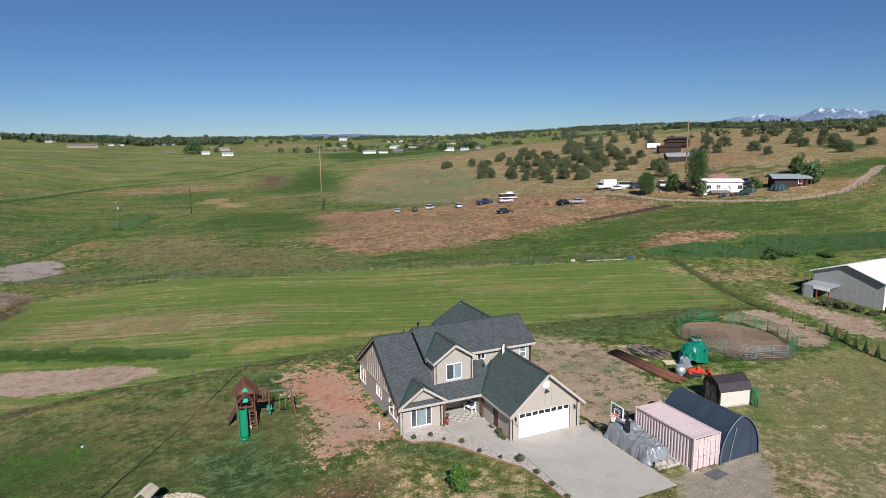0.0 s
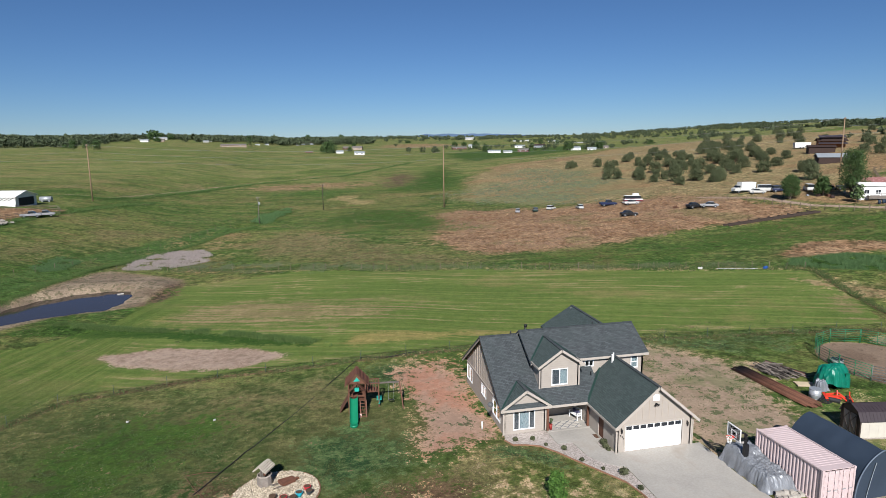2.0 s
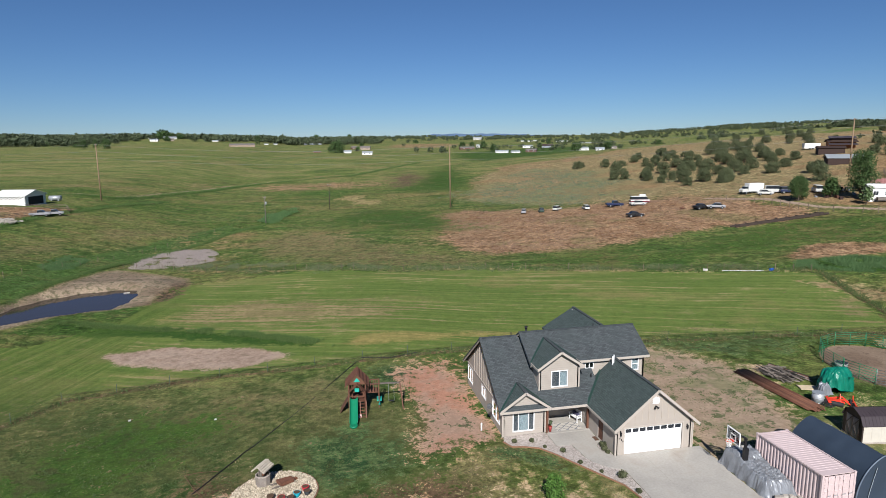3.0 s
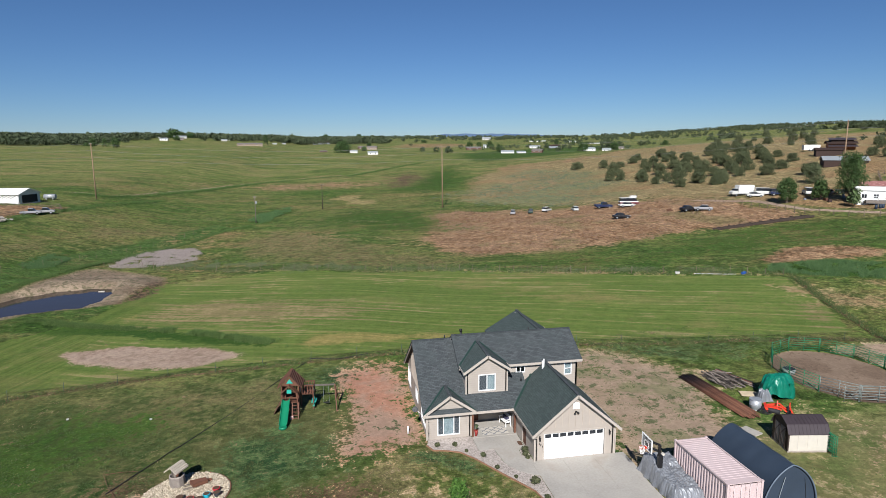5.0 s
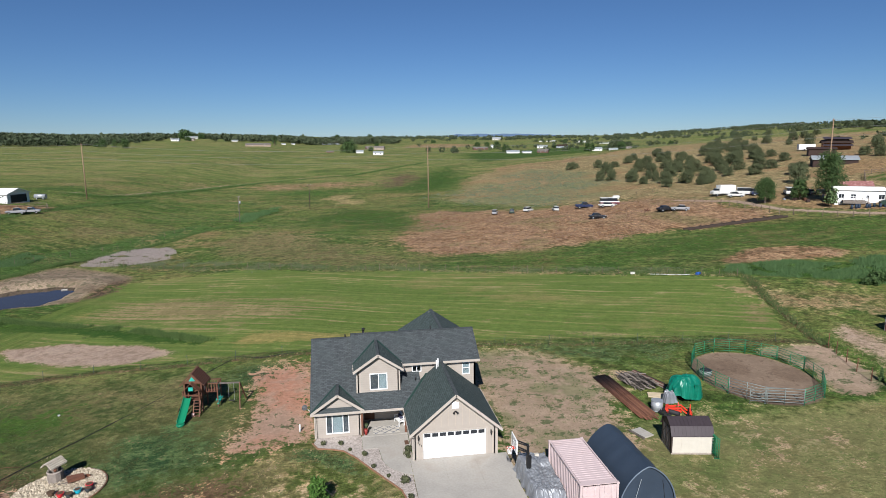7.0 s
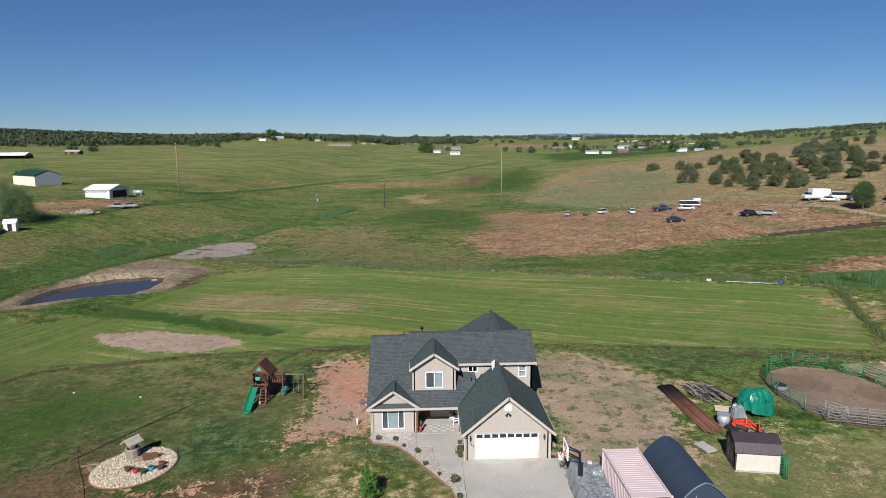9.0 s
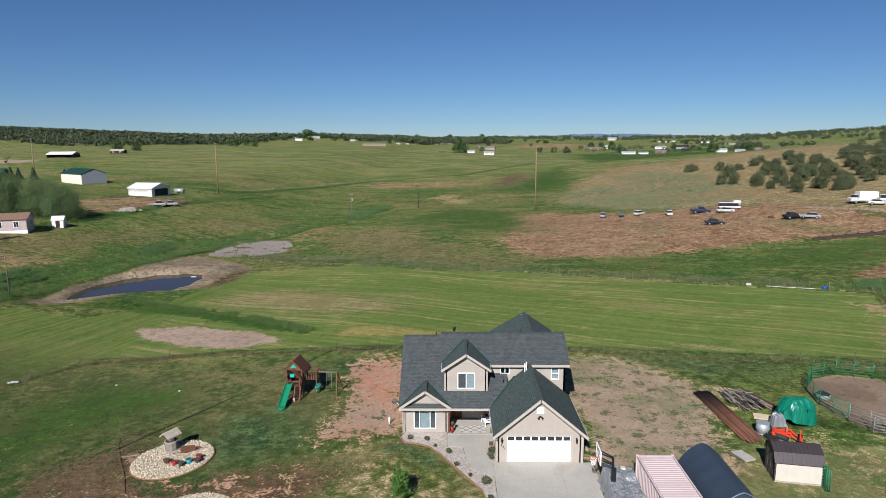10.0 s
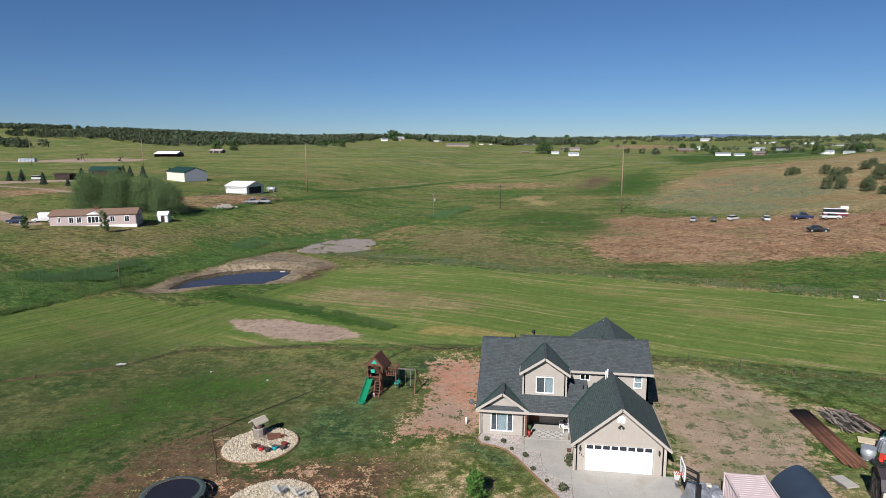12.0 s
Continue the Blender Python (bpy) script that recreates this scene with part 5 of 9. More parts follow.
def crown_mesh(seed, height_, width, leaves, size, clumps, low=0.25, mat_=None, spread_=1.0):
    """A crown of leafy clumps with an uneven outline, on limbs that reach into them."""
    rng = random.Random(seed)
    m, limbs = Mesh(), []
    for i in range(clumps):
        a = i * 2.399 + rng.random()
        t = (i + 0.5) / clumps
        z = height_ * (low + (0.9 - low) * t)
        rr = width / 2 * (1.0 - 0.75 * max(0, t - 0.45) ** 1.3 * 1.6) * (0.35 + 0.5 * rng.random()) * spread_
        c = (rr * math.cos(a), rr * math.sin(a), z)
        s = width * (0.17 + 0.12 * rng.random())
        limbs.append(c)
        leaf_cloud(m, c, (s, s, s * (0.7 + 0.4 * rng.random())), leaves // clumps, size, rng, 0.35)
    return m.data("crown", mat_), limbs


def trunk_mesh(height_, r, limbs, lean=0.0, low=0.12):
    m = Mesh()
    rng = random.Random(int(height_ * 1000))
    top = Vector((lean, 0, height_ * 0.62))
    m.tube((0, 0, -0.2), (lean * 0.4, 0, height_ * 0.3), r, r * 0.75, 8, False).tube((lean * 0.4, 0, height_ * 0.3), top, r * 0.75, r * 0.35, 8, False)
    for c in limbs[::2]:
        b = Vector((lean * 0.4, 0, height_ * (low + 0.15 * rng.random())))
        m.tube(b, Vector(c) * 0.85, r * 0.4, r * 0.12, 5, False)
    return m


BARK = stuff_mat("bark", (0.10, 0.075, 0.055), 0.95, var=0.35, scale=3, fine=15, bump=0.5, dist=0.03)
LEAF_BRIGHT = leaf_mat("bright_leaves", (0.028, 0.075, 0.012), (0.085, 0.165, 0.032))
LEAF_COTTON = leaf_mat("cottonwood_leaves", (0.024, 0.052, 0.015), (0.064, 0.104, 0.032))
LEAF_WILLOW = leaf_mat("willow_leaves", (0.050, 0.090, 0.032), (0.122, 0.170, 0.070))
LEAF_JUNIPER = leaf_mat("juniper_leaves", (0.046, 0.062, 0.029), (0.102, 0.115, 0.056))
LEAF_SPRUCE = leaf_mat("spruce_needles", (0.018, 0.034, 0.018), (0.052, 0.080, 0.058))
LEAF_SHRUB = leaf_mat("shrub_leaves", (0.030, 0.040, 0.018), (0.10, 0.105, 0.055))


def tree(name, label, at, h, w, seed, leaves, size, mat_, clumps=26, group="", category="tree", low=0.25, trunk=0.11):
    t = thing(name, label, category, (at[0], at[1], ground_z(*at)), group=group)
    me, limbs = crown_mesh(seed, h, w, leaves, size, clumps, low, mat_)
    part("crown", me, mat_, t)
    part("trunk", trunk_mesh(h, trunk, limbs), BARK, t)
    return t


tree("young_tree", "small bright green young tree on the front lawn", (-7.7, -5.0), 2.3, 1.6, 11, 1500, 0.11, LEAF_BRIGHT, 15, low=0.18, trunk=0.05)
for n, (x, y, s) in enumerate([(-7.6, 3.7, 0.3), (-6.2, 3.5, 0.3), (-5.5, 2.4, 0.2), (-4.4, 1.4, 0.32), (-3.8, -0.5, 0.25), (-2.8, -2.0, 0.2), (-1.7, -3.0, 0.5), (-1.5, -5.0, 0.28), (-1.4, -6.8, 0.28), (-1.3, -8.5, 0.25), (-1.15, 0.9, 0.34), (-1.0, 1.5, 0.42), (-1.1, 0.45, 0.26)]):
    rng = random.Random(n)
    m = Mesh()
    leaf_cloud(m, (0, 0, s * 0.55), (s * 0.75, s * 0.75, s * 0.6), int(260 * (s / 0.3) ** 1.2), 0.09, rng, 0.2)
    single("bed_shrub", m, LEAF_SHRUB, "small dusty green shrub in the gravel bed", "shrub", (x, y, 0.01), group="bed shrubs")


# ---- shipping container ----
def container(at):
    L, W, H = 6.06, 2.44, 2.56
    c = thing("shipping_container", "faded pink corrugated steel shipping container", "container", at)

    def corrugated(a, b, z0, z1, out, n):
        """A folded steel sheet from a to b."""
        a, b, o = Vector(a), Vector(b), Vector(out)
        m = Mesh()
        pts = []
        for i in range(n):
            for f, d in ((0.0, 0), (0.28, 0), (0.5, -0.05), (0.78, -0.05)):
                pts.append(a.lerp(b, (i + f) / n) + o * d)
        pts.append(b)
        for p, q in zip(pts, pts[1:]):
            m.face([p + Vector((0, 0, z0)), q + Vector((0, 0, z0)), q + Vector((0, 0, z1)), p + Vector((0, 0, z1))])
        return m

    part("side_panel", corrugated((0, 0, 0), (0, L, 0), 0.15, H - 0.08, (-1, 0, 0), 20), PINK, c)
    part("side_panel", corrugated((W, L, 0), (W, 0, 0), 0.15, H - 0.08, (1, 0, 0), 20), PINK, c)
    part("end_panel", corrugated((W, L - 0.03, 0), (0, L - 0.03, 0), 0.15, H - 0.08, (0, 1, 0), 8), PINK, c)
    roof = Mesh()
    n = 22
    pts = []
    for i in range(n):
        for f, d in ((0.0, 0), (0.4, 0), (0.5, -0.016), (0.9, -0.016)):
            pts.append(((i + f) / n * (L - 0.5) + 0.38, d))
    for (ya, za), (yb, zb) in zip(pts, pts[1:]):
        roof.face([(0.08, ya, H - 0.02 + za), (W - 0.08, ya, H - 0.02 + za), (W - 0.08, yb, H - 0.02 + zb), (0.08, yb, H - 0.02 + zb)])
    roof.box(0.05, W - 0.05, 0.02, 0.39, H - 0.06, H - 0.015).box(0.05, W - 0.05, L - 0.16, L - 0.02, H - 0.06, H - 0.015)
    part("roof_panel", roof, PINK, c)
    for x in (0.0, W):
        part("top_rail", Mesh().box(x - 0.05, x + 0.05, 0, L, H - 0.1, H), PINK, c)
        part("bottom_rail", Mesh().box(x - 0.05, x + 0.05, 0, L, 0, 0.16), PINK, c)
        for y in (0.04, L - 0.04):
            part("corner_post", Mesh().box(x - 0.07, x + 0.07, y - 0.07, y + 0.07, 0, H), PINK, c)
            for z in (0.06, H - 0.03):
                part("corner_casting", Mesh().box(x - 0.085, x + 0.085, y - 0.085, y + 0.085, z - 0.07, z + 0.05), PINK, c)
    for i in range(2):
        x0 = 0.09 + i * 1.14
        d = part("door", Mesh().box(x0, x0 + 1.12, -0.02, 0.04, 0.16, H - 0.12), PINK, c, "pink container door")
        for k in range(5):
            part("door_rib", Mesh().box(x0 + 0.06, x0 + 1.06, -0.045, -0.02, 0.3 + k * 0.45, 0.52 + k * 0.45), PINK, d)
        for x in (x0 + 0.3, x0 + 0.8):
            part("lock_rod", Mesh().tube((x, -0.08, 0.14), (x, -0.08, H - 0.1), 0.022, 0.022, 6), PINK, d)
            part("rod_handle", Mesh().box(x - 0.02, x + 0.24, -0.11, -0.08, 1.1, 1.15), STEEL, d)
    part("floor_pan", Mesh().box(0.02, W - 0.02, 0.02, L - 0.02, 0.02, 0.14), RUST, c)


container((8.78, -9.52, -0.04))


# ---- canopy tent ----
def canopy(at):
    W, L, H = 3.9, 6.25, 3.38
    c = thing("canopy_shelter", "dark navy fabric storage shelter with a pointed arch", "shelter", at)

    def arch(s):
        q = math.sin(math.pi * s)
        x = W / 2 * max(0.0, 1 - q ** 2.5) ** 0.72
        return (x if s < 0.5 else -x), H * q

    def skin(a, b):
        x, z = arch(a)
        sag = 0.012 * math.sin(math.pi * 4 * b) ** 2 + 0.02 * noise.noise((a * 3, b * 5, 2.0))
        k = 1 - sag / 2.2
        return W / 2 + x * k, b * L, z * k + 0.006 * math.sin(37 * a + 11 * b)

    part("fabric_roof", Mesh().grid(skin, 40, 40), CANVAS, c, "navy fabric cover")
    for y in (0.08, L - 0.05):
        out = [(W / 2 + arch(i / 36)[0] * 0.985, y, arch(i / 36)[1] * 0.985) for i in range(37)]
        part("end_panel", Mesh().prism(out, (0, 0.02, 0)), CANVAS, c, "navy fabric end wall with a zip door")
    part("zip", Mesh().path([(3.2 - 0.25 * (i / 10) ** 2, 0.06, 0.02 + 2.35 * i / 10) for i in range(11)], 0.014, 4), BLACK, c)
    hoop = [(W / 2 + arch(i / 36)[0] * 1.012, -0.03, arch(i / 36)[1] * 1.012) for i in range(37)]
    part("front_hoop", Mesh().path(hoop, 0.05, 6), stuff_mat("hoop_piping", (0.10, 0.13, 0.17), 0.5), c)
    part("zip_flap", Mesh().path([(0.9 + 0.55 * i / 10, -0.01, 0.02 + 2.6 * (i / 10) ** 0.8) for i in range(11)], 0.025, 5), stuff_mat("pale_piping", (0.22, 0.25, 0.28), 0.6), c)


canopy((11.25, -9.7, 0.05))


# ---- garden shed ----
def garden_shed(at, turn):
    L, D = 3.07, 2.35
    s = thing("garden_shed", "cream garden shed with a brown metal gambrel roof", "shed", at, turn)
    prof = [(0.0, 1.5), (0.32, 2.05), (D / 2, 2.42), (D - 0.32, 2.05), (D, 1.5)]
    part("wall", Mesh().box(0, L, 0, 0.06, 0.05, 1.5), CREAM, s, "cream panelled long wall")
    part("wall", Mesh().box(0, L, D - 0.06, D, 0.05, 1.5), CREAM, s)
    part("end_wall", Mesh().prism([(L - 0.06, y, z) for y, z in [(0, 0.05)] + prof + [(D, 0.05)]], (0.06, 0, 0)), CREAM, s)
    DARK = stuff_mat("dark_brown_trim", (0.045, 0.032, 0.028), 0.6)
    part("end_wall", Mesh().prism([(0.0, y, z) for y, z in [(0, 0.05)] + prof + [(D, 0.05)]], (0.05, 0, 0)), DARK, s, "dark brown gable end")
    part("floor", Mesh().box(-0.02, L + 0.02, -0.02, D + 0.02, -0.2, 0.06), GREYWOOD, s)
    for i in range(3):
        part("wall_seam", Mesh().box(0.75 * (i + 1) - 0.012, 0.75 * (i + 1) + 0.012, -0.012, 0.0, 0.05, 1.5), CREAM, s)
    for x in (0.0, L):
        part("corner_trim", Mesh().box(x - 0.05, x + 0.05, -0.03, 0.05, 0.05, 1.5), DARK if x == 0 else CREAM, s)
    door = part("double_door", Mesh().box(-0.03, 0.0, 0.42, D - 0.42, 0.12, 1.75), stuff_mat("grey_door", (0.16, 0.15, 0.15), 0.6), s, "grey double door")
    for y in (0.42, D / 2, D - 0.42):
        part("door_frame", Mesh().box(-0.05, -0.03, y - 0.04, y + 0.04, 0.1, 1.8), DARK, door)
    for y0, y1 in ((0.5, D / 2 - 0.08), (D / 2 + 0.08, D - 0.5)):
        for a, b in (((-0.04, y0, 0.2), (-0.04, y1, 1.0)), ((-0.04, y0, 1.7), (-0.04, y1, 1.0))):
            part("brace", Mesh().beam(a, b, 0.02, 0.06), DARK, door)
    big = [(-0.08, 1.43), (0.28, 2.1), (D / 2, 2.5), (D - 0.28, 2.1), (D + 0.08, 1.43)]
    for (ya, za), (yb, zb) in zip(big, big[1:]):
        sheet = part("roof_sheet", Mesh().prism([(-0.1, ya, za), (L + 0.08, ya, za), (L + 0.08, yb, zb), (-0.1, yb, zb)], (0, 0, -0.04)), BROWNMETAL, s, "ribbed brown metal roofing")
        for i in range(12):
            x = -0.08 + i * (L + 0.14) / 11
            part("roof_rib", Mesh().beam((x, ya, za + 0.012), (x, yb, zb + 0.012), 0.035, 0.03), BROWNMETAL, sheet)


garden_shed((18.75, -2.85, 0.22), -10.4)



# ---- round pen ----
def pen_panel(at, turn, length=3.2, group="round pen panels", paint=None, word="green"):
    paint = paint or PANELGREEN
    p = thing("livestock_fence", word + " tubular steel livestock panel of a round pen", "fence", at, turn, group=group)
    for i in range(6):
        z = 0.25 + i * 0.26
        part("rail", Mesh().tube((0.03, 0, z), (length - 0.03, 0, z), 0.028, 0.028, 6), paint, p)
    for x in (0.03, length / 2, length - 0.03):
        part("upright", Mesh().tube((x, 0, 0.02), (x, 0, 1.62), 0.032, 0.032, 6), paint, p)
    for x in (0.0, length):
        part("foot", Mesh().box(x - 0.05, x + 0.05, -0.08, 0.08, 0, 0.03), paint, p)
    return p


PC, PN = (34.6, 9.5), 12
turns = np.linspace(0, 2 * math.pi, 721)
ring_x, ring_y = PC[0] + 5.55 * np.cos(turns), PC[1] + 6.85 * np.sin(turns)
run = np.r_[0, np.cumsum(np.hypot(np.diff(ring_x), np.diff(ring_y)))]
stops = np.interp(np.linspace(0, run[-1], PN + 1), run, turns)
first = None
for i in range(PN):
    x0, x1 = (PC[0] + 5.55 * math.cos(a) for a in stops[i:i + 2])
    y0, y1 = (PC[1] + 6.85 * math.sin(a) for a in stops[i:i + 2])
    where, t = (x0, y0, ground_z(x0, y0)), math.degrees(math.atan2(y1 - y0, x1 - x0))
    if i in (7, 8):
        pen_panel(where, t, paint=PANELGREY, word="grey")
    elif first is None:
        first = pen_panel(where, t)
    else:
        copy_thing(first, pose(*where, 0, 0, t))
gate = thing("pen_gate", "grey steel bow gate leaning at the round pen", "gate", (30.2, 3.9, ground_z(30.2, 3.9)), -14)
for i in range(6):
    part("rail", Mesh().tube((0, 0.1, 0.3 + i * 0.24), (3.0, 0.1, 0.3 + i * 0.24), 0.022, 0.022, 6), PANELGREY, gate)
for x in (0, 1.5, 3.0):
    part("upright", Mesh().tube((x, 0.1, 0.0), (x, 0.1, 1.55), 0.028, 0.028, 6), PANELGREY, gate)
trough = thing("water_trough", "grey round stock tank inside the pen", "trough", (30.2, 10.9, ground_z(30.2, 10.9)))
part("tank", Mesh().tube((0, 0, 0), (0, 0, 0.55), 0.6, 0.62, 16, True), PANELGREY, trough)
part("water", Mesh().tube((0, 0, 0.5), (0, 0, 0.56), 0.57, 0.57, 16), wm, trough)
for k in range(3):
    pp = pen_panel((21.6 + 0.12 * k, -4.1 - 0.05 * k, 0.2), 78 + 5 * k, 1.5, "panels stacked by the shed")

# ---- green tarp heap, tank, implement, lumber ----
def drape(name, label, category, at, w, d, h, mat_, seed, turn=0.0, bumps=5, folds=0.10, taper=0.75, n=44):
    """A tarp pulled over a heap: lumps below, folds down the sides, a ragged hem on the ground."""
    rng = random.Random(seed)
    lumps = [(rng.uniform(-0.55, 0.55), rng.uniform(-0.6, 0.6), rng.uniform(0.35, 0.7), rng.uniform(0.7, 1.0)) for _ in range(bumps)]

    def fn(a, b):
        u, v = 2 * a - 1, 2 * b - 1
        rr = max(abs(u), abs(v))
        core = 0.0
        for lx, ly, lr, lh in lumps:
            core = max(core, lh * (1 - min(1.0, math.hypot(u - lx, v - ly) / (lr * 1.9)) ** 2.2))
        side = 1 - max(0.0, (rr - taper) / (1 - taper)) ** 1.4
        z = h * (0.25 + 0.75 * core) * side
        ang = math.atan2(v, u)
        f = 0.2 * folds * math.sin(ang * 13 + seed + 3 * noise.noise((u * 2, v * 2, seed))) * max(0.0, (rr - 0.45) * 2) + 1.1 * folds * noise.noise((u * 5 + seed, v * 5, 0.0)) + 0.8 * folds * abs(noise.noise((u * 2.5 + seed, v * 9, 4.0)))
        k = 0.82 + 0.18 * rr + 0.05 * math.sin(ang * 9 + seed)
        return u * w / 2 * k * (1 + f * 0.4), v * d / 2 * k * (1 + f * 0.4), max(0.01, z + f * 0.9 * (0.3 + z / h))

    return single(name, Mesh().grid(fn, n, n), mat_, label, category, at, turn)


def crease(x, y, z):
    """Sharp ridged folds, 0 to 1."""
    return (1 - abs(noise.noise((x, y, z)) * 2)) * 0.6 + (1 - abs(noise.noise((x * 2.3 + 5, y * 2.3, z)) * 2)) * 0.4


def tarp_dome(at, w, d, h, turn):
    """A tarp hanging over a rounded machine, its hem clear of the ground on one side and a corner trailing."""
    def fn(a, b):
        u, v = 2 * a - 1, 2 * b - 1
        rr, ang = max(abs(u), abs(v)), math.atan2(v, u)
        k = rr / max(1e-6, (abs(u) ** 2.6 + abs(v) ** 2.6) ** (1 / 2.6))
        x, y = u * k, v * k
        lumpy = 1 + 0.16 * noise.noise((x * 1.1 + 3, y * 1.1, 0.0)) - 0.10 * x
        hem = 0.55 + 0.35 * math.sin(ang * 2 + 0.6) + 0.12 * math.sin(ang * 7)
        z = max(0.0, 1 - rr ** 3.4) ** 0.62 * (1 - hem * 0.28) + hem * 0.28
        f = 0.55 * crease(x * 1.6 + 0.4 * z, y * 1.6, 1.5 * z) + 0.45 * crease(x * 4.2, y * 4.2 + z, 3.0 * z) - 0.55
        out = 1 + 0.17 * f + 0.05 * math.sin(ang * 11 + 2 * z) * rr ** 3
        return x * w / 2 * out, y * d / 2 * out, h * z * lumpy + 0.32 * f * (1 - rr ** 2)

    return single("tarped_machine", Mesh().grid(fn, 60, 60), TARPGREEN, "farm machine under a crumpled bright green tarp", "tarp", at, turn)


tarp_dome((25.3, 6.5, ground_z(25.3, 6.5)), 3.3, 2.5, 2.15, 12)
single("tarp_corner", Mesh().grid(lambda a, b: (0.62 * a + 0.06 * math.sin(9 * b), 0.12 * math.sin(7 * a) + 0.3 * b, 1.6 * (1 - b) + 0.05), 12, 10), TARPGREEN, "trailing corner of a green tarp hanging to the grass", "tarp", (25.5, 5.25, ground_z(25.5, 5.25)), 10)
drape("grey_cover", "crumpled grey sheet beside the green tarp", "tarp", (23.5, 5.9, ground_z(23.5, 5.9)), 1.3, 0.9, 1.15, TARPGREY, 8, 0, 3)
tank = thing("stock_tank", "galvanised round stock tank standing on grass", "tank", (21.5, 4.5, ground_z(21.5, 4.5)))
part("shell", Mesh().tube((0, 0, 0), (0, 0, 0.95), 0.5, 0.5, 20), STEEL, tank)
for z in (0.05, 0.45, 0.92):
    part("hoop", Mesh().tube((0, 0, z), (0, 0, z + 0.04), 0.525, 0.525, 20), STEEL, tank)
imp = thing("red_implement", "orange-red farm loader implement lying on the ground", "implement", (23.0, 3.7, ground_z(23.0, 3.7)), -32)
part("deck", Mesh().prism([(-0.75, -0.3, 0.22), (0.35, -0.4, 0.22), (0.4, 0.35, 0.22), (-0.75, 0.35, 0.22)], (0, 0, 0.16)), REDPAINT, imp)
part("bucket", Mesh().prism([(-0.8, -0.55, 0.05), (-0.8, 0.55, 0.05), (-1.0, 0.55, 0.4), (-1.0, -0.55, 0.4)], (0.2, 0, 0.08)), REDPAINT, imp)
for y in (-0.35, 0.35):
    part("arm", Mesh().beam((-0.7, y, 0.36), (0.25, y, 0.6), 0.08, 0.1).beam((0.25, y, 0.6), (0.85, y, 0.15), 0.08, 0.1), REDPAINT, imp)
part("mast", Mesh().beam((0.05, -0.3, 0.35), (0.05, 0, 0.95), 0.07, 0.07).beam((0.05, 0.3, 0.35), (0.05, 0, 0.95), 0.07, 0.07), REDPAINT, imp)
for y in (-0.45, 0.45):
    part("wheel", Mesh().tube((1.0, y - 0.06, 0.2), (1.0, y + 0.06, 0.2), 0.2, 0.2, 14), RUBBER, imp)
rake = thing("hay_rake", "small orange-red rake head with curved tines", "implement", (23.6, 2.7, ground_z(23.6, 2.7)), 60)
part("beam", Mesh().beam((-0.5, 0, 0.45), (0.5, 0, 0.6), 0.08, 0.08).beam((0.4, 0, 0.1), (0.5, 0, 0.95), 0.07, 0.07), REDPAINT, rake)
for k in range(5):
    part("tine", Mesh().path([(-0.4 + k * 0.2, 0, 0.48), (-0.4 + k * 0.2, -0.18, 0.3), (-0.4 + k * 0.2, -0.08, 0.04)], 0.02, 5), REDPAINT, rake)
hose = Mesh()
for k in range(5):
    hose.path([(0.55 * (1 - 0.1 * k) * math.cos(i * 0.35 + k), 0.75 * (1 - 0.1 * k) * math.sin(i * 0.35 + k), 0.06 + 0.05 * k + 0.03 * math.sin(i)) for i in range(19)], 0.035, 5)
single("hose_coil", hose, RUBBER, "tangled coil of black hose on the grass", "hose", (21.9, 3.9, ground_z(21.9, 3.9)))
single("culvert_pipe", Mesh().tube((-1.0, 0, 0.2), (1.0, 0, 0.2), 0.2, 0.2, 14), RUBBER, "length of black plastic culvert pipe", "pipe", (22.2, 3.8, ground_z(22.2, 3.8)), -52)
lum = thing("lumber_stack", "low stack of pale sawn boards", "lumber", (23.2, 7.3, ground_z(23.2, 7.3)), -20)
for k in range(7):
    part("board", Mesh().box(-1.0, 1.0, -0.6 + (k % 4) * 0.3, -0.35 + (k % 4) * 0.3, 0.03 + 0.06 * (k // 4), 0.08 + 0.06 * (k // 4)), stuff_mat("pale_lumber", (0.5, 0.41, 0.28), 0.8) if k == 0 else bpy.data.materials["pale_lumber"], lum)

# rusty pipe stack
pipes = thing("pipe_stack", "stack of long rust-brown steel pipes on the ground", "pipes", (19.85, 7.7, ground_z(19.85, 7.7)), 4)
rng = random.Random(5)
for k in range(26):
    lay, i = k // 13, k % 13
    x = -0.75 + i * 0.125 + rng.uniform(-0.02, 0.02) + lay * 0.06
    s = rng.uniform(-0.35, 0.35)
    part("pipe", Mesh().tube((x + rng.uniform(-0.05, 0.05) - 0.15, -4.75 + s, 0.1 + lay * 0.11), (x + rng.uniform(-0.05, 0.05) + 0.15, 4.75 + s, 0.1 + lay * 0.11), 0.055, 0.055, 8), RUST, pipes)
# weathered timber pile
pile = thing("timber_pile", "jumbled pile of weathered grey posts and boards", "timber", (22.6, 10.4, ground_z(22.6, 10.4)), 14)
TIMBER = stuff_mat("weathered_timber", (0.155, 0.132, 0.112), 0.9, var=0.3, fine=14, perpiece=0.8)
for k in range(130):
    x, y, t = rng.uniform(-1.2, 1.2), rng.uniform(-2.0, 2.3), rng.gauss(0.0, 0.3)
    L, z = rng.uniform(0.8, 2.3), rng.uniform(0.02, 0.75) * (1 - abs(x) * 0.55)
    d = Vector((math.sin(t), math.cos(t), rng.uniform(-0.14, 0.14))) * L / 2
    c = Vector((x, y * 0.6, z + 0.12))
    part("timber", Mesh().beam(c - d, c + d, rng.uniform(0.05, 0.12), rng.uniform(0.04, 0.09)), TIMBER, pile)
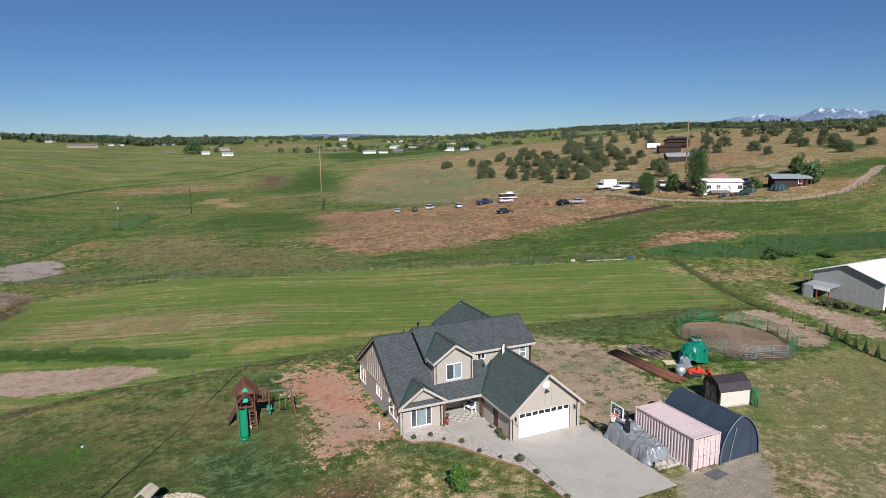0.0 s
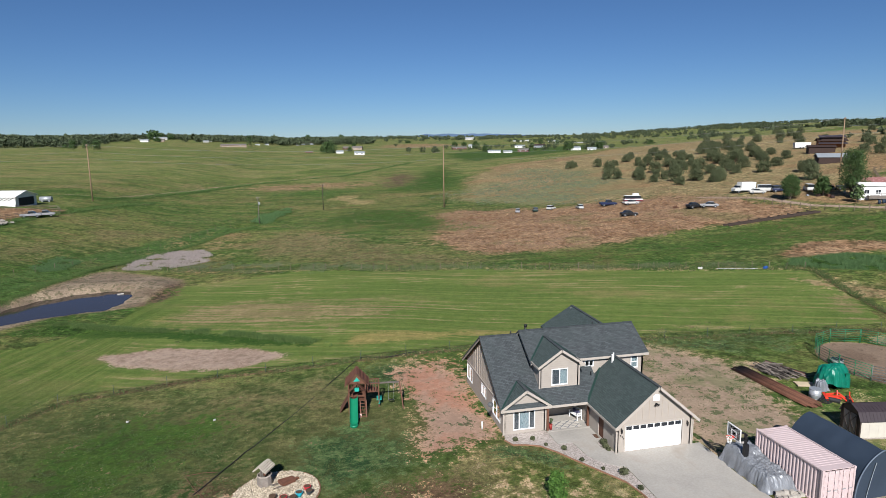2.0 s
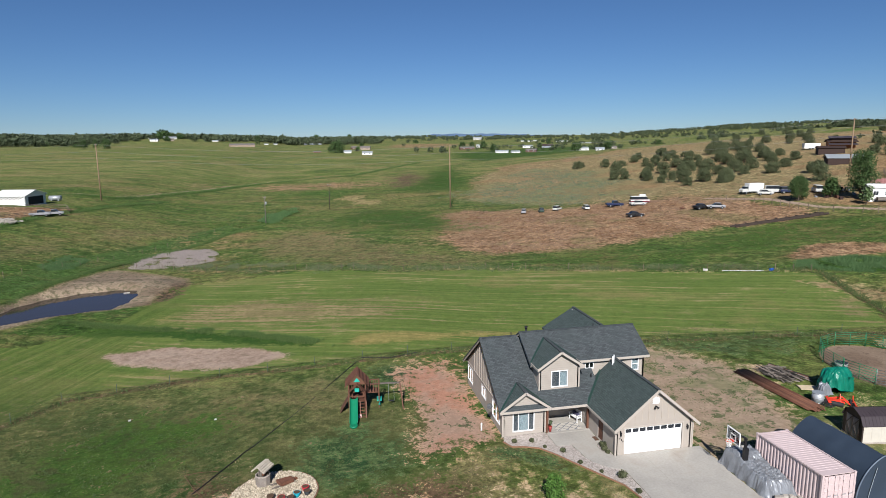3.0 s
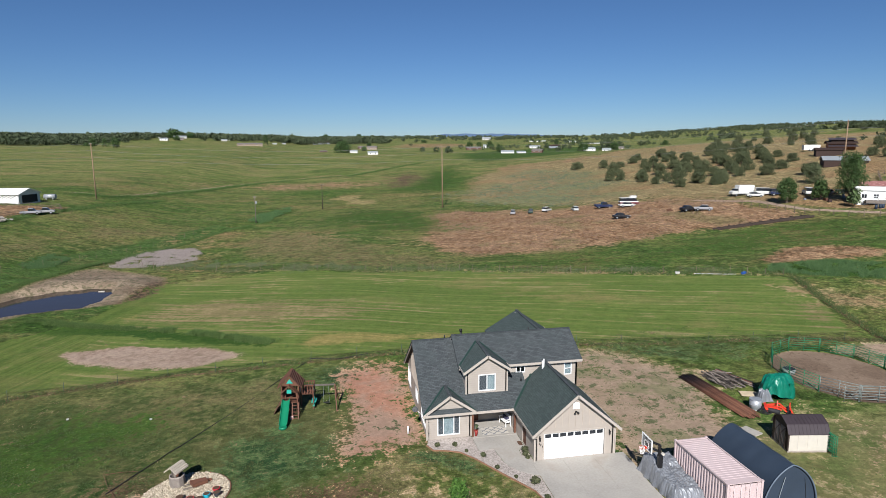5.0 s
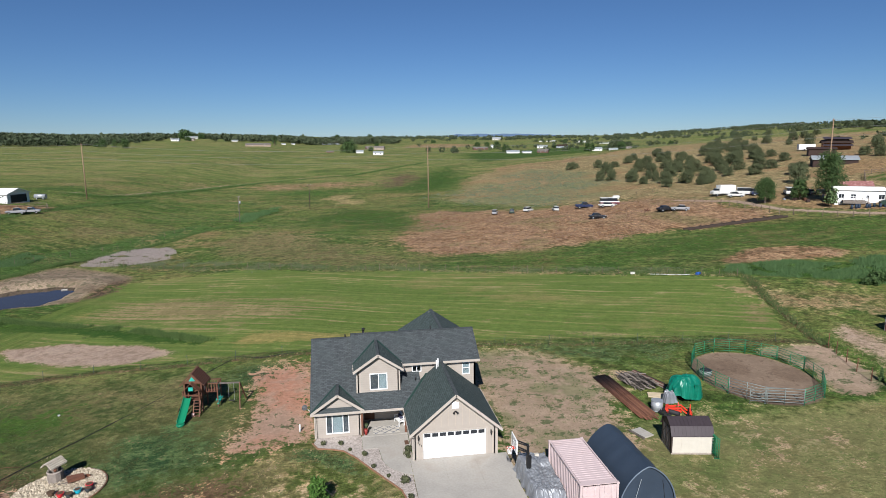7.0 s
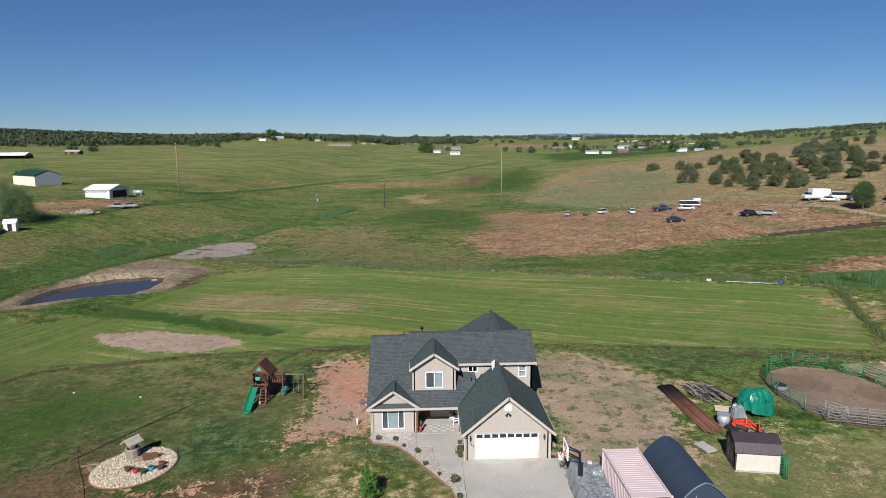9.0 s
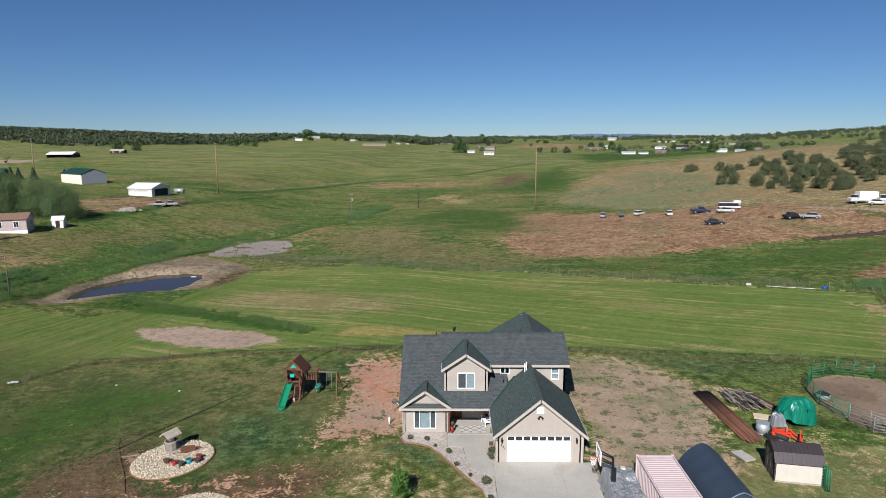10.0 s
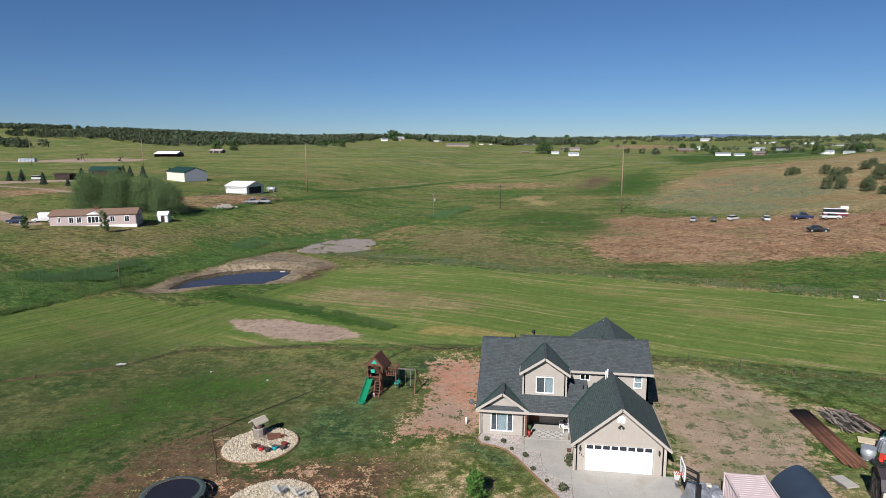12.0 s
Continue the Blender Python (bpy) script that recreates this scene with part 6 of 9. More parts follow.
for k in range(5):
    part("plank", Mesh().beam((1.35 + k * 0.16, -2.4 + k * 0.2, 0.12 + 0.03 * k), (1.2 + k * 0.16, 2.3 + k * 0.1, 0.2), 0.13, 0.05), RUST if k % 2 else TIMBER, pile)
padm = thing("concrete_pad", "small weathered concrete slab lying in the grass", "slab", (18.2, 0.7, ground_z(18.2, 0.7) + 0.02), 18)
part("slab", Mesh().box(-0.48, 0.48, -0.75, 0.75, 0, 0.12), CONCRETE, padm)
part("timber_edge", Mesh().box(-0.68, -0.57, -0.85, 0.85, 0, 0.14), GREYWOOD, padm)

# ---- tarp-covered trailer, blocks, basketball hoop ----
def trailer_tarp(at, w, d, h):
    """A tarp tied tight over a boxy load: flat top, steep sides, sharp pulled folds, hem on the ground."""
    def fn(a, b):
        u, v = 2 * a - 1, 2 * b - 1
        ru, rv = abs(u), abs(v)
        side = (1 - max(0.0, (ru - 0.74) / 0.26) ** 1.3) * (1 - max(0.0, (rv - 0.80) / 0.20) ** 1.3)
        top = 0.74 + 0.16 * noise.noise((u * 1.5, v * 2.0, 7.0)) + 0.14 * v - 0.10 * u + (0.16 if v > 0.25 and abs(u) < 0.7 else 0.0) * float(sstep(0.2, 0.35, v))
        z = h * top * side
        f = crease(u * 2.2 + 0.5 * v, v * 3.6, 0.0) - 0.6
        g = crease(u * 5 + 2 * v, v * 11 - u, 3.0) - 0.6
        n_ = 0.12 * f + 0.11 * g
        tuck = 1 - 0.10 * (1 - side) * (0.5 + 0.5 * math.sin(v * 15 + 3 * u))
        return u * w / 2 * tuck * (1 + 0.05 * f), v * d / 2 * (1 + 0.02 * f), max(0.012, z + n_ * min(1.0, z / h * 2))

    return single("covered_trailer", Mesh().grid(fn, 90, 120), TARPGREY, "trailer under a crumpled silver-grey tarp beside the driveway", "trailer", at)


trailer_tarp((7.62, -5.05, 0.0), 2.7, 5.2, 1.5)
single("tarp_weight", Mesh().box(-0.16, 0.16, -0.12, 0.12, 0, 0.16), CREAM, "tan block weighing down the tarp", "block", (7.9, -3.2, 1.28))
rng = random.Random(9)
BLOCK = stuff_mat("concrete_block", (0.36, 0.33, 0.29), 0.95, var=0.2, perpiece=0.2)
blk = None
for k in range(16):
    at = (6.85 + (k % 6) * 0.34 + rng.uniform(-0.04, 0.04), -8.0 - 0.3 * ((k // 6) % 2) + rng.uniform(-0.05, 0.05), 0.01 + 0.2 * (k // 12))
    if blk is None:
        blk = single("concrete_block", Mesh().box(-0.15, 0.15, -0.1, 0.1, 0, 0.2), BLOCK, "weathered concrete block in a small pile", "block", at, 0, "concrete blocks")
    else:
        copy_thing(blk, pose(*at, 0, 0, rng.uniform(-25, 25)))
single("rubber_mat", Mesh().box(-0.75, 0.75, -0.5, 0.5, 0, 0.05), stuff_mat("dark_mat", (0.09, 0.09, 0.095), 0.9), "dark grey mat lying by the container doors", "mat", (10.0, -10.5, 0.0), 8)

bh = thing("basketball_hoop", "portable basketball hoop with a clear backboard", "hoop", (5.8, -4.7, 0.0), -92)
BOARDG = glass_mat("clear_backboard", (0.72, 0.75, 0.78))
bb = part("backboard", Mesh().box(-0.68, 0.68, -0.02, 0.02, 2.78, 3.68), BOARDG, bh, "grey clear backboard with a white frame")
for x0, x1, z0, z1 in ((-0.72, 0.72, 3.66, 3.72), (-0.72, 0.72, 2.74, 2.8), (-0.72, -0.66, 2.8, 3.66), (0.66, 0.72, 2.8, 3.66)):
    part("frame", Mesh().box(x0, x1, -0.035, 0.035, z0, z1), WHITE, bb)
for x0, x1, z0, z1 in ((-0.3, 0.3, 3.32, 3.37), (-0.3, 0.3, 2.92, 2.97), (-0.3, -0.25, 2.97, 3.32), (0.25, 0.3, 2.97, 3.32)):
    part("target_line", Mesh().box(x0, x1, -0.035, -0.02, z0, z1), WHITE, bb)
rim = part("rim", Mesh().path([(0.23 * math.cos(a), -0.33 + 0.23 * math.sin(a), 2.9) for a in (i * 2 * math.pi / 20 for i in range(21))], 0.016, 5).box(-0.1, 0.1, -0.12, -0.02, 2.84, 2.94), REDPAINT, bh, "orange-red rim")
net = Mesh()
for i in range(10):
    a, b = i * 2 * math.pi / 10, (i + 1) * 2 * math.pi / 10
    for s in (1, -1):
        net.path([(0.22 * math.cos(a), -0.33 + 0.22 * math.sin(a), 2.9), (0.16 * math.cos(a + s * 0.5), -0.33 + 0.16 * math.sin(a + s * 0.5), 2.65), (0.12 * math.cos(a), -0.33 + 0.12 * math.sin(a), 2.45)], 0.012, 4)
part("net", net, WHITE, rim, "white net")
part("pole", Mesh().beam((0, 1.1, 0.1), (0, 0.95, 3.0), 0.15, 0.15), BLACK, bh)
for x in (-0.2, 0.2):
    part("support_arm", Mesh().beam((x, 0.03, 3.4), (x * 0.6, 1.02, 2.95), 0.09, 0.07).beam((x, 0.03, 2.95), (x * 0.6, 1.04, 2.45), 0.09, 0.07), BLACK, bh)
part("weight_base", Mesh().prism([(-0.5, 0.8, 0.0), (0.5, 0.8, 0.0), (0.4, 1.9, 0.0), (-0.4, 1.9, 0.0)], (0, 0, 0.22)), RUBBER, bh)
part("pole_pad", Mesh().box(-0.13, 0.13, 0.88, 1.2, 1.3, 2.2), BLACK, bh, "black padded pole cover")


# ---- play set ----


def play_set(at, turn):
    p = thing("play_set", "redwood play tower with a green slide and swings", "play set", at, turn)
    for x in (-0.75, 0.75):
        for y in (-0.75, 0.75):
            part("post", Mesh().box(x - 0.06, x + 0.06, y - 0.06, y + 0.06, 0, 2.75), WOOD, p)
    for k in range(8):
        part("deck_board", Mesh().box(-0.8, 0.8, -0.8 + k * 0.2, -0.62 + k * 0.2, 1.32, 1.37), WOOD, p)
    for y in (-0.75, 0.75):
        for k in range(8):
            if y > 0 or k in (0, 1, 6, 7):
                part("rail_slat", Mesh().box(-0.72 + k * 0.2, -0.6 + k * 0.2, y - 0.02, y + 0.02, 1.37, 2.1), WOOD, p)
        part("rail", Mesh().box(-0.8, 0.8, y - 0.04, y + 0.04, 2.08, 2.18), WOOD, p)
    for x in (-0.75, 0.75):
        part("side_panel", Mesh().box(x - 0.03, x + 0.03, -0.7, 0.7, 1.37, 2.55), WOOD, p)
    for s in (-1, 1):
        rf = part("roof", Mesh().prism([(s * 1.1, -1.0, 2.55), (0, -1.0, 3.75), (0, 1.0, 3.75), (s * 1.1, 1.0, 2.55)], (0, 0, -0.05)), WOOD, p, "slatted redwood roof")
        for k in range(9):
            f = (k + 0.5) / 9
            part("roof_slat", Mesh().beam((s * 1.1 * (1 - f), -1.02, 2.59 + 1.2 * f), (s * 1.1 * (1 - f), 1.02, 2.59 + 1.2 * f), 0.1, 0.025), WOOD, rf)
    part("gable", Mesh().prism([(-0.8, -0.9, 2.75), (0.8, -0.9, 2.75), (0, -0.9, 3.6)], (0, 0.05, 0)), WOOD, p)
    part("gable_badge", Mesh().prism([(-0.3, -0.93, 3.0), (0.3, -0.93, 3.0), (0, -0.93, 3.4)], (0, 0.02, 0)), TEALPLASTIC, p, "teal plastic sunburst")
    dm = part("dormer", Mesh().prism([(-0.75, -1.45, 2.2), (0, -1.45, 2.95), (0, -0.8, 2.95), (-0.75, -0.8, 2.2)], (0, 0, -0.05)).prism([(0.75, -1.45, 2.2), (0, -1.45, 2.95), (0, -0.8, 2.95), (0.75, -0.8, 2.2)], (0, 0, -0.05)), WOOD, p)
    part("dormer_window", Mesh().box(-0.2, 0.2, -1.42, -1.38, 2.25, 2.6), TEALPLASTIC, dm)
    part("side_window", Mesh().box(0.79, 0.83, -0.2, 0.2, 1.85, 2.25), CREAM, p, "cream window frame")
    for x in (-0.7, 0.7):
        part("porch_post", Mesh().box(x - 0.05, x + 0.05, -1.4, -1.3, 0, 2.25), WOOD, p)
    part("porch_deck", Mesh().box(-0.8, 0.8, -1.4, -0.8, 1.32, 1.37), WOOD, p)
    part("porch_rail", Mesh().box(-0.75, 0.75, -1.4, -1.34, 1.8, 1.88), WOOD, p)
    # slide: a trough with raised sides
    def trough_(a, b):
        y, z = -1.4 - 2.25 * a, 1.42 * (1 - a) ** 1.15 + 0.16
        u = 2 * b - 1
        return -0.3 + u * 0.33, y, z + 0.2 * abs(u) ** 3

    part("slide", Mesh().grid(trough_, 20, 10), GREENPLASTIC, p, "green plastic slide")
    part("slide_rim", Mesh().path([(-0.63, -1.4 - 2.25 * a / 10, 1.42 * (1 - a / 10) ** 1.15 + 0.37) for a in range(11)], 0.035, 6).path([(0.03, -1.4 - 2.25 * a / 10, 1.42 * (1 - a / 10) ** 1.15 + 0.37) for a in range(11)], 0.035, 6), GREENPLASTIC, p)
    part("slide_end", Mesh().tube((-0.3, -3.7, 0.02), (-0.3, -3.7, 0.22), 0.34, 0.36, 14), GREENPLASTIC, p)
    # ladder beside the slide
    for x in (0.25, 0.8):
        part("ladder_side", Mesh().beam((x, -1.4, 1.35), (x, -2.1, 0), 0.08, 0.05), WOOD, p)
    for k in range(5):
        part("rung", Mesh().box(0.25, 0.8, -1.52 - k * 0.13, -1.42 - k * 0.13, 1.1 - k * 0.25, 1.15 - k * 0.25), WOOD, p)
    part("rock_wall", Mesh().prism([(-0.8, -0.7, 1.35), (-0.8, 0.7, 1.35), (-1.6, 0.7, 0.0), (-1.6, -0.7, 0.0)], (0.05, 0, 0.03)), WOOD, p)
    # side balcony and swing beam
    part("balcony_deck", Mesh().box(0.8, 2.0, -0.1, 1.0, 1.55, 1.6), WOOD, p)
    for x in (0.95, 1.2, 1.45, 1.7, 1.95):
        for y in (-0.1, 1.0):
            part("balcony_slat", Mesh().box(x - 0.04, x + 0.04, y - 0.02, y + 0.02, 1.6, 2.4), WOOD, p)
    part("balcony_rail", Mesh().box(0.85, 2.05, -0.14, -0.06, 2.36, 2.44).box(0.85, 2.05, 0.96, 1.04, 2.36, 2.44).box(1.97, 2.05, -0.1, 1.0, 2.36, 2.44), WOOD, p)
    for x, y in ((1.95, -0.1), (1.95, 1.0)):
        part("balcony_post", Mesh().box(x - 0.05, x + 0.05, y - 0.05, y + 0.05, 0, 2.45), WOOD, p)
    part("swing_beam", Mesh().beam((1.0, 0.3, 2.25), (3.9, 0.3, 2.25), 0.1, 0.14), GREYWOOD, p, "grey wooden swing beam")
    for y in (-1.1, 1.5):
        part("swing_leg", Mesh().beam((3.9, 0.3, 2.3), (4.15, y, 0.0), 0.09, 0.09), WOOD, p)
    part("swing_brace", Mesh().beam((4.03, -0.4, 1.1), (4.03, 0.9, 1.1), 0.07, 0.07), WOOD, p)
    for x in (3.1,):
        sw = part("swing", Mesh().box(x - 0.26, x + 0.26, 0.2, 0.4, 0.5, 0.54), RUBBER, p, "black swing seat on chains")
        for s in (-0.25, 0.25):
            part("chain", Mesh().tube((x + s, 0.3, 0.52), (x + s, 0.3, 2.2), 0.012, 0.012, 4), STEEL, sw)
    gl_ = part("glider", Mesh().box(1.75, 2.2, -0.15, 0.75, 0.75, 0.82).box(1.9, 2.05, -0.3, 0.9, 0.45, 0.52), TEALPLASTIC, p, "teal two-seat glider swing")
    for y in (-0.2, 0.8):
        part("glider_rod", Mesh().tube((1.97, y, 0.5), (1.97, 0.3, 2.2), 0.015, 0.015, 4), TEALPLASTIC, gl_)
    part("toy", Mesh().box(0.1, 0.35, -2.0, -1.85, 0.02, 0.35), stuff_mat("pale_toy", (0.55, 0.40, 0.38), 0.6), p)


play_set((-19.4, 13.7, ground_z(-19.4, 13.7)), -5)


# ---- stone circles with the wishing well, pots, chairs ----
STONE, sn, sl, sb = blank("pale_stones")
sg = sn.new("ShaderNodeNewGeometry")
sl.new(mix_node(sn, sl, sg.outputs["Random Per Island"], (0.22, 0.18, 0.125), (0.60, 0.52, 0.40)), sb.inputs["Base Color"])
sb.inputs["Roughness"].default_value = 0.85


def stone_bed(cx, cy, r, count, seed):
    rng = random.Random(seed)
    m = Mesh()
    g0 = ground_z(cx, cy)
    m.grid(lambda a, b: (r * a * math.cos(6.28319 * b), r * a * math.sin(6.28319 * b), ground_z(cx + r * a * math.cos(6.28319 * b), cy + r * a * math.sin(6.28319 * b)) - g0 + 0.06), 6, 40, False)
    for _ in range(count):
        a, d = rng.random() * 6.283, r * math.sqrt(rng.random()) * 0.99
        x, y = d * math.cos(a), d * math.sin(a)
        z = ground_z(cx + x, cy + y) - g0 + 0.09
        s = rng.uniform(0.05, 0.125)
        rot = Euler((rng.random() * 3, rng.random() * 3, rng.random() * 6)).to_matrix()
        pts = [rot @ Vector(v) * s for v in ((1.2, 0, 0), (-1.2, 0, 0), (0, 0.9, 0), (0, -0.9, 0), (0, 0, 0.7), (0, 0, -0.7))]
        n = len(m.v)
        m.v += [(x + q.x, y + q.y, z + q.z) for q in pts]
        for f in ((0, 2, 4), (2, 1, 4), (1, 3, 4), (3, 0, 4), (2, 0, 5), (1, 2, 5), (3, 1, 5), (0, 3, 5)):
            m.f.append(tuple(n + i for i in f))
            m.smooth.append(True)
    return single("stone_bed", m, STONE, "round bed of pale river stones in the yard", "stones", (cx, cy, g0), kind="stuff")


stone_bed(-26.2, 1.2, 3.05, 4200, 1)
stone_bed(-21.5, -7.3, 3.25, 4600, 2)
for cx, cy, r in ((-26.2, 1.2, 3.1), (-21.5, -7.3, 3.3)):
    e = Mesh().path([(r * math.cos(a), r * math.sin(a), ground_z(cx + r * math.cos(a), cy + r * math.sin(a)) - ground_z(cx, cy) + 0.03) for a in (i * 6.28319 / 60 for i in range(61))], 0.05, 5)
    single("bed_edging", e, EDGE, "brown edging round a bed of stones", "edging", (cx, cy, ground_z(cx, cy)), kind="structure")
wz = ground_z(-27, 2.6) + 0.08
well = thing("wishing_well", "weathered wooden wishing well on pale stones", "well", (-27.0, 2.75, wz), 62)
well.scale = (0.84, 0.84, 0.9)
for i in range(10):
    a = i * 2 * math.pi / 10
    part("stave", Mesh().box(-0.2, 0.2, -0.03, 0.03, 0, 0.85, Matrix.Translation((0.58 * math.cos(a), 0.58 * math.sin(a), 0)) @ Euler((0, 0, a + math.pi / 2)).to_matrix().to_4x4()), GREYWOOD, well)
part("rim", Mesh().path([(0.6 * math.cos(i * 0.62832), 0.6 * math.sin(i * 0.62832), 0.87) for i in range(11)], 0.06, 6), GREYWOOD, well)
for x in (-0.5, 0.5):
    part("post", Mesh().box(x - 0.05, x + 0.05, -0.05, 0.05, 0.3, 1.65), GREYWOOD, well)
for s in (-1, 1):
    rf = part("roof", Mesh().prism([(-0.78, s * 0.62, 1.4), (0.78, s * 0.62, 1.4), (0.78, 0, 1.85), (-0.78, 0, 1.85)], (0, 0, -0.04)), WELLROOF, well, "shingled grey wooden roof")
    for k in range(4):
        part("roof_board", Mesh().beam((-0.8, s * (0.55 - k * 0.15), 1.47 + k * 0.11), (0.8, s * (0.55 - k * 0.15), 1.47 + k * 0.11), 0.14, 0.03), WELLROOF, rf)
part("winch", Mesh().tube((-0.5, 0, 1.15), (0.62, 0, 1.15), 0.06, 0.06, 8), GREYWOOD, well)
part("bucket", Mesh().tube((0.05, 0, 0.75), (0.05, 0, 1.0), 0.12, 0.15, 10), RUST, well)
barrow = thing("old_wheelbarrow", "dark rusty old wheelbarrow lying on the stones", "wheelbarrow", (-25.4, 2.2, wz), 30)
part("tray", Mesh().prism([(-0.55, -0.35, 0.3), (0.55, -0.25, 0.22), (0.55, 0.25, 0.22), (-0.55, 0.35, 0.3)], (0, 0, 0.25)), RUST, barrow)
part("handle", Mesh().beam((-1.2, -0.3, 0.4), (0.6, -0.15, 0.2), 0.05, 0.05).beam((-1.2, 0.3, 0.4), (0.6, 0.15, 0.2), 0.05, 0.05), GREYWOOD, barrow)
part("wheel", Mesh().tube((0.75, -0.05, 0.2), (0.75, 0.05, 0.2), 0.2, 0.2, 12), RUST, barrow)
CYAN = stuff_mat("turquoise_glaze", (0.015, 0.32, 0.42), 0.35, var=0.1)
DKPOT = stuff_mat("dark_grey_pot", (0.03, 0.034, 0.036), 0.6, var=0.2)
BRPOT = stuff_mat("brown_pot", (0.085, 0.05, 0.03), 0.8, var=0.2)
REDPOT = stuff_mat("red_glaze", (0.45, 0.02, 0.03), 0.4, var=0.1)
for (x, y), mm, word in zip([(-26.35, 0.45), (-25.6, 0.1), (-24.95, -0.1), (-24.55, 0.35), (-24.0, 0.95), (-23.85, 0.35)], (BRPOT, REDPOT, DKPOT, CYAN, REDPOT, DKPOT), ("brown", "red", "dark grey", "turquoise", "red", "dark grey")):
    f = thing("flower_pot", word + " glazed flower pot standing on pale stones", "pot", (x, y, ground_z(x, y) + 0.09), group="pots in the stone bed")
    part("pot", Mesh().tube((0, 0, 0), (0, 0, 0.3), 0.16, 0.24, 12).tube((0, 0, 0.28), (0, 0, 0.34), 0.26, 0.26, 12), mm, f)
    part("soil", Mesh().tube((0, 0, 0.3), (0, 0, 0.345), 0.22, 0.22, 12), BRPOT, f)


def lawn_chair(at, turn):
    c = thing("lawn_chair", "weathered white slatted lawn chair on pale stones", "chair", at, turn, "chairs on the stone bed")
    for k in range(5):
        part("back_slat", Mesh().beam((-0.24 + k * 0.12, 0.1, 0.3), (-0.3 + k * 0.15, 0.5, 1.1), 0.09, 0.025), GREYPAINT, c)
        part("seat_slat", Mesh().box(-0.27 + k * 0.115, -0.17 + k * 0.115, -0.5, 0.12, 0.33, 0.36), GREYPAINT, c)
    for x in (-0.34, 0.34):
        part("armrest", Mesh().box(x - 0.07, x + 0.07, -0.5, 0.3, 0.55, 0.58), GREYPAINT, c)
        part("front_leg", Mesh().box(x - 0.03, x + 0.03, -0.5, -0.42, 0, 0.56), GREYPAINT, c)
        part("rear_leg", Mesh().beam((x * 0.9, -0.45, 0.3), (x * 0.9, 0.55, 0.02), 0.05, 0.08), GREYPAINT, c)


GREYPAINT = stuff_mat("peeling_white_paint", (0.55, 0.53, 0.49), 0.8, var=0.2)
lawn_chair((-21.4, -6.2, ground_z(-21.4, -6.2) + 0.08), 165)
lawn_chair((-19.9, -6.4, ground_z(-19.9, -6.4) + 0.08), 150)

# trampoline
tz = ground_z(-28.4, -7.6)
tr = thing("trampoline", "round black trampoline with a dark green edge pad", "trampoline", (-28.45, -7.65, tz))
part("jump_mat", Mesh().grid(lambda a, b: (1.75 * a * math.cos(6.28319 * b), 1.75 * a * math.sin(6.28319 * b), 0.82 - 0.05 * (1 - a * a)), 6, 48), TRAMPMAT, tr, "black jumping mat")
part("edge_pad", Mesh().grid(lambda a, b: ((1.75 + 0.42 * a) * math.cos(6.28319 * b), (1.75 + 0.42 * a) * math.sin(6.28319 * b), 0.85 + 0.05 * math.sin(math.pi * a) - 0.05 * a + 0.008 * math.sin(b * 300)), 5, 64), stuff_mat("green_grey_pad", (0.055, 0.075, 0.068), 0.55, var=0.15), tr, "dark green-grey pad")
part("frame_ring", Mesh().path([(2.13 * math.cos(i * 6.28319 / 48), 2.13 * math.sin(i * 6.28319 / 48), 0.78) for i in range(49)], 0.035, 6), STEEL, tr)
for i in range(6):
    a = i * 6.28319 / 6
    part("leg", Mesh().path([(2.1 * math.cos(a - 0.2), 2.1 * math.sin(a - 0.2), 0.78), (2.1 * math.cos(a - 0.2), 2.1 * math.sin(a - 0.2), 0.03), (2.1 * math.cos(a + 0.2), 2.1 * math.sin(a + 0.2), 0.03), (2.1 * math.cos(a + 0.2), 2.1 * math.sin(a + 0.2), 0.78)], 0.025, 6), STEEL, tr)


# ---- hoses, stakes and scraps on the ground ----
def ground_line(name, label, category, pts, r, mat_, lift=0.02, step=1.0):
    m, out = Mesh(), []
    for (ax, ay), (bx, by) in zip(pts, pts[1:]):
        k = max(1, int(math.hypot(bx - ax, by - ay) / step))
        for i in range(k):
            x, y = ax + (bx - ax) * i / k, ay + (by - ay) * i / k
            x, y = x + 0.12 * noise.noise((x, y, 1.0)), y + 0.12 * noise.noise((x, y, 5.0))
            out.append((x, y, ground_z(x, y) + lift))
    m.path(out, r, 5)
    return single(name, m, mat_, label, category, kind="stuff")


ground_line("black_hose", "long black irrigation hose lying on the ground", "hose", CORD, 0.035, RUBBER, 0.05)
ground_line("garden_hose", "thin brown garden hose lying across the yard", "hose", [(-27.3, -4.0), (-28.5, -1.8), (-29.6, -0.2), (-32.2, 4.0), (-33.1, 6.0), (-31.8, 6.05), (-30.6, 5.8), (-29.0, 5.0)], 0.02, stuff_mat("brown_hose", (0.12, 0.055, 0.035)), 0.1)
ground_line("drip_hose", "black drip hose across the dry grass", "hose", [(-18.1, 27.4), (-15, 26.2), (-10.5, 27.2)], 0.035, RUBBER, 0.05)
single("cleanout_pipe", Mesh().tube((0, 0, -0.1), (0, 0, 0.65), 0.07, 0.07, 10), VINYL, "white plastic cleanout pipe standing in bare soil", "pipe", (-9.6, 6.4, ground_z(-9.6, 6.4)))

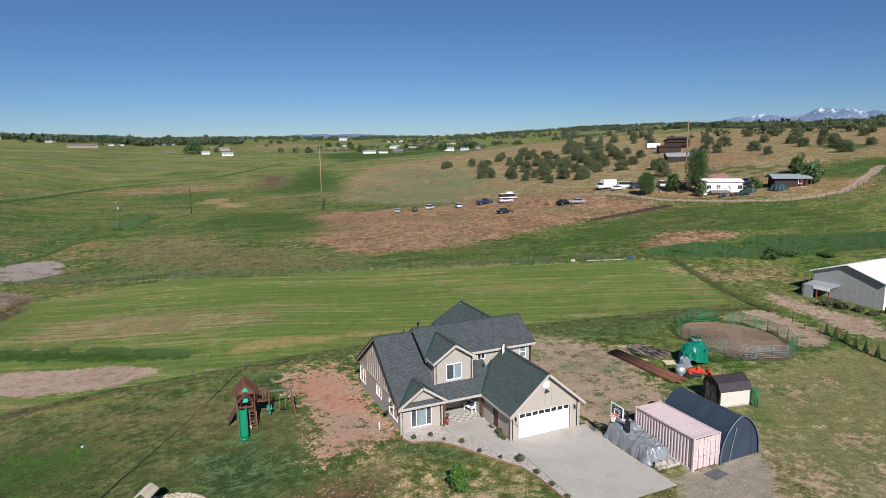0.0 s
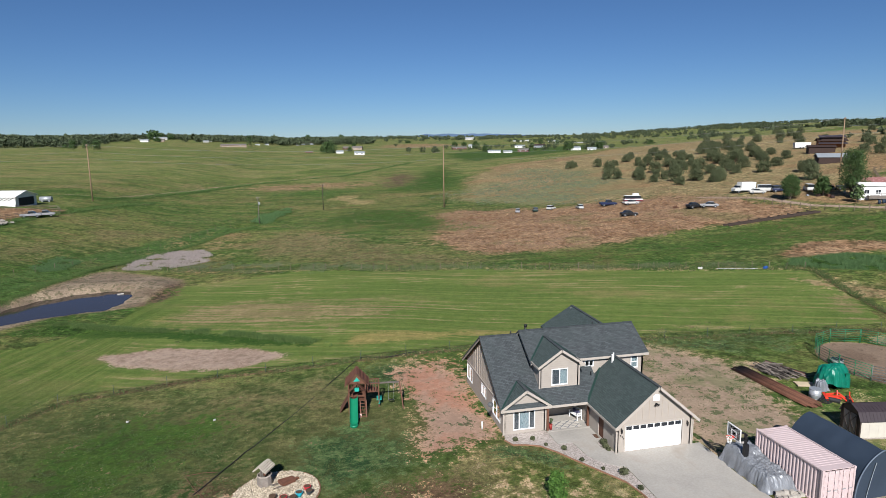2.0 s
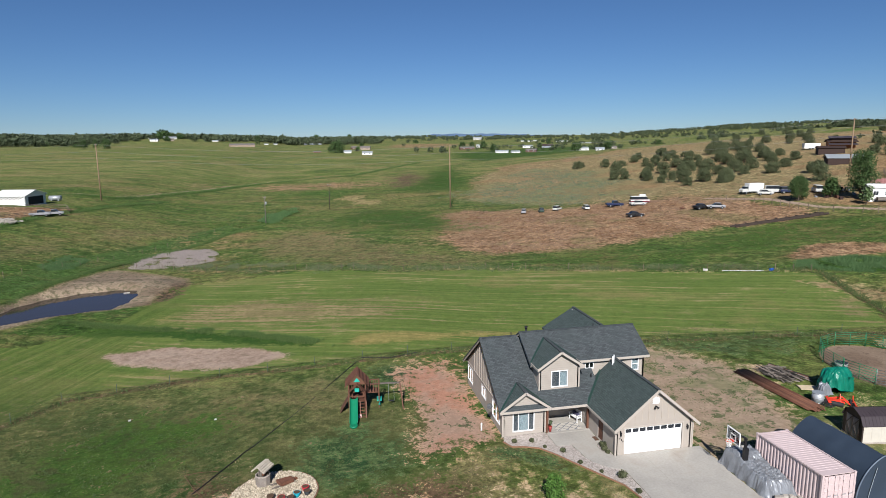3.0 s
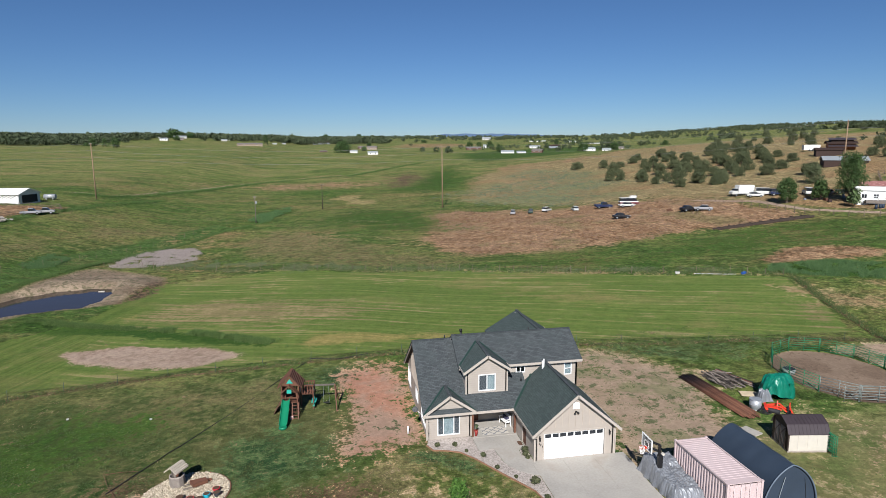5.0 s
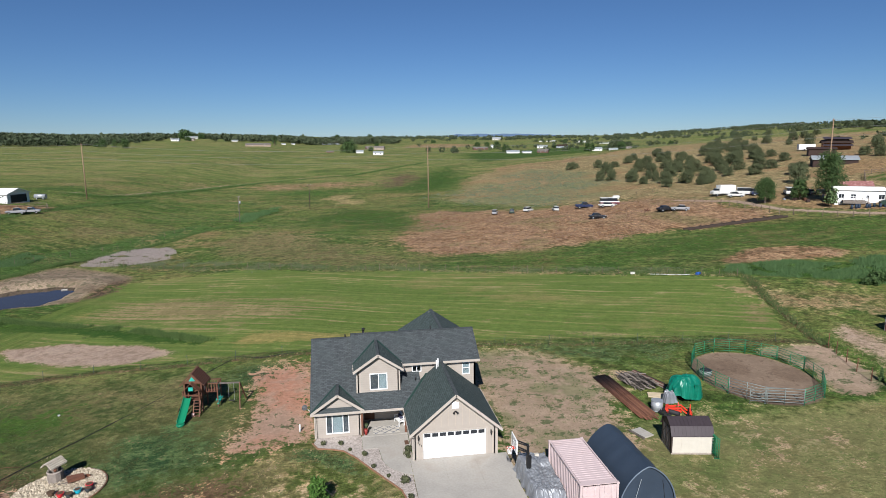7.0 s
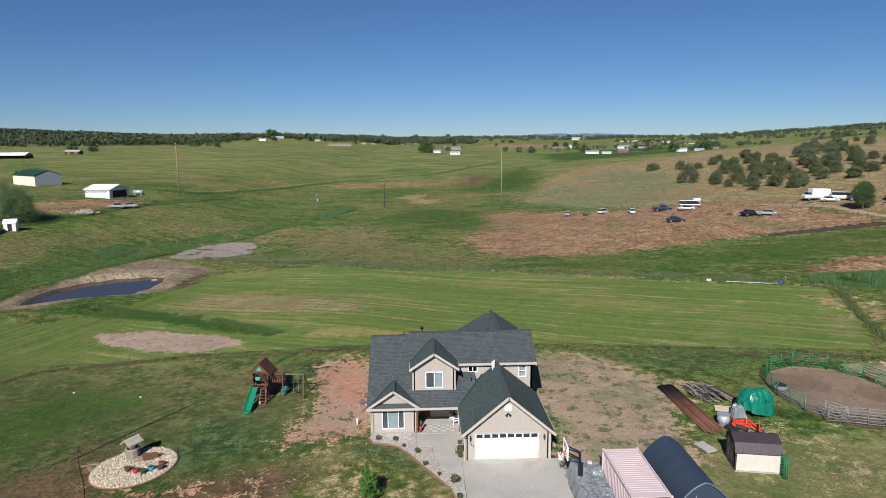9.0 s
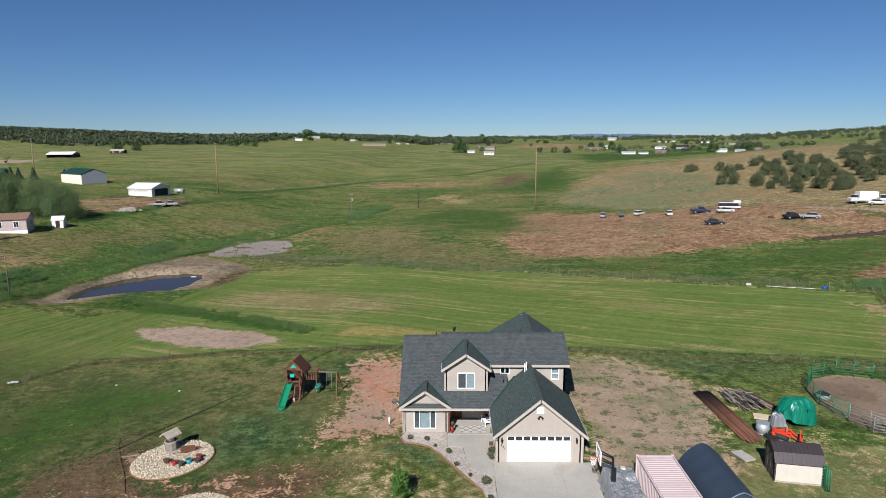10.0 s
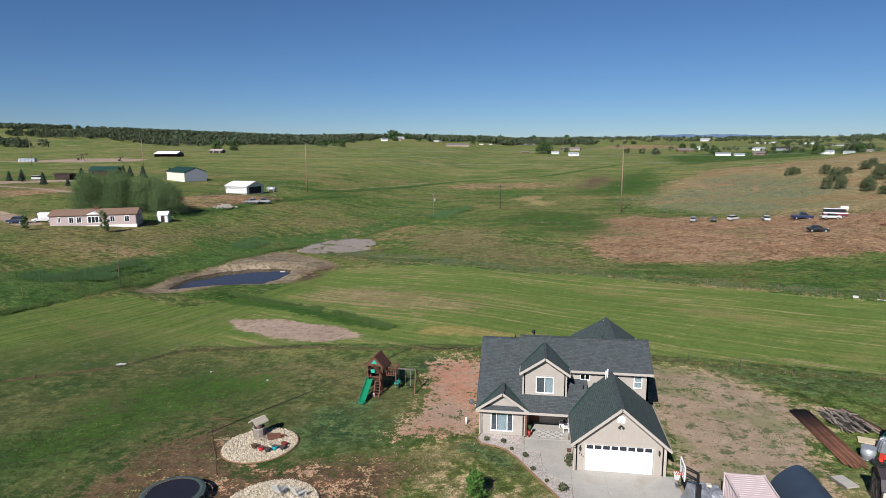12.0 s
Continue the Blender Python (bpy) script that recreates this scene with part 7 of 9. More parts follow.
SCRAP = stuff_mat("white_scrap", (0.45, 0.45, 0.44), 0.7)
for x, y, w, d in ((-32.3, 16.0, 0.2, 0.16), (-40.4, 18.7, 0.2, 0.16)):
    single("toy_ball", Mesh().tube((-w / 2, 0, 0.12), (w / 2, 0, 0.12), d / 2, d / 2, 10), SCRAP, "small white toy lying in the grass", "toy", (x, y, ground_z(x, y)), 30)
scrap = thing("sheet_scrap", "crumpled pale sheet lying in the field grass", "scrap", (-53.1, 19.6, ground_z(-53.1, 19.6)), 20)
part("sheet", Mesh().grid(lambda a, b: (1.1 * a, 0.5 * b, 0.06 + 0.2 * abs(noise.noise((a * 4, b * 3, 1.0)))), 10, 8), SCRAP, scrap)



# ---- fences and poles ----
def walk_line(pts, step):
    """Points a step apart along a line, with the heading at each."""
    out, left = [], 0.0
    for (ax, ay), (bx, by) in zip(pts, pts[1:]):
        d = math.hypot(bx - ax, by - ay)
        s = left
        while s < d:
            out.append((ax + (bx - ax) * s / d, ay + (by - ay) * s / d, math.atan2(by - ay, bx - ax)))
            s += step
        left = s - d
    return out


OLDWIRE = stuff_mat("old_fence_wire", (0.10, 0.09, 0.08), 0.8, 0.2)


def fence(name, label, pts, step, tall, r, mat_, wires=(), wire_mat=None, rails=(), seed=0, wire_r=0.004):
    f = thing(name, label, "fence", (0, 0, 0))
    rng = random.Random(seed)
    posts = [(x, y, ground_z(x, y)) for x, y, _ in walk_line(pts, step)]
    shared = Mesh().tube((0, 0, -0.3), (0, 0, tall), r, r * 0.85, 6).data("post", mat_)
    for x, y, z in posts:
        p = part("post", shared, mat_, f)
        p.matrix_basis = Matrix.Translation((x, y, z)) @ Euler((rng.gauss(0, 0.04), rng.gauss(0, 0.04), 0)).to_matrix().to_4x4() @ Matrix.Diagonal((1, 1, rng.uniform(0.9, 1.08), 1))
    for h in wires:
        part("wire", Mesh().path([(x, y, z + h) for x, y, z in posts], wire_r, 3), wire_mat or OLDWIRE, f)
    for h in rails:
        for a, b in zip(posts, posts[1:]):
            part("rail", Mesh().beam((a[0], a[1], a[2] + h), (b[0], b[1], b[2] + h), 0.05, 0.1), mat_, f)
    return f


TPOST = stuff_mat("t_post_paint", (0.045, 0.065, 0.045), 0.7, var=0.3)
fence("yard_wire_fence", "low wire fence on thin steel posts behind the yard", NEAR_FENCE, 5.2, 1.15, 0.035, TPOST, (0.35, 0.7, 1.0), seed=1)
fence("field_wire_fence", "weathered wire fence along the far side of the hay field", FAR_FENCE, 2.6, 1.2, 0.055, POSTWOOD, (0.4, 0.8, 1.1), seed=2)
fence("road_post_fence", "rough wooden post and rail fence beside the dirt road", [(90, 112), (92.9, 101.3), (93.6, 84.0), (102.4, 71.5), (108.0, 64.8), (113.1, 58.4), (122.6, 56.3), (140.4, 58.7), (165, 66)], 2.9, 1.5, 0.09, POSTWOOD, (0.5, 1.0, 1.35), seed=3)
fence("barn_wire_fence", "wire fence with rusty posts beside the neighbour's barn", [(47.9, 15.2), (46.9, 12.9), (46.1, 10.7), (44.9, 7.6), (44.4, 4.9), (43.9, 2.6), (42.9, -0.1), (42.4, -4), (41.5, -12)], 2.45, 1.5, 0.05, RUST, (0.4, 0.8, 1.2), seed=4)
fence("rust_field_fence", "thin wire fence across the weedy slope", [(22, 163), (40, 158), (58, 152), (84, 147), (100, 142)], 5.0, 1.2, 0.06, POSTWOOD, (0.6, 1.1), seed=5)
fence("ditch_fence", "old wire fence along the wet ditch", [(-84, 40), (-86, 60), (-78, 88), (-70, 104), (-60, 124), (-46, 160)], 4.5, 1.2, 0.05, POSTWOOD, (0.5, 1.0), seed=6)
fence("corral_fence", "dark pipe corral fence beside the white barn", [(-119, 150), (-111, 160), (-99, 171), (-95, 163), (-108, 133)], 3.0, 1.4, 0.06, POSTWOOD, (), None, (0.5, 1.0, 1.35), seed=7)
fence("hill_corral", "weathered pole corral on the hillside", [(128, 96), (137, 106), (146, 116), (152, 112)], 2.6, 1.5, 0.09, POSTWOOD, (), None, (0.6, 1.2), seed=8)
beamm = Mesh()
for a, b in (((69, 81.5), (92.5, 80.5)), ((69.5, 80.4), (92.8, 79.4))):
    beamm.beam((*a, ground_z(*a) + 0.25), (*b, ground_z(*b) + 0.3), 0.25, 0.4)
for i in range(9):
    x = 70.5 + i * 2.6
    beamm.beam((x, 80.0, ground_z(x, 80.0) + 0.4), (x, 81.9, ground_z(x, 81.9) + 0.4), 0.2, 0.25)
single("irrigation_flume", beamm, stuff_mat("dark_timber", (0.045, 0.032, 0.025), 0.9), "long low dark timber frame lying in the field", "timber")


def utility_pole(name, label, at, tall, r, arms=(), wood=None, extra=None):
    p = thing(name, label, "utility pole", (at[0], at[1], ground_z(*at)))
    part("pole", Mesh().tube((0, 0, -0.5), (0, 0, tall), r, r * 0.6, 10), wood or POLEWOOD, p)
    for z, half, turn in arms:
        c, s = math.cos(radians(turn)), math.sin(radians(turn))
        arm = part("crossarm", Mesh().beam((-half * c, -half * s, z), (half * c, half * s, z), 0.12, 0.14), wood or POLEWOOD, p)
        for k in (-0.95, 0, 0.95):
            part("insulator", Mesh().tube((k * half * c, k * half * s, z + 0.07), (k * half * c, k * half * s, z + 0.35), 0.06, 0.05, 6), STEEL, arm)
    if extra:
        part("transformer", Mesh().tube((0.35, 0, extra), (0.35, 0, extra + 0.9), 0.25, 0.25, 10), STEEL, p)
    return p


LINE_POLES = [(-324.9, 310.3, 18.5), (-220.5, 272.2, 19.0), (-97.5, 199.0, 20.0), (25.4, 178.3, 22.5), (136.7, 118.9, 17.6), (290.0, 82.0, 18.0)]
for k, (x, y, tall) in enumerate(LINE_POLES):
    utility_pole("power_pole", "tall slim wooden power pole in open pasture", (x, y), tall, 0.24, ((tall - 0.5, 0.7, 80),), POLEWOOD)
wire = Mesh()
for (ax, ay, ah), (bx, by, bh_) in zip(LINE_POLES, LINE_POLES[1:]):
    for drop in (0.3, 2.6, 5.0):
        a, b = Vector((ax, ay, ground_z(ax, ay) + ah - drop)), Vector((bx, by, ground_z(bx, by) + bh_ - drop))
        pts = []
        for i in range(17):
            f = i / 16
            q = a.lerp(b, f)
            q.z -= 4 * 2.2 * f * (1 - f)
            pts.append(q)
        wire.path(pts, 0.022, 3)
single("power_line", wire, stuff_mat("dull_wire", (0.20, 0.20, 0.20), 0.6, 0.3), "sagging bare power wires between the tall poles", "wire")
utility_pole("service_pole", "weathered service pole with a transformer", (-38.5, 162.5), 8.6, 0.16, ((8.2, 0.5, 20),), GREYWOOD, 6.0)
utility_pole("service_pole", "dark creosoted service pole in the pasture", (-17.6, 191.0), 9.5, 0.17, ((9.2, 0.6, 20),), stuff_mat("creosote_wood", (0.05, 0.038, 0.03), 0.9))
utility_pole("service_pole", "thin leaning wooden pole near the pond", (-77.0, 53.5), 8.0, 0.11, (), POSTWOOD)


# ---- buildings ----
def cabin_like(name, label, at, turn, L, W, H, rise, wall, roof, windows=(), doors=(), over=0.4, category="building", ribs=0, group="", open_front=False):
    """A gabled building with its ridge along local x; windows and doors are (side, along, low, width, height)."""
    b = thing(name, label, category, (at[0], at[1], ground_z(*at) - 0.1), turn, group)
    hx, hy = L / 2, W / 2
    if not open_front:
        part("wall", Mesh().box(-hx, hx, -hy, -hy + 0.15, -0.8, H), wall, b)
    else:
        for k in range(int(L // 3) + 1):
            x = -hx + 0.1 + k * (L - 0.2) / int(L // 3)
            part("post", Mesh().box(x - 0.09, x + 0.09, -hy, -hy + 0.18, -0.8, H), wall, b)
    part("wall", Mesh().box(-hx, hx, hy - 0.15, hy, -0.8, H), wall, b)
    for x in (-hx, hx - 0.15):
        part("end_wall", Mesh().prism([(x, -hy, -0.8), (x, hy, -0.8), (x, hy, H), (x, 0, H + rise), (x, -hy, H)], (0.15, 0, 0)), wall, b)
    k = rise / hy
    for s in (-1, 1):
        r = part("roof", Mesh().prism([(-hx - over, s * (hy + over), H - k * over + 0.12), (hx + over, s * (hy + over), H - k * over + 0.12), (hx + over, 0, H + rise + 0.12), (-hx - over, 0, H + rise + 0.12)], (0, 0, -0.14)), roof, b)
        for i in range(ribs):
            x = -hx - over + 0.1 + i * (L + 2 * over - 0.2) / max(1, ribs - 1)
            part("roof_rib", Mesh().beam((x, s * (hy + over), H - k * over + 0.15), (x, 0, H + rise + 0.15), 0.05, 0.05), roof, r)
    for side, along_, low, w, h in windows:
        if side == "f":
            m = Matrix.Translation((along_, -hy, low))
        elif side == "r":
            m = Matrix.Translation((hx, along_, low)) @ Euler((0, 0, math.pi / 2)).to_matrix().to_4x4()
        else:
            m = Matrix.Translation((-hx, along_, low)) @ Euler((0, 0, -math.pi / 2)).to_matrix().to_4x4()
        wdw = part("window", Mesh().box(-w / 2 - 0.14, w / 2 + 0.14, -0.05, 0.0, -0.12, h + 0.12, m), VINYL, b)
        part("pane", Mesh().box(-w / 2, w / 2, -0.065, -0.05, 0, h, m), DARKGLASS, wdw)
        part("mullion", Mesh().box(-0.03, 0.03, -0.08, -0.065, 0, h, m), VINYL, wdw)
    for side, along_, w, h, mm in doors:
        m = Matrix.Translation((along_, -hy, 0.0)) if side == "f" else Matrix.Translation((hx, along_, 0.0)) @ Euler((0, 0, math.pi / 2)).to_matrix().to_4x4()
        part("door", Mesh().box(-w / 2, w / 2, -0.06, 0.0, 0, h, m), mm, b)
    return b


MAUVE = siding_mat("mauve_siding", (0.42, 0.33, 0.32))
TANROOF = stuff_mat("brown_shingle_roof", (0.19, 0.12, 0.085), 0.9, var=0.15, scale=1.5)
GREYROOF = stuff_mat("grey_metal_roof", (0.34, 0.37, 0.39), 0.45, 0.3, var=0.15)
WHITEROOF = stuff_mat("white_metal_roof", (0.74, 0.74, 0.72), 0.45, var=0.06)
GREENROOF = stuff_mat("green_metal_roof", (0.012, 0.044, 0.034), 0.6, var=0.12)
REDROOF = stuff_mat("faded_red_roof", (0.25, 0.11, 0.10), 0.7, var=0.2, dirt=(0.5, 0.36, 0.33))
DARKWALL = stuff_mat("dark_brown_boards", (0.035, 0.02, 0.016), 0.8, var=0.25)
REDWALL = stuff_mat("red_brown_boards", (0.20, 0.06, 0.03), 0.8, var=0.2)
STEELWALL = stuff_mat("grey_steel_siding", (0.24, 0.26, 0.30), 0.5, 0.2, var=0.1)
CREAMWALL = stuff_mat("cream_steel_siding", (0.62, 0.58, 0.48), 0.55, var=0.06)
CABINWALL = stuff_mat("orange_brown_boards", (0.26, 0.105, 0.045), 0.8, var=0.25)
TANWALL = stuff_mat("tan_siding", (0.30, 0.23, 0.18), 0.7, var=0.15)
PALEWALL = stuff_mat("weathered_pale_siding", (0.47, 0.45, 0.42), 0.7, var=0.15)
WHITEWALL = stuff_mat("white_siding", (0.70, 0.70, 0.68), 0.6, var=0.06)

mob = cabin_like("mobile_home", "long mauve manufactured home with a brown roof", (-114.6, 97.4), 24.4, 19.4, 8.2, 2.75, 1.05, MAUVE, TANROOF,
                 [("f", -7.6, 1.1, 0.5, 1.1), ("f", -4.9, 0.9, 0.9, 1.3), ("f", -3.2, 0.9, 0.9, 1.3), ("f", 4.3, 0.9, 0.9, 1.3), ("f", 7.6, 0.9, 0.9, 1.3), ("r", 0.5, 0.9, 1.0, 1.4)], over=0.3)
part("bay_window", Mesh().box(-1.4, 1.4, -4.16, -4.08, 0.7, 2.4), VINYL, mob)
for i in range(3):
    part("bay_pane", Mesh().box(-1.15 + i * 0.8, -0.5 + i * 0.8, -4.18, -4.15, 0.8, 2.2), DARKGLASS, mob)
part("front_gable", Mesh().prism([(-2.0, -4.3, 2.6), (2.0, -4.3, 2.6), (0, -4.3, 3.5)], (0, 2.2, 0)), WHITEWALL, mob)
part("skirting", Mesh().box(-9.75, 9.75, -4.13, -4.09, -0.7, 0.12), WHITEWALL, mob)
part("cooler_box", Mesh().box(-0.4, 0.6, -0.6, 0.4, 3.7, 4.35), RUST, mob)
cabin_like("garden_hut", "small white hut beside the willows", (-104.2, 109.6), 20, 2.6, 2.8, 1.9, 0.8, WHITEWALL, WHITEROOF, doors=(("f", 0.0, 0.9, 1.7, DARKWALL),), over=0.15, category="shed")
wb_ = cabin_like("pole_barn", "white metal pole barn with a dark panel as its open side", (-114.2, 177.5), -14, 10.0, 9.4, 2.9, 1.5, WHITEWALL, WHITEROOF, category="barn", over=0.4, ribs=12)
# near-black panel on the closed end wall, painting the shade of an open bay
part("bay_shade_panel", Mesh().prism([(5.02, -3.4, 0.0), (5.02, 3.4, 0.0), (5.02, 3.4, 2.5), (5.02, -3.4, 2.5)], (0.03, 0, 0)), INDOORSHADE, wb_)
for i in range(8):
    part("lean_to_rafter", Mesh().beam((-4.8 + i * 1.36, -4.6, 2.7), (-4.8 + i * 1.36, -7.8, 1.9), 0.12, 0.16), GREYWOOD, wb_)
cabin_like("green_roof_barn", "cream steel barn with a green metal roof", (-170.5, 231.5), -36, 20.5, 10.5, 4.4, 2.0, CREAMWALL, GREENROOF, category="barn", ribs=14)
part("end_cladding", Mesh().prism([(10.42, -5.2, 0.1), (10.42, 5.2, 0.1), (10.42, 5.2, 4.3), (10.42, 0, 6.3), (10.42, -5.2, 4.3)], (0.05, 0, 0)), STEELWALL, bpy.data.objects["green_roof_barn"])
cabin_like("open_pavilion", "open hay pavilion with a wide white roof", (-316, 448), 8, 19, 14, 2.5, 2.0, DARKWALL, WHITEROOF, category="barn", open_front=True)
cabin_like("red_barn", "small dark red barn among spruces", (-229, 224), 5, 7.5, 5, 2.6, 0.5, DARKWALL, DARKWALL, category="barn")
cabin_like("green_roof_house", "low house with a dark green roof", (-233, 258), 10, 14, 8, 2.6, 1.8, DARKWALL, GREENROOF, category="house")
cabin_like("brown_house", "distant low brown house beside tall trees", (-316, 530), 4, 12, 8, 2.6, 1.3, DARKWALL, MAUVE, [("f", -3, 0.9, 1.2, 1.1), ("f", 3, 0.9, 1.2, 1.1)], category="house")

wh = cabin_like("white_house", "white manufactured house with a pale roof", (115.2, 85.0), -33, 9.8, 6.0, 3.0, 0.55, WHITEWALL, WHITEROOF,
                [("f", -3.6, 1.1, 1.0, 0.9), ("f", -1.2, 1.1, 1.0, 0.9), ("f", 1.6, 1.2, 0.5, 0.6), ("f", 4.3, 1.0, 1.1, 1.0)], over=0.35, category="house")
part("porch_deck", Mesh().box(-3.5, 1.0, -5.0, -3.3, 0.0, 0.7), GREYWOOD, wh)
for x in (-3.4, -1.2, 0.9):
    part("porch_rail", Mesh().box(x - 0.06, x + 0.06, -5.0, -4.9, 0.7, 1.6), VINYL, wh)
part("rail_cap", Mesh().box(-3.5, 1.0, -5.02, -4.92, 1.55, 1.65), VINYL, wh)
cabin_like("red_roof_shed", "outbuilding with a faded red and white roof", (125.5, 97), -33, 7, 4.5, 1.7, 0.9, WHITEWALL, REDROOF, category="shed", ribs=6)
dh = cabin_like("dark_cottage", "dark brown cottage with a pale metal roof and porch", (128.8, 74.8), -34, 8.4, 4.8, 2.5, 0.7, DARKWALL, GREYROOF, [("f", 2.2, 0.9, 0.7, 1.3)], over=0.8, category="house", ribs=9)
for x in (2.4, 3.5, 4.6):
    part("porch_post", Mesh().box(x - 0.07, x + 0.07, -3.3, -3.15, -0.3, 2.4), REDWALL, dh)
part("porch_deck", Mesh().box(1.6, 5.8, -3.7, -2.75, -0.4, 0.25), GREYWOOD, dh)
drape("tarped_load", "load under a dull teal tarp beside the dark cottage", "tarp", (123.2, 73.2, ground_z(123.2, 73.2)), 4.5, 3.5, 1.9, stuff_mat("teal_tarp", (0.018, 0.042, 0.048), 0.6, var=0.3), 33)
cab = cabin_like("hill_cabin", "tall red-brown cabin with layered dark roofs on the hill", (196, 184), -33, 9.5, 7, 3.0, 0.9, CABINWALL, DARKWALL, [], over=0.8, category="house")
part("upper_tier", Mesh().box(-4.0, 4.0, -2.6, 2.6, 3.3, 4.4), DARKWALL, cab)
part("upper_roof", Mesh().prism([(-5.0, -3.5, 4.35), (5.0, -3.5, 4.35), (5.0, 0, 5.1), (-5.0, 0, 5.1)], (0, 0, 0.15)), BROWNMETAL, cab)
part("porch_roof", Mesh().prism([(-5.2, -6.0, 1.6), (5.2, -6.0, 1.6), (5.2, -3.5, 2.3), (-5.2, -3.5, 2.3)], (0, 0, 0.12)), BROWNMETAL, cab)
cabin_like("hill_shed", "low dark open shed on the hill", (174, 166), -33, 9, 5, 2.4, 0.6, DARKWALL, DARKWALL, category="shed")
cabin_like("long_stable", "long stable with stepped grey metal roofs", (158.5, 142), -33, 13, 7, 1.7, 1.1, DARKWALL, GREYROOF, category="barn", ribs=10)

# neighbour's steel barn with its lean-to
BARNWALL = stuff_mat("pale_grey_steel_siding", (0.33, 0.33, 0.32), 0.55, 0.1, var=0.08)
nb = thing("steel_barn", "pale grey steel barn with a white metal roof", "barn", (60.6, 8.6, ground_z(60.6, 8.6) - 0.2), 3)
BL, BW, BH, BR = 15.0, 9.6, 3.8, 1.5
part("end_wall", Mesh().prism([(0, 0, -0.5), (0, BW, -0.5), (0, BW, BH), (0, BW / 2, BH + BR), (0, 0, BH)], (0.15, 0, 0)), BARNWALL, nb)
part("end_wall", Mesh().prism([(BL, 0, -0.5), (BL, BW, -0.5), (BL, BW, BH), (BL, BW / 2, BH + BR), (BL, 0, BH)], (0.15, 0, 0)), BARNWALL, nb)
part("wall", Mesh().box(0, BL, 0, 0.15, -0.5, BH), WHITEWALL, nb)
part("wall", Mesh().box(0, BL, BW - 0.15, BW, -0.5, BH), BARNWALL, nb)
for s, y in ((0, -0.35), (1, BW + 0.35)):
    r = part("roof", Mesh().prism([(-0.4, y, BH - 0.1), (BL + 0.4, y, BH - 0.1), (BL + 0.4, BW / 2, BH + BR + 0.1), (-0.4, BW / 2, BH + BR + 0.1)], (0, 0, 0.08)), WHITEROOF, nb)
    for i in range(17):
        x = -0.3 + i * 0.97
        part("roof_rib", Mesh().beam((x, y, BH), (x, BW / 2, BH + BR + 0.2), 0.05, 0.04), WHITEROOF, r)
for i in range(13):
    part("wall_rib", Mesh().box(-0.012, 0.0, 0.4 + i * 0.8, 0.46 + i * 0.8, -0.2, BH), BARNWALL, nb)
part("barn_door", Mesh().box(0.9, 3.4, -0.06, 0.0, 0, 2.6), REDWALL, nb)
lt = part("lean_to_roof", Mesh().prism([(-2.4, 5.6, 2.05), (-2.4, 9.4, 2.05), (0, 9.4, 2.35), (0, 5.6, 2.35)], (0, 0, 0.1)), GREYROOF, nb)
part("fascia_board", Mesh().box(-2.45, -2.4, 5.6, 7.9, 1.75, 2.2), WHITEWALL, lt)
for y in (5.7, 7.4, 9.3):
    part("lean_to_post", Mesh().box(-2.4, -2.25, y - 0.07, y + 0.07, -0.3, 2.05), REDWALL, nb)
part("lean_to_wall", Mesh().box(-2.4, -0.05, 9.35, 9.45, -0.3, 2.1), BARNWALL, nb)
part("lean_to_wall", Mesh().box(-2.4, -2.32, 7.9, 9.4, -0.3, 2.1), BARNWALL, nb)
brl = thing("rusty_barrel", "rusty steel barrel at the barn corner", "barrel", (59.6, 7.4, ground_z(59.6, 7.4)))
part("drum", Mesh().tube((0, 0, 0), (0, 0, 0.88), 0.29, 0.29, 14), RUST, brl)
single("blue_barrel", Mesh().tube((-0.38, 0, 0.24), (0.38, 0, 0.24), 0.24, 0.24, 14), stuff_mat("blue_plastic", (0.02, 0.08, 0.30), 0.5), "blue plastic drum lying by the far fence", "barrel", (51.2, 46.6, ground_z(51.2, 46.6)), 20)
single("white_trough", Mesh().box(-0.35, 0.35, -0.2, 0.2, 0, 0.3), PALEWALL, "small white trough in the far fence line", "trough", (42.3, 51.5, ground_z(42.3, 51.5)), -25)
ground_line("white_pipe", "white irrigation pipe along the field edge", "pipe", [(44.5, 50), (50, 47), (55.5, 43.9)], 0.04, WHITEWALL, 0.06, 12.0)
single("pond_float", Mesh().box(-0.5, 0.5, -0.12, 0.12, 0, 0.12), PALEWALL, "pale plank floating at the pond's edge", "plank", (-56.6, 77.0, WATER_Z + 0.02), 15)
rock = Mesh()
rng = random.Random(4)
for k in range(160):
    a, s = (rng.gauss(0, 1.5), rng.gauss(0, 0.9)), rng.uniform(0.15, 0.45)
    rock.box(a[0] - s, a[0] + s, a[1] - s * 0.7, a[1] + s * 0.7, -0.1, max(0.1, 1.1 - 0.4 * math.hypot(*a)) * rng.uniform(0.3, 1), Euler((rng.gauss(0, 0.15), rng.gauss(0, 0.15), rng.random() * 3)).to_matrix().to_4x4())
single("rubble_pile", rock, BLOCK, "heap of broken grey rubble beside the corral", "rubble", (-102.3, 139, ground_z(-102.3, 139)), kind="stuff")

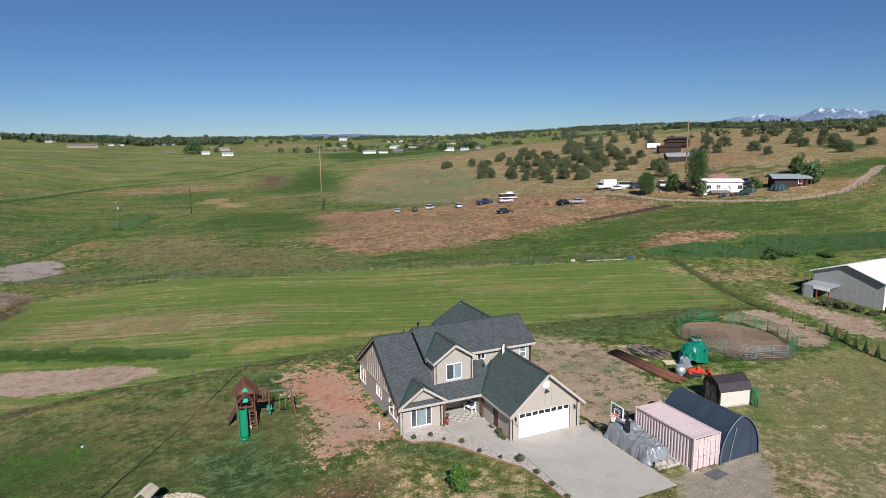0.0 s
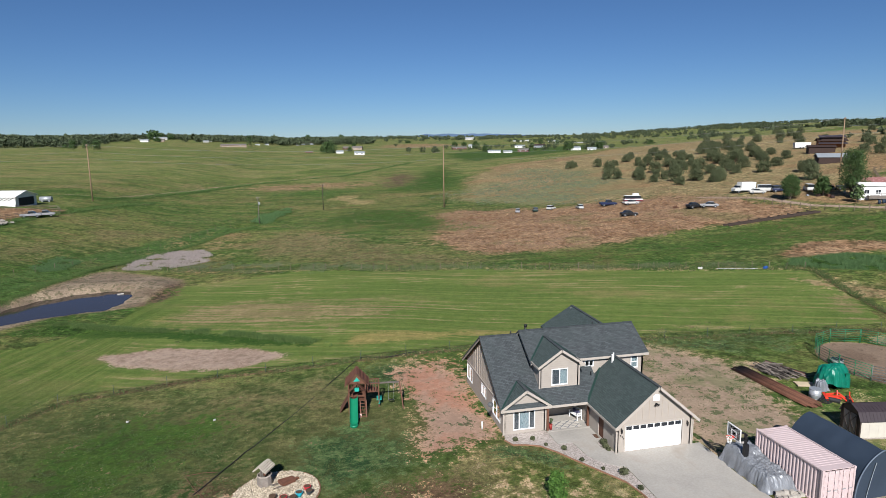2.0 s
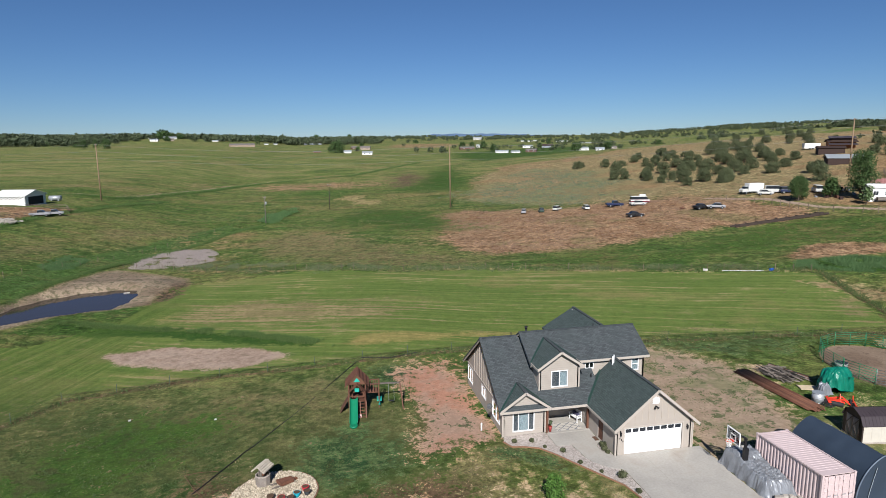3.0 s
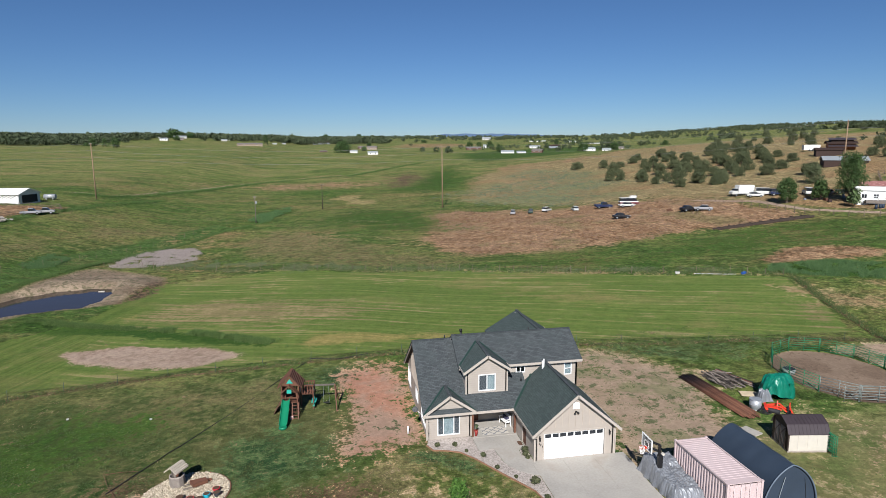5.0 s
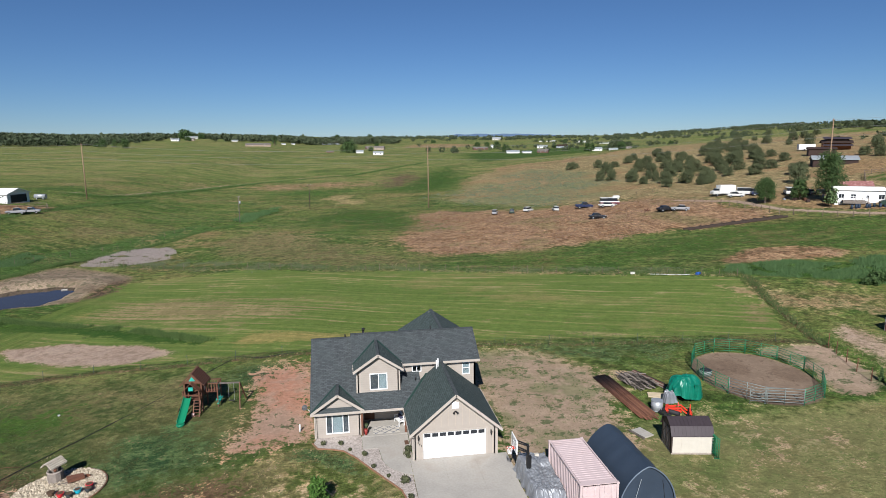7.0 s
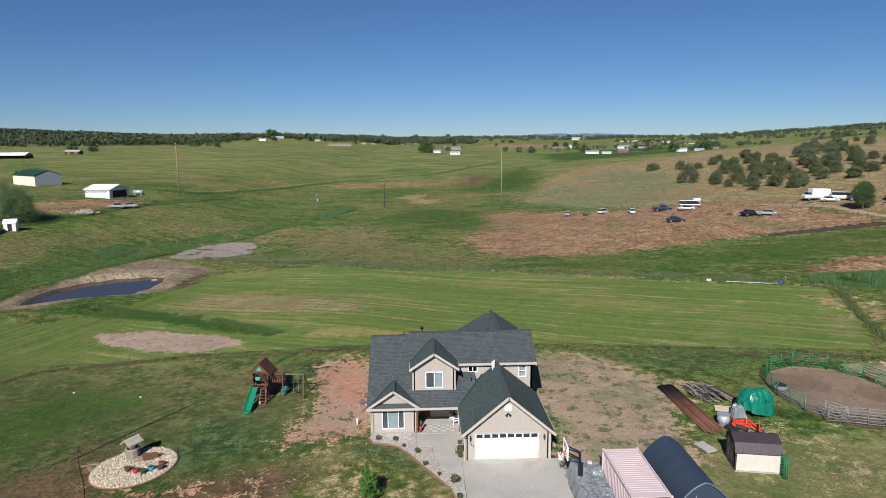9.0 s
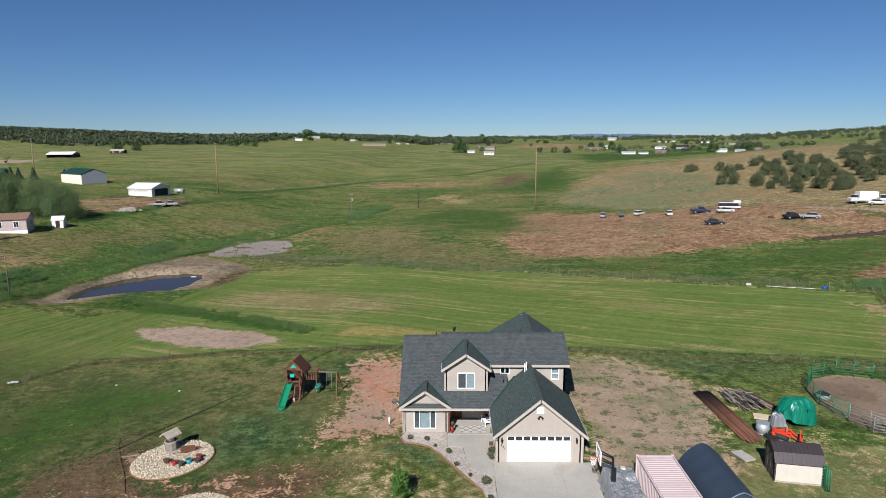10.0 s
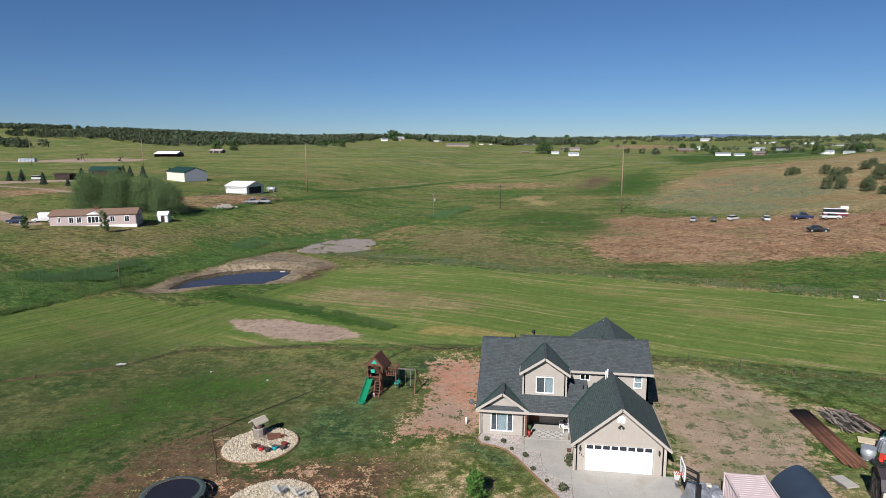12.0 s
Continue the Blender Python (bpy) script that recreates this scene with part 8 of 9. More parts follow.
# far hamlets: small houses and sheds on the plain
hamlet = [(-23, 1183, 33.9, 5.8, "blue"), (6, 1299, 23.5, 3.7, "white"), (-19, 753, 8.8, 2.2, "brown"), (17, 718, 8.4, 3.5, "white"), (35, 869, 10.1, 4.2, "brown"), (48, 838, 13.8, 5.0, "tan"), (36, 662, 11.1, 3.9, "white"), (137, 1897, 30.5, 5.4, "white"), (180, 778, 19.4, 3.9, "brown"), (215, 842, 8.4, 5.0, "white"),
          (373, 1449, 19.9, 7.1, "grey"), (189, 647, 14.5, 3.3, "white"), (204, 643, 9.9, 2.6, "white"), (227, 653, 12.2, 4.1, "dark"), (278, 810, 14.1, 4.1, "white"), (411, 1216, 9.8, 2.4, "white"), (423, 1207, 9.8, 2.4, "white"), (453, 1260, 7.6, 2.5, "white"), (305, 803, 15.0, 5.0, "blue"), (457, 1133, 10.5, 3.5, "white"),
          (466, 1124, 9.3, 3.5, "white"), (305, 684, 13.9, 4.4, "white"), (457, 1020, 8.6, 2.1, "white"), (464, 1011, 9.6, 2.1, "white"), (315, 656, 9.9, 4.3, "white"), (368, 724, 7.1, 3.9, "tan")]
hamlet += [(838, 1448, 12.6, 6.3, "white"), (973, 1824, 19.4, 5.8, "white"), (-318, 1225, 20, 4.5, "white"), (-284, 1200, 22, 5.0, "grey"), (-290, 1107, 13.1, 4.4, "white"), (-270, 1130, 13.6, 4.5, "tan"), (-194, 1126, 9.8, 3.3, "grey"), (-195, 1176, 6.8, 3.4, "white"), (-120, 861, 33.5, 4.2, "tan"), (-159, 1242, 26.2, 6.0, "grey"),
           (-99, 1019, 6.9, 2.0, "white"), (-88, 1080, 6.2, 2.1, "white"), (-504, 1225, 10.0, 5.0, "white"), (-490, 1246, 16.5, 5.1, "blue"), (-543, 1111, 18.7, 4.7, "white"), (-700, 1235, 10, 5, "white"), (-735, 1228, 9, 5, "white"), (-840, 1045, 11, 4, "grey"), (-815, 1050, 13, 4, "tan"), (-790, 1060, 11, 4, "white")]
DULLROOF = stuff_mat("dull_shingle_roof", (0.15, 0.135, 0.125), 0.8, var=0.15)
DULLRED = stuff_mat("dull_red_boards", (0.12, 0.065, 0.05), 0.8, var=0.2)
HAMLET_LOOKS = {"white": (WHITEWALL, GREYROOF, "small white farm building on the distant plain"), "blue": (STEELWALL, DARKWALL, "blue-grey house with a dark roof far across the plain"), "brown": (DULLRED, DULLROOF, "low red-brown shed on the distant plain"), "tan": (TANWALL, DULLROOF, "low tan farmhouse on the distant plain"),
                "grey": (PALEWALL, GREYROOF, "pale grey barn on the distant plain"), "dark": (DULLRED, DULLROOF, "dark red barn with a dark roof on the distant plain")}
for k, (x, y, L, H_, look_) in enumerate(hamlet):
    wall, roof, words = HAMLET_LOOKS[look_]
    W = min(8.0, 0.6 * L)
    cabin_like("farm_building", words, (x, y), (k * 37) % 30 - 15 - math.degrees(math.atan2(x, y + 40)), L, W, 0.62 * H_, 0.38 * H_, wall, roof, [("f", -L / 4, 0.9, 1.2, 1.0), ("f", L / 4, 0.9, 1.2, 1.0)] if L > 7 and H_ > 3.6 else [], category="building", group="distant farm buildings")

# oil pump
pj = thing("pump_jack", "dark oil pump jack on a dirt pad", "pump", (-333, 366, ground_z(-333, 366)), 20)
part("samson_post", Mesh().beam((-1.2, 0, 0), (0, 0, 4.6), 0.3, 0.3).beam((1.2, 0, 0), (0, 0, 4.6), 0.3, 0.3), DARKWALL, pj)
part("walking_beam", Mesh().beam((-3.2, 0, 4.2), (3.0, 0, 5.1), 0.35, 0.5), DARKWALL, pj)
part("horse_head", Mesh().prism([(2.7, -0.2, 4.0), (3.5, -0.2, 4.4), (3.6, -0.2, 5.6), (2.8, -0.2, 5.6)], (0, 0.4, 0)), DARKWALL, pj)
part("counterweight", Mesh().box(-3.4, -2.2, -0.5, 0.5, 0.6, 2.4), DARKWALL, pj)
part("skid", Mesh().box(-4, 2, -0.8, 0.8, 0, 0.35), STEELWALL, pj)
copy_thing(pj, pose(-301, 364, ground_z(-301, 364), 0, 0, -20) @ Matrix.Scale(0.7, 4))
lc = thing("storage_container", "long pale grey storage container", "container", (-362, 348, ground_z(-362, 348)), 5)
part("box", Mesh().box(-6.1, 6.1, -1.2, 1.2, 0, 2.6), STEELWALL, lc)
for i in range(12):
    part("rib", Mesh().box(-5.9 + i, -5.8 + i, -1.25, -1.2, 0.1, 2.5), WHITEWALL, lc)


# ---- vehicles ----
def vehicle(kind, label, at, turn, paint, group="", size=1.0):
    v = thing({"truck": "box_truck", "van": "van", "sedan": "car", "pickup": "pickup_truck", "bus": "camper_van", "suv": "suv"}[kind], label, "vehicle", (at[0], at[1], ground_z(*at)), turn, group)
    v.scale = (size, size, size)
    W = 0.9
    shapes = {"sedan": ([(-2.2, 0.35), (2.2, 0.35), (2.25, 0.75), (1.0, 0.92), (-1.5, 0.95), (-2.2, 0.9)], [(-1.5, 0.93), (-1.0, 1.42), (0.3, 1.42), (1.0, 0.9)]),
              "suv": ([(-2.2, 0.4), (2.2, 0.4), (2.25, 0.9), (1.1, 1.05), (-2.2, 1.1)], [(-2.15, 1.08), (-1.95, 1.75), (0.4, 1.75), (1.1, 1.05)]),
              "van": ([(-2.5, 0.4), (2.4, 0.4), (2.4, 1.0), (1.7, 1.25), (-2.5, 1.25)], [(-2.5, 1.23), (-2.45, 2.05), (1.0, 2.05), (1.7, 1.23)]),
              "pickup": ([(-2.6, 0.45), (2.5, 0.45), (2.5, 0.95), (1.3, 1.1), (-2.6, 1.05)], [(-0.7, 1.05), (-0.5, 1.75), (0.6, 1.75), (1.3, 1.08)]),
              "bus": ([(-2.9, 0.5), (2.6, 0.5), (2.6, 1.2), (2.3, 1.35), (-2.9, 1.35)], [(-2.85, 1.33), (-2.75, 2.2), (1.8, 2.2), (2.3, 1.33)]),
              "truck": ([(-3.3, 0.5), (3.2, 0.5), (3.2, 1.2), (2.6, 1.5), (1.6, 1.5), (-3.3, 0.8)], [(1.4, 1.45), (1.45, 2.1), (2.1, 2.1), (2.6, 1.45)])}
    lower, cabin = shapes[kind]
    bevel(part("body", Mesh().prism([(x, -W, z) for x, z in lower], (0, 2 * W, 0)), paint, v), 0.08)
    part("glasshouse", Mesh().prism([(x * 0.985, -W * 0.86, z) for x, z in cabin], (0, 2 * W * 0.86, 0)), DARKGLASS, v)
    top = max(z for _, z in cabin)
    xs = [x for x, z in cabin if z == top]
    bevel(part("roof", Mesh().box(min(xs) - 0.06, max(xs) + 0.06, -W * 0.87, W * 0.87, top - 0.02, top + 0.06), paint if kind != "bus" else WHITEWALL, v), 0.03)
    if kind == "truck":
        part("cargo_box", Mesh().box(-3.4, 1.3, -1.1, 1.1, 0.75, 3.0), WHITEWALL, v)
    if kind == "bus":
        part("white_band", Mesh().box(-2.93, 2.63, -W - 0.02, W + 0.02, 1.0, 1.3), WHITEWALL, v)
    for x in (-0.62, 0.62):
        span = max(p[0] for p in lower)
        for y in (-W + 0.02, W - 0.02):
            wl = part("wheel", Mesh().tube((x * span, y - 0.1, 0.33), (x * span, y + 0.1, 0.33), 0.34, 0.34, 14), RUBBER, v)
            part("rim", Mesh().tube((x * span, y - 0.11, 0.33), (x * span, y + 0.11, 0.33), 0.19, 0.19, 10), STEEL, wl)
    for y in (-0.6, 0.6):
        part("headlight", Mesh().box(max(p[0] for p in lower) - 0.03, max(p[0] for p in lower) + 0.03, y - 0.15, y + 0.15, 0.65, 0.82), WHITEWALL, v)
    return v


def paint_mat(name, col, rough=0.4):
    return stuff_mat(name, col, rough, 0.0, var=0.15, scale=1.0, fine=6, bump=0, dirt=tuple(0.6 * c + 0.06 for c in col))


NAVY, INK, CHALK, MAROON, GREYCAR, DKGREEN = paint_mat("navy_paint", (0.012, 0.02, 0.06)), paint_mat("black_paint", (0.012, 0.012, 0.014)), paint_mat("chalky_white_paint", (0.48, 0.48, 0.46)), paint_mat("maroon_paint", (0.13, 0.02, 0.03)), paint_mat("grey_paint", (0.25, 0.25, 0.26)), paint_mat("dark_green_paint", (0.02, 0.04, 0.03))
OLD = "derelict vehicles in the weeds"
vehicle("suv", "derelict grey hatchback standing in rusty weeds", (41.5, 143.5), 70, GREYCAR, group=OLD, size=0.82)
vehicle("suv", "derelict dark green jeep standing in rusty weeds", (46.2, 140.5), 75, DKGREEN, group=OLD, size=0.82)
vehicle("suv", "derelict white car standing in rusty weeds", (51.3, 140.0), 40, CHALK, group=OLD, size=0.82)
vehicle("suv", "small white derelict car standing in rusty weeds", (57.6, 132.9), 82, CHALK, group=OLD, size=0.82)
vehicle("pickup", "derelict navy blue pickup standing in rusty weeds", (65.3, 129.6), -8, NAVY, group=OLD)
vehicle("bus", "derelict maroon and white camper van in rusty weeds", (72.2, 127.2), -10, MAROON, group=OLD)
vehicle("sedan", "derelict white boat-like car beside the camper van", (70.2, 125.0), 175, CHALK, group=OLD)
vehicle("sedan", "derelict black sedan standing in rusty weeds", (60.6, 108.8), -8, INK, group=OLD)
vehicle("sedan", "stripped dark car wreck in rusty weeds", (77.6, 105.0), 5, INK, group=OLD)
vehicle("sedan", "faded grey car wreck in rusty weeds", (80.6, 103.0), 150, GREYCAR, group=OLD)
scrap = thing("scrap_heap", "low heap of rusty scrap in the weeds", "scrap", (74.3, 108.7, ground_z(74.3, 108.7)))
for k in range(9):
    part("scrap_piece", Mesh().beam((rng.uniform(-1, 1), rng.uniform(-0.5, 0.5), 0.1), (rng.uniform(-1, 1), rng.uniform(-0.5, 0.5), rng.uniform(0.3, 0.8)), 0.25, 0.1), RUST, scrap)
single("white_tank", Mesh().tube((-1.0, 0, 0.7), (1.0, 0, 0.7), 0.45, 0.45, 14).box(-0.8, -0.6, -0.4, 0.4, 0, 0.5).box(0.6, 0.8, -0.4, 0.4, 0, 0.5), WHITEWALL, "small white tank on legs in the field", "tank", (79.6, 139, ground_z(79.6, 139)))
vehicle("truck", "white box truck parked beside the dirt road", (101.0, 116.3), 178, CHALK)
vehicle("sedan", "white sedan parked beside the box truck", (101.8, 111.5), -20, CHALK)
vehicle("van", "white van parked beside the dirt road", (105.5, 112.0), -30, CHALK)
vehicle("suv", "dark blue suv with a white roof parked by trees", (107.5, 109.2), -25, NAVY)
vehicle("van", "white camper parked under the trees", (112.5, 104.5), 60, CHALK)
for k, (x, y, t) in enumerate(((116, 101, 20), (119.5, 99, -40), (122, 92, 10), (124, 88, 60), (126.5, 86, -20))):
    vehicle(("sedan", "pickup", "suv")[k % 3], "old parked car among yard clutter", (x, y), t, (GREYCAR, INK, CHALK, GREYCAR, NAVY)[k], group="cars behind the white house")
shell_truck = vehicle("pickup", "white pickup with a camper shell by the mobile home", (-128.9, 96.0), 200, CHALK)
part("camper_shell", Mesh().box(-2.6, 0.9, -0.95, 0.95, 1.1, 2.5), WHITEWALL, shell_truck)
vehicle("suv", "dark grey suv parked on the gravel drive", (-133.5, 92.5), 190, NAVY)
vehicle("van", "white travel trailer beside the red barn", (-238, 217), 0, CHALK)
for x, y in ((-96.8, 155.5), (-99, 152)):
    vehicle("pickup", "small grey trailer truck by the corral", (x, y), 15, GREYCAR)
gb_ = thing("propane_tank", "grey steel tank behind the white barn", "tank", (-108.5, 189, ground_z(-108.5, 189)))
part("tank", Mesh().tube((-1.8, 0, 1.0), (1.8, 0, 1.0), 0.8, 0.8, 16), STEEL, gb_)
part("cradle", Mesh().box(-1.2, -0.9, -0.7, 0.7, 0, 0.6).box(0.9, 1.2, -0.7, 0.7, 0, 0.6), STEEL, gb_)

# clutter round the white house
DRUMBLUE = stuff_mat("dark_blue_drum", (0.02, 0.035, 0.06), 0.55, var=0.2)
drum = None
for k in range(9):
    x, y = 108.2 + 0.75 * k + 0.2 * (k % 2), 78.6 - 0.48 * k + 0.3 * (k % 3)
    if drum is None:
        drum = single("storage_drum", Mesh().tube((0, 0, -0.1), (0, 0, 0.9), 0.3, 0.3, 12).tube((0, 0, 0.28), (0, 0, 0.33), 0.32, 0.32, 12).tube((0, 0, 0.6), (0, 0, 0.65), 0.32, 0.32, 12), DRUMBLUE, "dark blue steel drum beside the white house", "drum", (x, y, ground_z(x, y)), 0, "drums by the white house")
    else:
        copy_thing(drum, pose(x, y, ground_z(x, y), 0, 0, 40 * k))
steps = thing("porch_steps", "weathered wooden porch and steps at a white house", "porch", (113.3, 81.6, ground_z(113.3, 81.6)), -33)
part("deck", Mesh().box(-1.3, 1.3, -0.8, 0.8, 0.55, 0.65), GREYWOOD, steps)
for x in (-1.25, 0.0, 1.25):
    part("post", Mesh().box(x - 0.05, x + 0.05, -0.8, -0.7, -0.2, 1.5), GREYWOOD, steps)
part("rail", Mesh().box(-1.3, 1.3, -0.8, -0.72, 1.42, 1.5), GREYWOOD, steps)
for k in range(3):
    part("step", Mesh().box(1.3 + 0.28 * k, 1.58 + 0.28 * k, -0.6, 0.6, 0.05, 0.5 - 0.16 * k), GREYWOOD, steps)
bal = thing("hay_baler", "small dark green hay implement parked on bare soil", "implement", (114.0, 75.6, ground_z(114.0, 75.6)), -20)
part("body", Mesh().prism([(-1.3, -0.6, 0.5), (1.1, -0.6, 0.5), (1.3, -0.6, 1.1), (0.2, -0.6, 1.6), (-1.3, -0.6, 1.2)], (0, 1.2, 0)), DKGREEN, bal)
for y in (-0.75, 0.75):
    part("wheel", Mesh().tube((0.3, y - 0.12, 0.45), (0.3, y + 0.12, 0.45), 0.45, 0.45, 14), RUBBER, bal)
part("drawbar", Mesh().beam((-1.3, 0, 0.6), (-2.6, 0, 0.4), 0.1, 0.1), DKGREEN, bal)
drape("junk_cover", "dark grey tarp over a low heap by the white house", "tarp", (118.0, 77.0, ground_z(118.0, 77.0)), 3.2, 2.2, 1.3, stuff_mat("dark_grey_tarp", (0.05, 0.055, 0.065), 0.5, var=0.3), 31, 20, 5)
drape("junk_cover", "dark blue-green tarp over a heap beside the cottage", "tarp", (122.0, 80.2, ground_z(122.0, 80.2)), 3.4, 2.4, 1.7, bpy.data.materials["dark_grey_tarp"], 33, -15, 5)
rng = random.Random(77)
for k in range(14):
    x, y, s_ = rng.uniform(106, 127), rng.uniform(86, 99), rng.uniform(0.3, 0.9)
    single("scrap_crate", Mesh().box(-s_, s_, -s_ * 0.6, s_ * 0.6, -0.1, s_ * 0.9).box(-s_ * 0.6, s_ * 0.8, -s_ * 0.4, s_ * 0.5, s_ * 0.9, s_ * 1.2), (GREYWOOD, DARKWALL, RUST, STEELWALL)[k % 4], "weathered crate of scrap among yard clutter", "crate", (x, y, ground_z(x, y)), rng.uniform(0, 90), "yard clutter")

trl = thing("white_trailer", "long white trailer parked beside the hill cabin", "trailer", (188.5, 191.5, ground_z(188.5, 191.5)), -20)
part("body", Mesh().box(-3.2, 3.2, -1.2, 1.2, 0.5, 2.7), WHITEWALL, trl)
for x in (-1.0, 0.2):
    part("wheel", Mesh().tube((x, -1.25, 0.4), (x, -1.0, 0.4), 0.4, 0.4, 12), RUBBER, trl)



# ---- trees and scrub ----
def loose_mesh(name, corners, mat_):
    """Loose polygons from an array of shape (count, corners, 3)."""
    n, k, _ = corners.shape
    me = bpy.data.meshes.new(name)
    me.vertices.add(n * k)
    me.vertices.foreach_set("co", corners.astype(np.float32).ravel())
    me.loops.add(n * k)
    me.loops.foreach_set("vertex_index", np.arange(n * k))
    me.polygons.add(n)
    me.polygons.foreach_set("loop_start", np.arange(0, n * k, k))
    me.update(calc_edges=True)
    me.materials.append(mat_)
    return me


def blades(points, tall, wide, lean, rng):
    """Upright three-cornered blades standing on the ground at the points."""
    n = len(points)
    a = rng.uniform(0, 2 * np.pi, n)
    h, w = tall * rng.uniform(0.6, 1.25, n), wide * rng.uniform(0.7, 1.3, n)
    z = height(points[:, 0], points[:, 1])
    base = np.stack([points[:, 0], points[:, 1], z - 0.03], -1)
    side = np.stack([np.cos(a), np.sin(a), 0 * a], -1) * w[:, None] / 2
    tip = base + np.stack([rng.normal(0, lean, n) * h, rng.normal(0, lean, n) * h, h], -1)
    return np.stack([base - side, base + side, tip], 1)


def in_poly(outline, count, rng):
    xs, ys = [p[0] for p in outline], [p[1] for p in outline]
    pts = np.stack([rng.uniform(min(xs), max(xs), count * 4), rng.uniform(min(ys), max(ys), count * 4)], -1)
    return pts[inside(pts[:, 0], pts[:, 1], outline, 1.0) > 0.5][:count]


def ragged(points, outline, soft, amount, scale):
    """The points left inside an outline whose edge is broken up by noise."""
    n = np.array([noise.fractal((x * scale, y * scale, 4.0), 0.8, 2.0, 4) for x, y in points])
    return points[inside(points[:, 0], points[:, 1], outline, soft) + amount * n > 0.55]


def near_line(line, count, half, rng):
    seg = [math.hypot(b[0] - a[0], b[1] - a[1]) for a, b in zip(line, line[1:])]
    cum = np.r_[0, np.cumsum(seg)]
    s = rng.uniform(0, cum[-1], count)
    x, y = np.interp(s, cum, [p[0] for p in line]), np.interp(s, cum, [p[1] for p in line])
    return np.stack([x + rng.normal(0, half, count), y + rng.normal(0, half, count)], -1)


def clumps(points, tall, wide, lean, rng, per, radius):
    """Several blades round each point."""
    p = np.repeat(points, per, 0) + rng.normal(0, radius, (len(points) * per, 2))
    return blades(p, tall, wide, lean, rng)


nrng = np.random.default_rng(3)
GRASS_GREEN = leaf_mat("weed_blades", (0.040, 0.072, 0.020), (0.088, 0.115, 0.040))
GRASS_DRY = leaf_mat("dry_blades", (0.13, 0.105, 0.055), (0.30, 0.24, 0.14))
GRASS_DARK = leaf_mat("reed_blades", (0.036, 0.076, 0.020), (0.100, 0.150, 0.045))
REED_PALE = leaf_mat("pale_reeds", (0.20, 0.172, 0.160), (0.37, 0.318, 0.300))
REED_TEAL = leaf_mat("cattail_blades", (0.044, 0.096, 0.034), (0.098, 0.160, 0.060))
WEED_GREY = leaf_mat("grey_green_weeds", (0.072, 0.096, 0.044), (0.130, 0.150, 0.082))
RUSTWEED = leaf_mat("rusty_weeds", (0.130, 0.082, 0.056), (0.240, 0.160, 0.112))
SAGELEAF = leaf_mat("sagebrush", (0.085, 0.108, 0.066), (0.145, 0.168, 0.11))


def stuff(name, label, category, corners, mat_):
    return tagged(new(name, loose_mesh(name, corners, mat_)), label, category, kind="stuff")


def broken(points, scale, cut):
    """The points that fall on the thicker patches of a growth."""
    n = np.array([noise.noise((x * scale, y * scale, 6.0)) + 0.5 * noise.noise((x * scale * 3, y * scale * 3, 1.0)) for x, y in points])
    return points[n > cut]


stuff("reeds", "tall dark green reeds in a wet strip", "reeds", np.concatenate([clumps(broken(in_poly(REED_EAST, 4200, nrng), 0.3, -0.15), 0.45, 0.09, 0.35, nrng, 13, 0.3), clumps(broken(in_poly(REED_WEST, 1500, nrng), 0.3, -0.2), 0.4, 0.09, 0.35, nrng, 13, 0.3),
      clumps(broken(in_poly(REED_POOL, 600, nrng), 0.3, -0.1), 0.4, 0.1, 0.35, nrng, 12, 0.3), clumps(broken(in_poly(CATTAIL, 500, nrng), 0.12, -0.1), 0.8, 0.14, 0.2, nrng, 12, 0.5)]), REED_TEAL)
stuff("ditch_grass", "long dark green grass in the ditches and swales", "grass", np.concatenate([clumps(broken(near_line(FIELD_EDGE, 2400, 0.4, nrng), 0.25, -0.2), 0.4, 0.08, 0.35, nrng, 10, 0.3), clumps(broken(near_line(SWALE, 1900, 0.4, nrng), 0.25, -0.3), 0.42, 0.06, 0.35, nrng, 12, 0.25),
      clumps(near_line([(x + 1.5, y - 3.0) for x, y in TRACK], 700, 1.0, nrng), 0.5, 0.2, 0.3, nrng, 7, 0.5), clumps(near_line(BARN_DITCH, 500, 0.9, nrng), 0.5, 0.12, 0.3, nrng, 9, 0.35), clumps(broken(in_poly(WET, 3600, nrng), 0.12, 0.05), 0.2, 0.1, 0.5, nrng, 8, 0.4)]), GRASS_DARK)
stuff("pale_reeds", "patch of bleached pinkish reeds beside the pond", "reeds", clumps(broken(in_poly(REED_DEAD, 3000, nrng), 0.25, -0.1), 0.5, 0.07, 0.25, nrng, 11, 0.3), REED_PALE)
WEED_LINE = [(-51, 98.5), (-44, 99.5), (-28.5, 88.6), (-14.8, 79.0), (0.3, 74.2), (19.2, 66.3), (38.4, 56.6), (51.9, 49.0)]
stuff("tall_weeds", "grey-green tall weeds behind the field fence", "weeds", np.concatenate([clumps(broken(near_line(WEED_LINE, 2600, 1.2, nrng), 0.2, 0.0), 0.24, 0.07, 0.4, nrng, 9, 0.3), clumps(broken(near_line(WEED_LINE[:4], 1200, 2.2, nrng), 0.2, -0.1), 0.36, 0.09, 0.3, nrng, 10, 0.3)]), WEED_GREY)
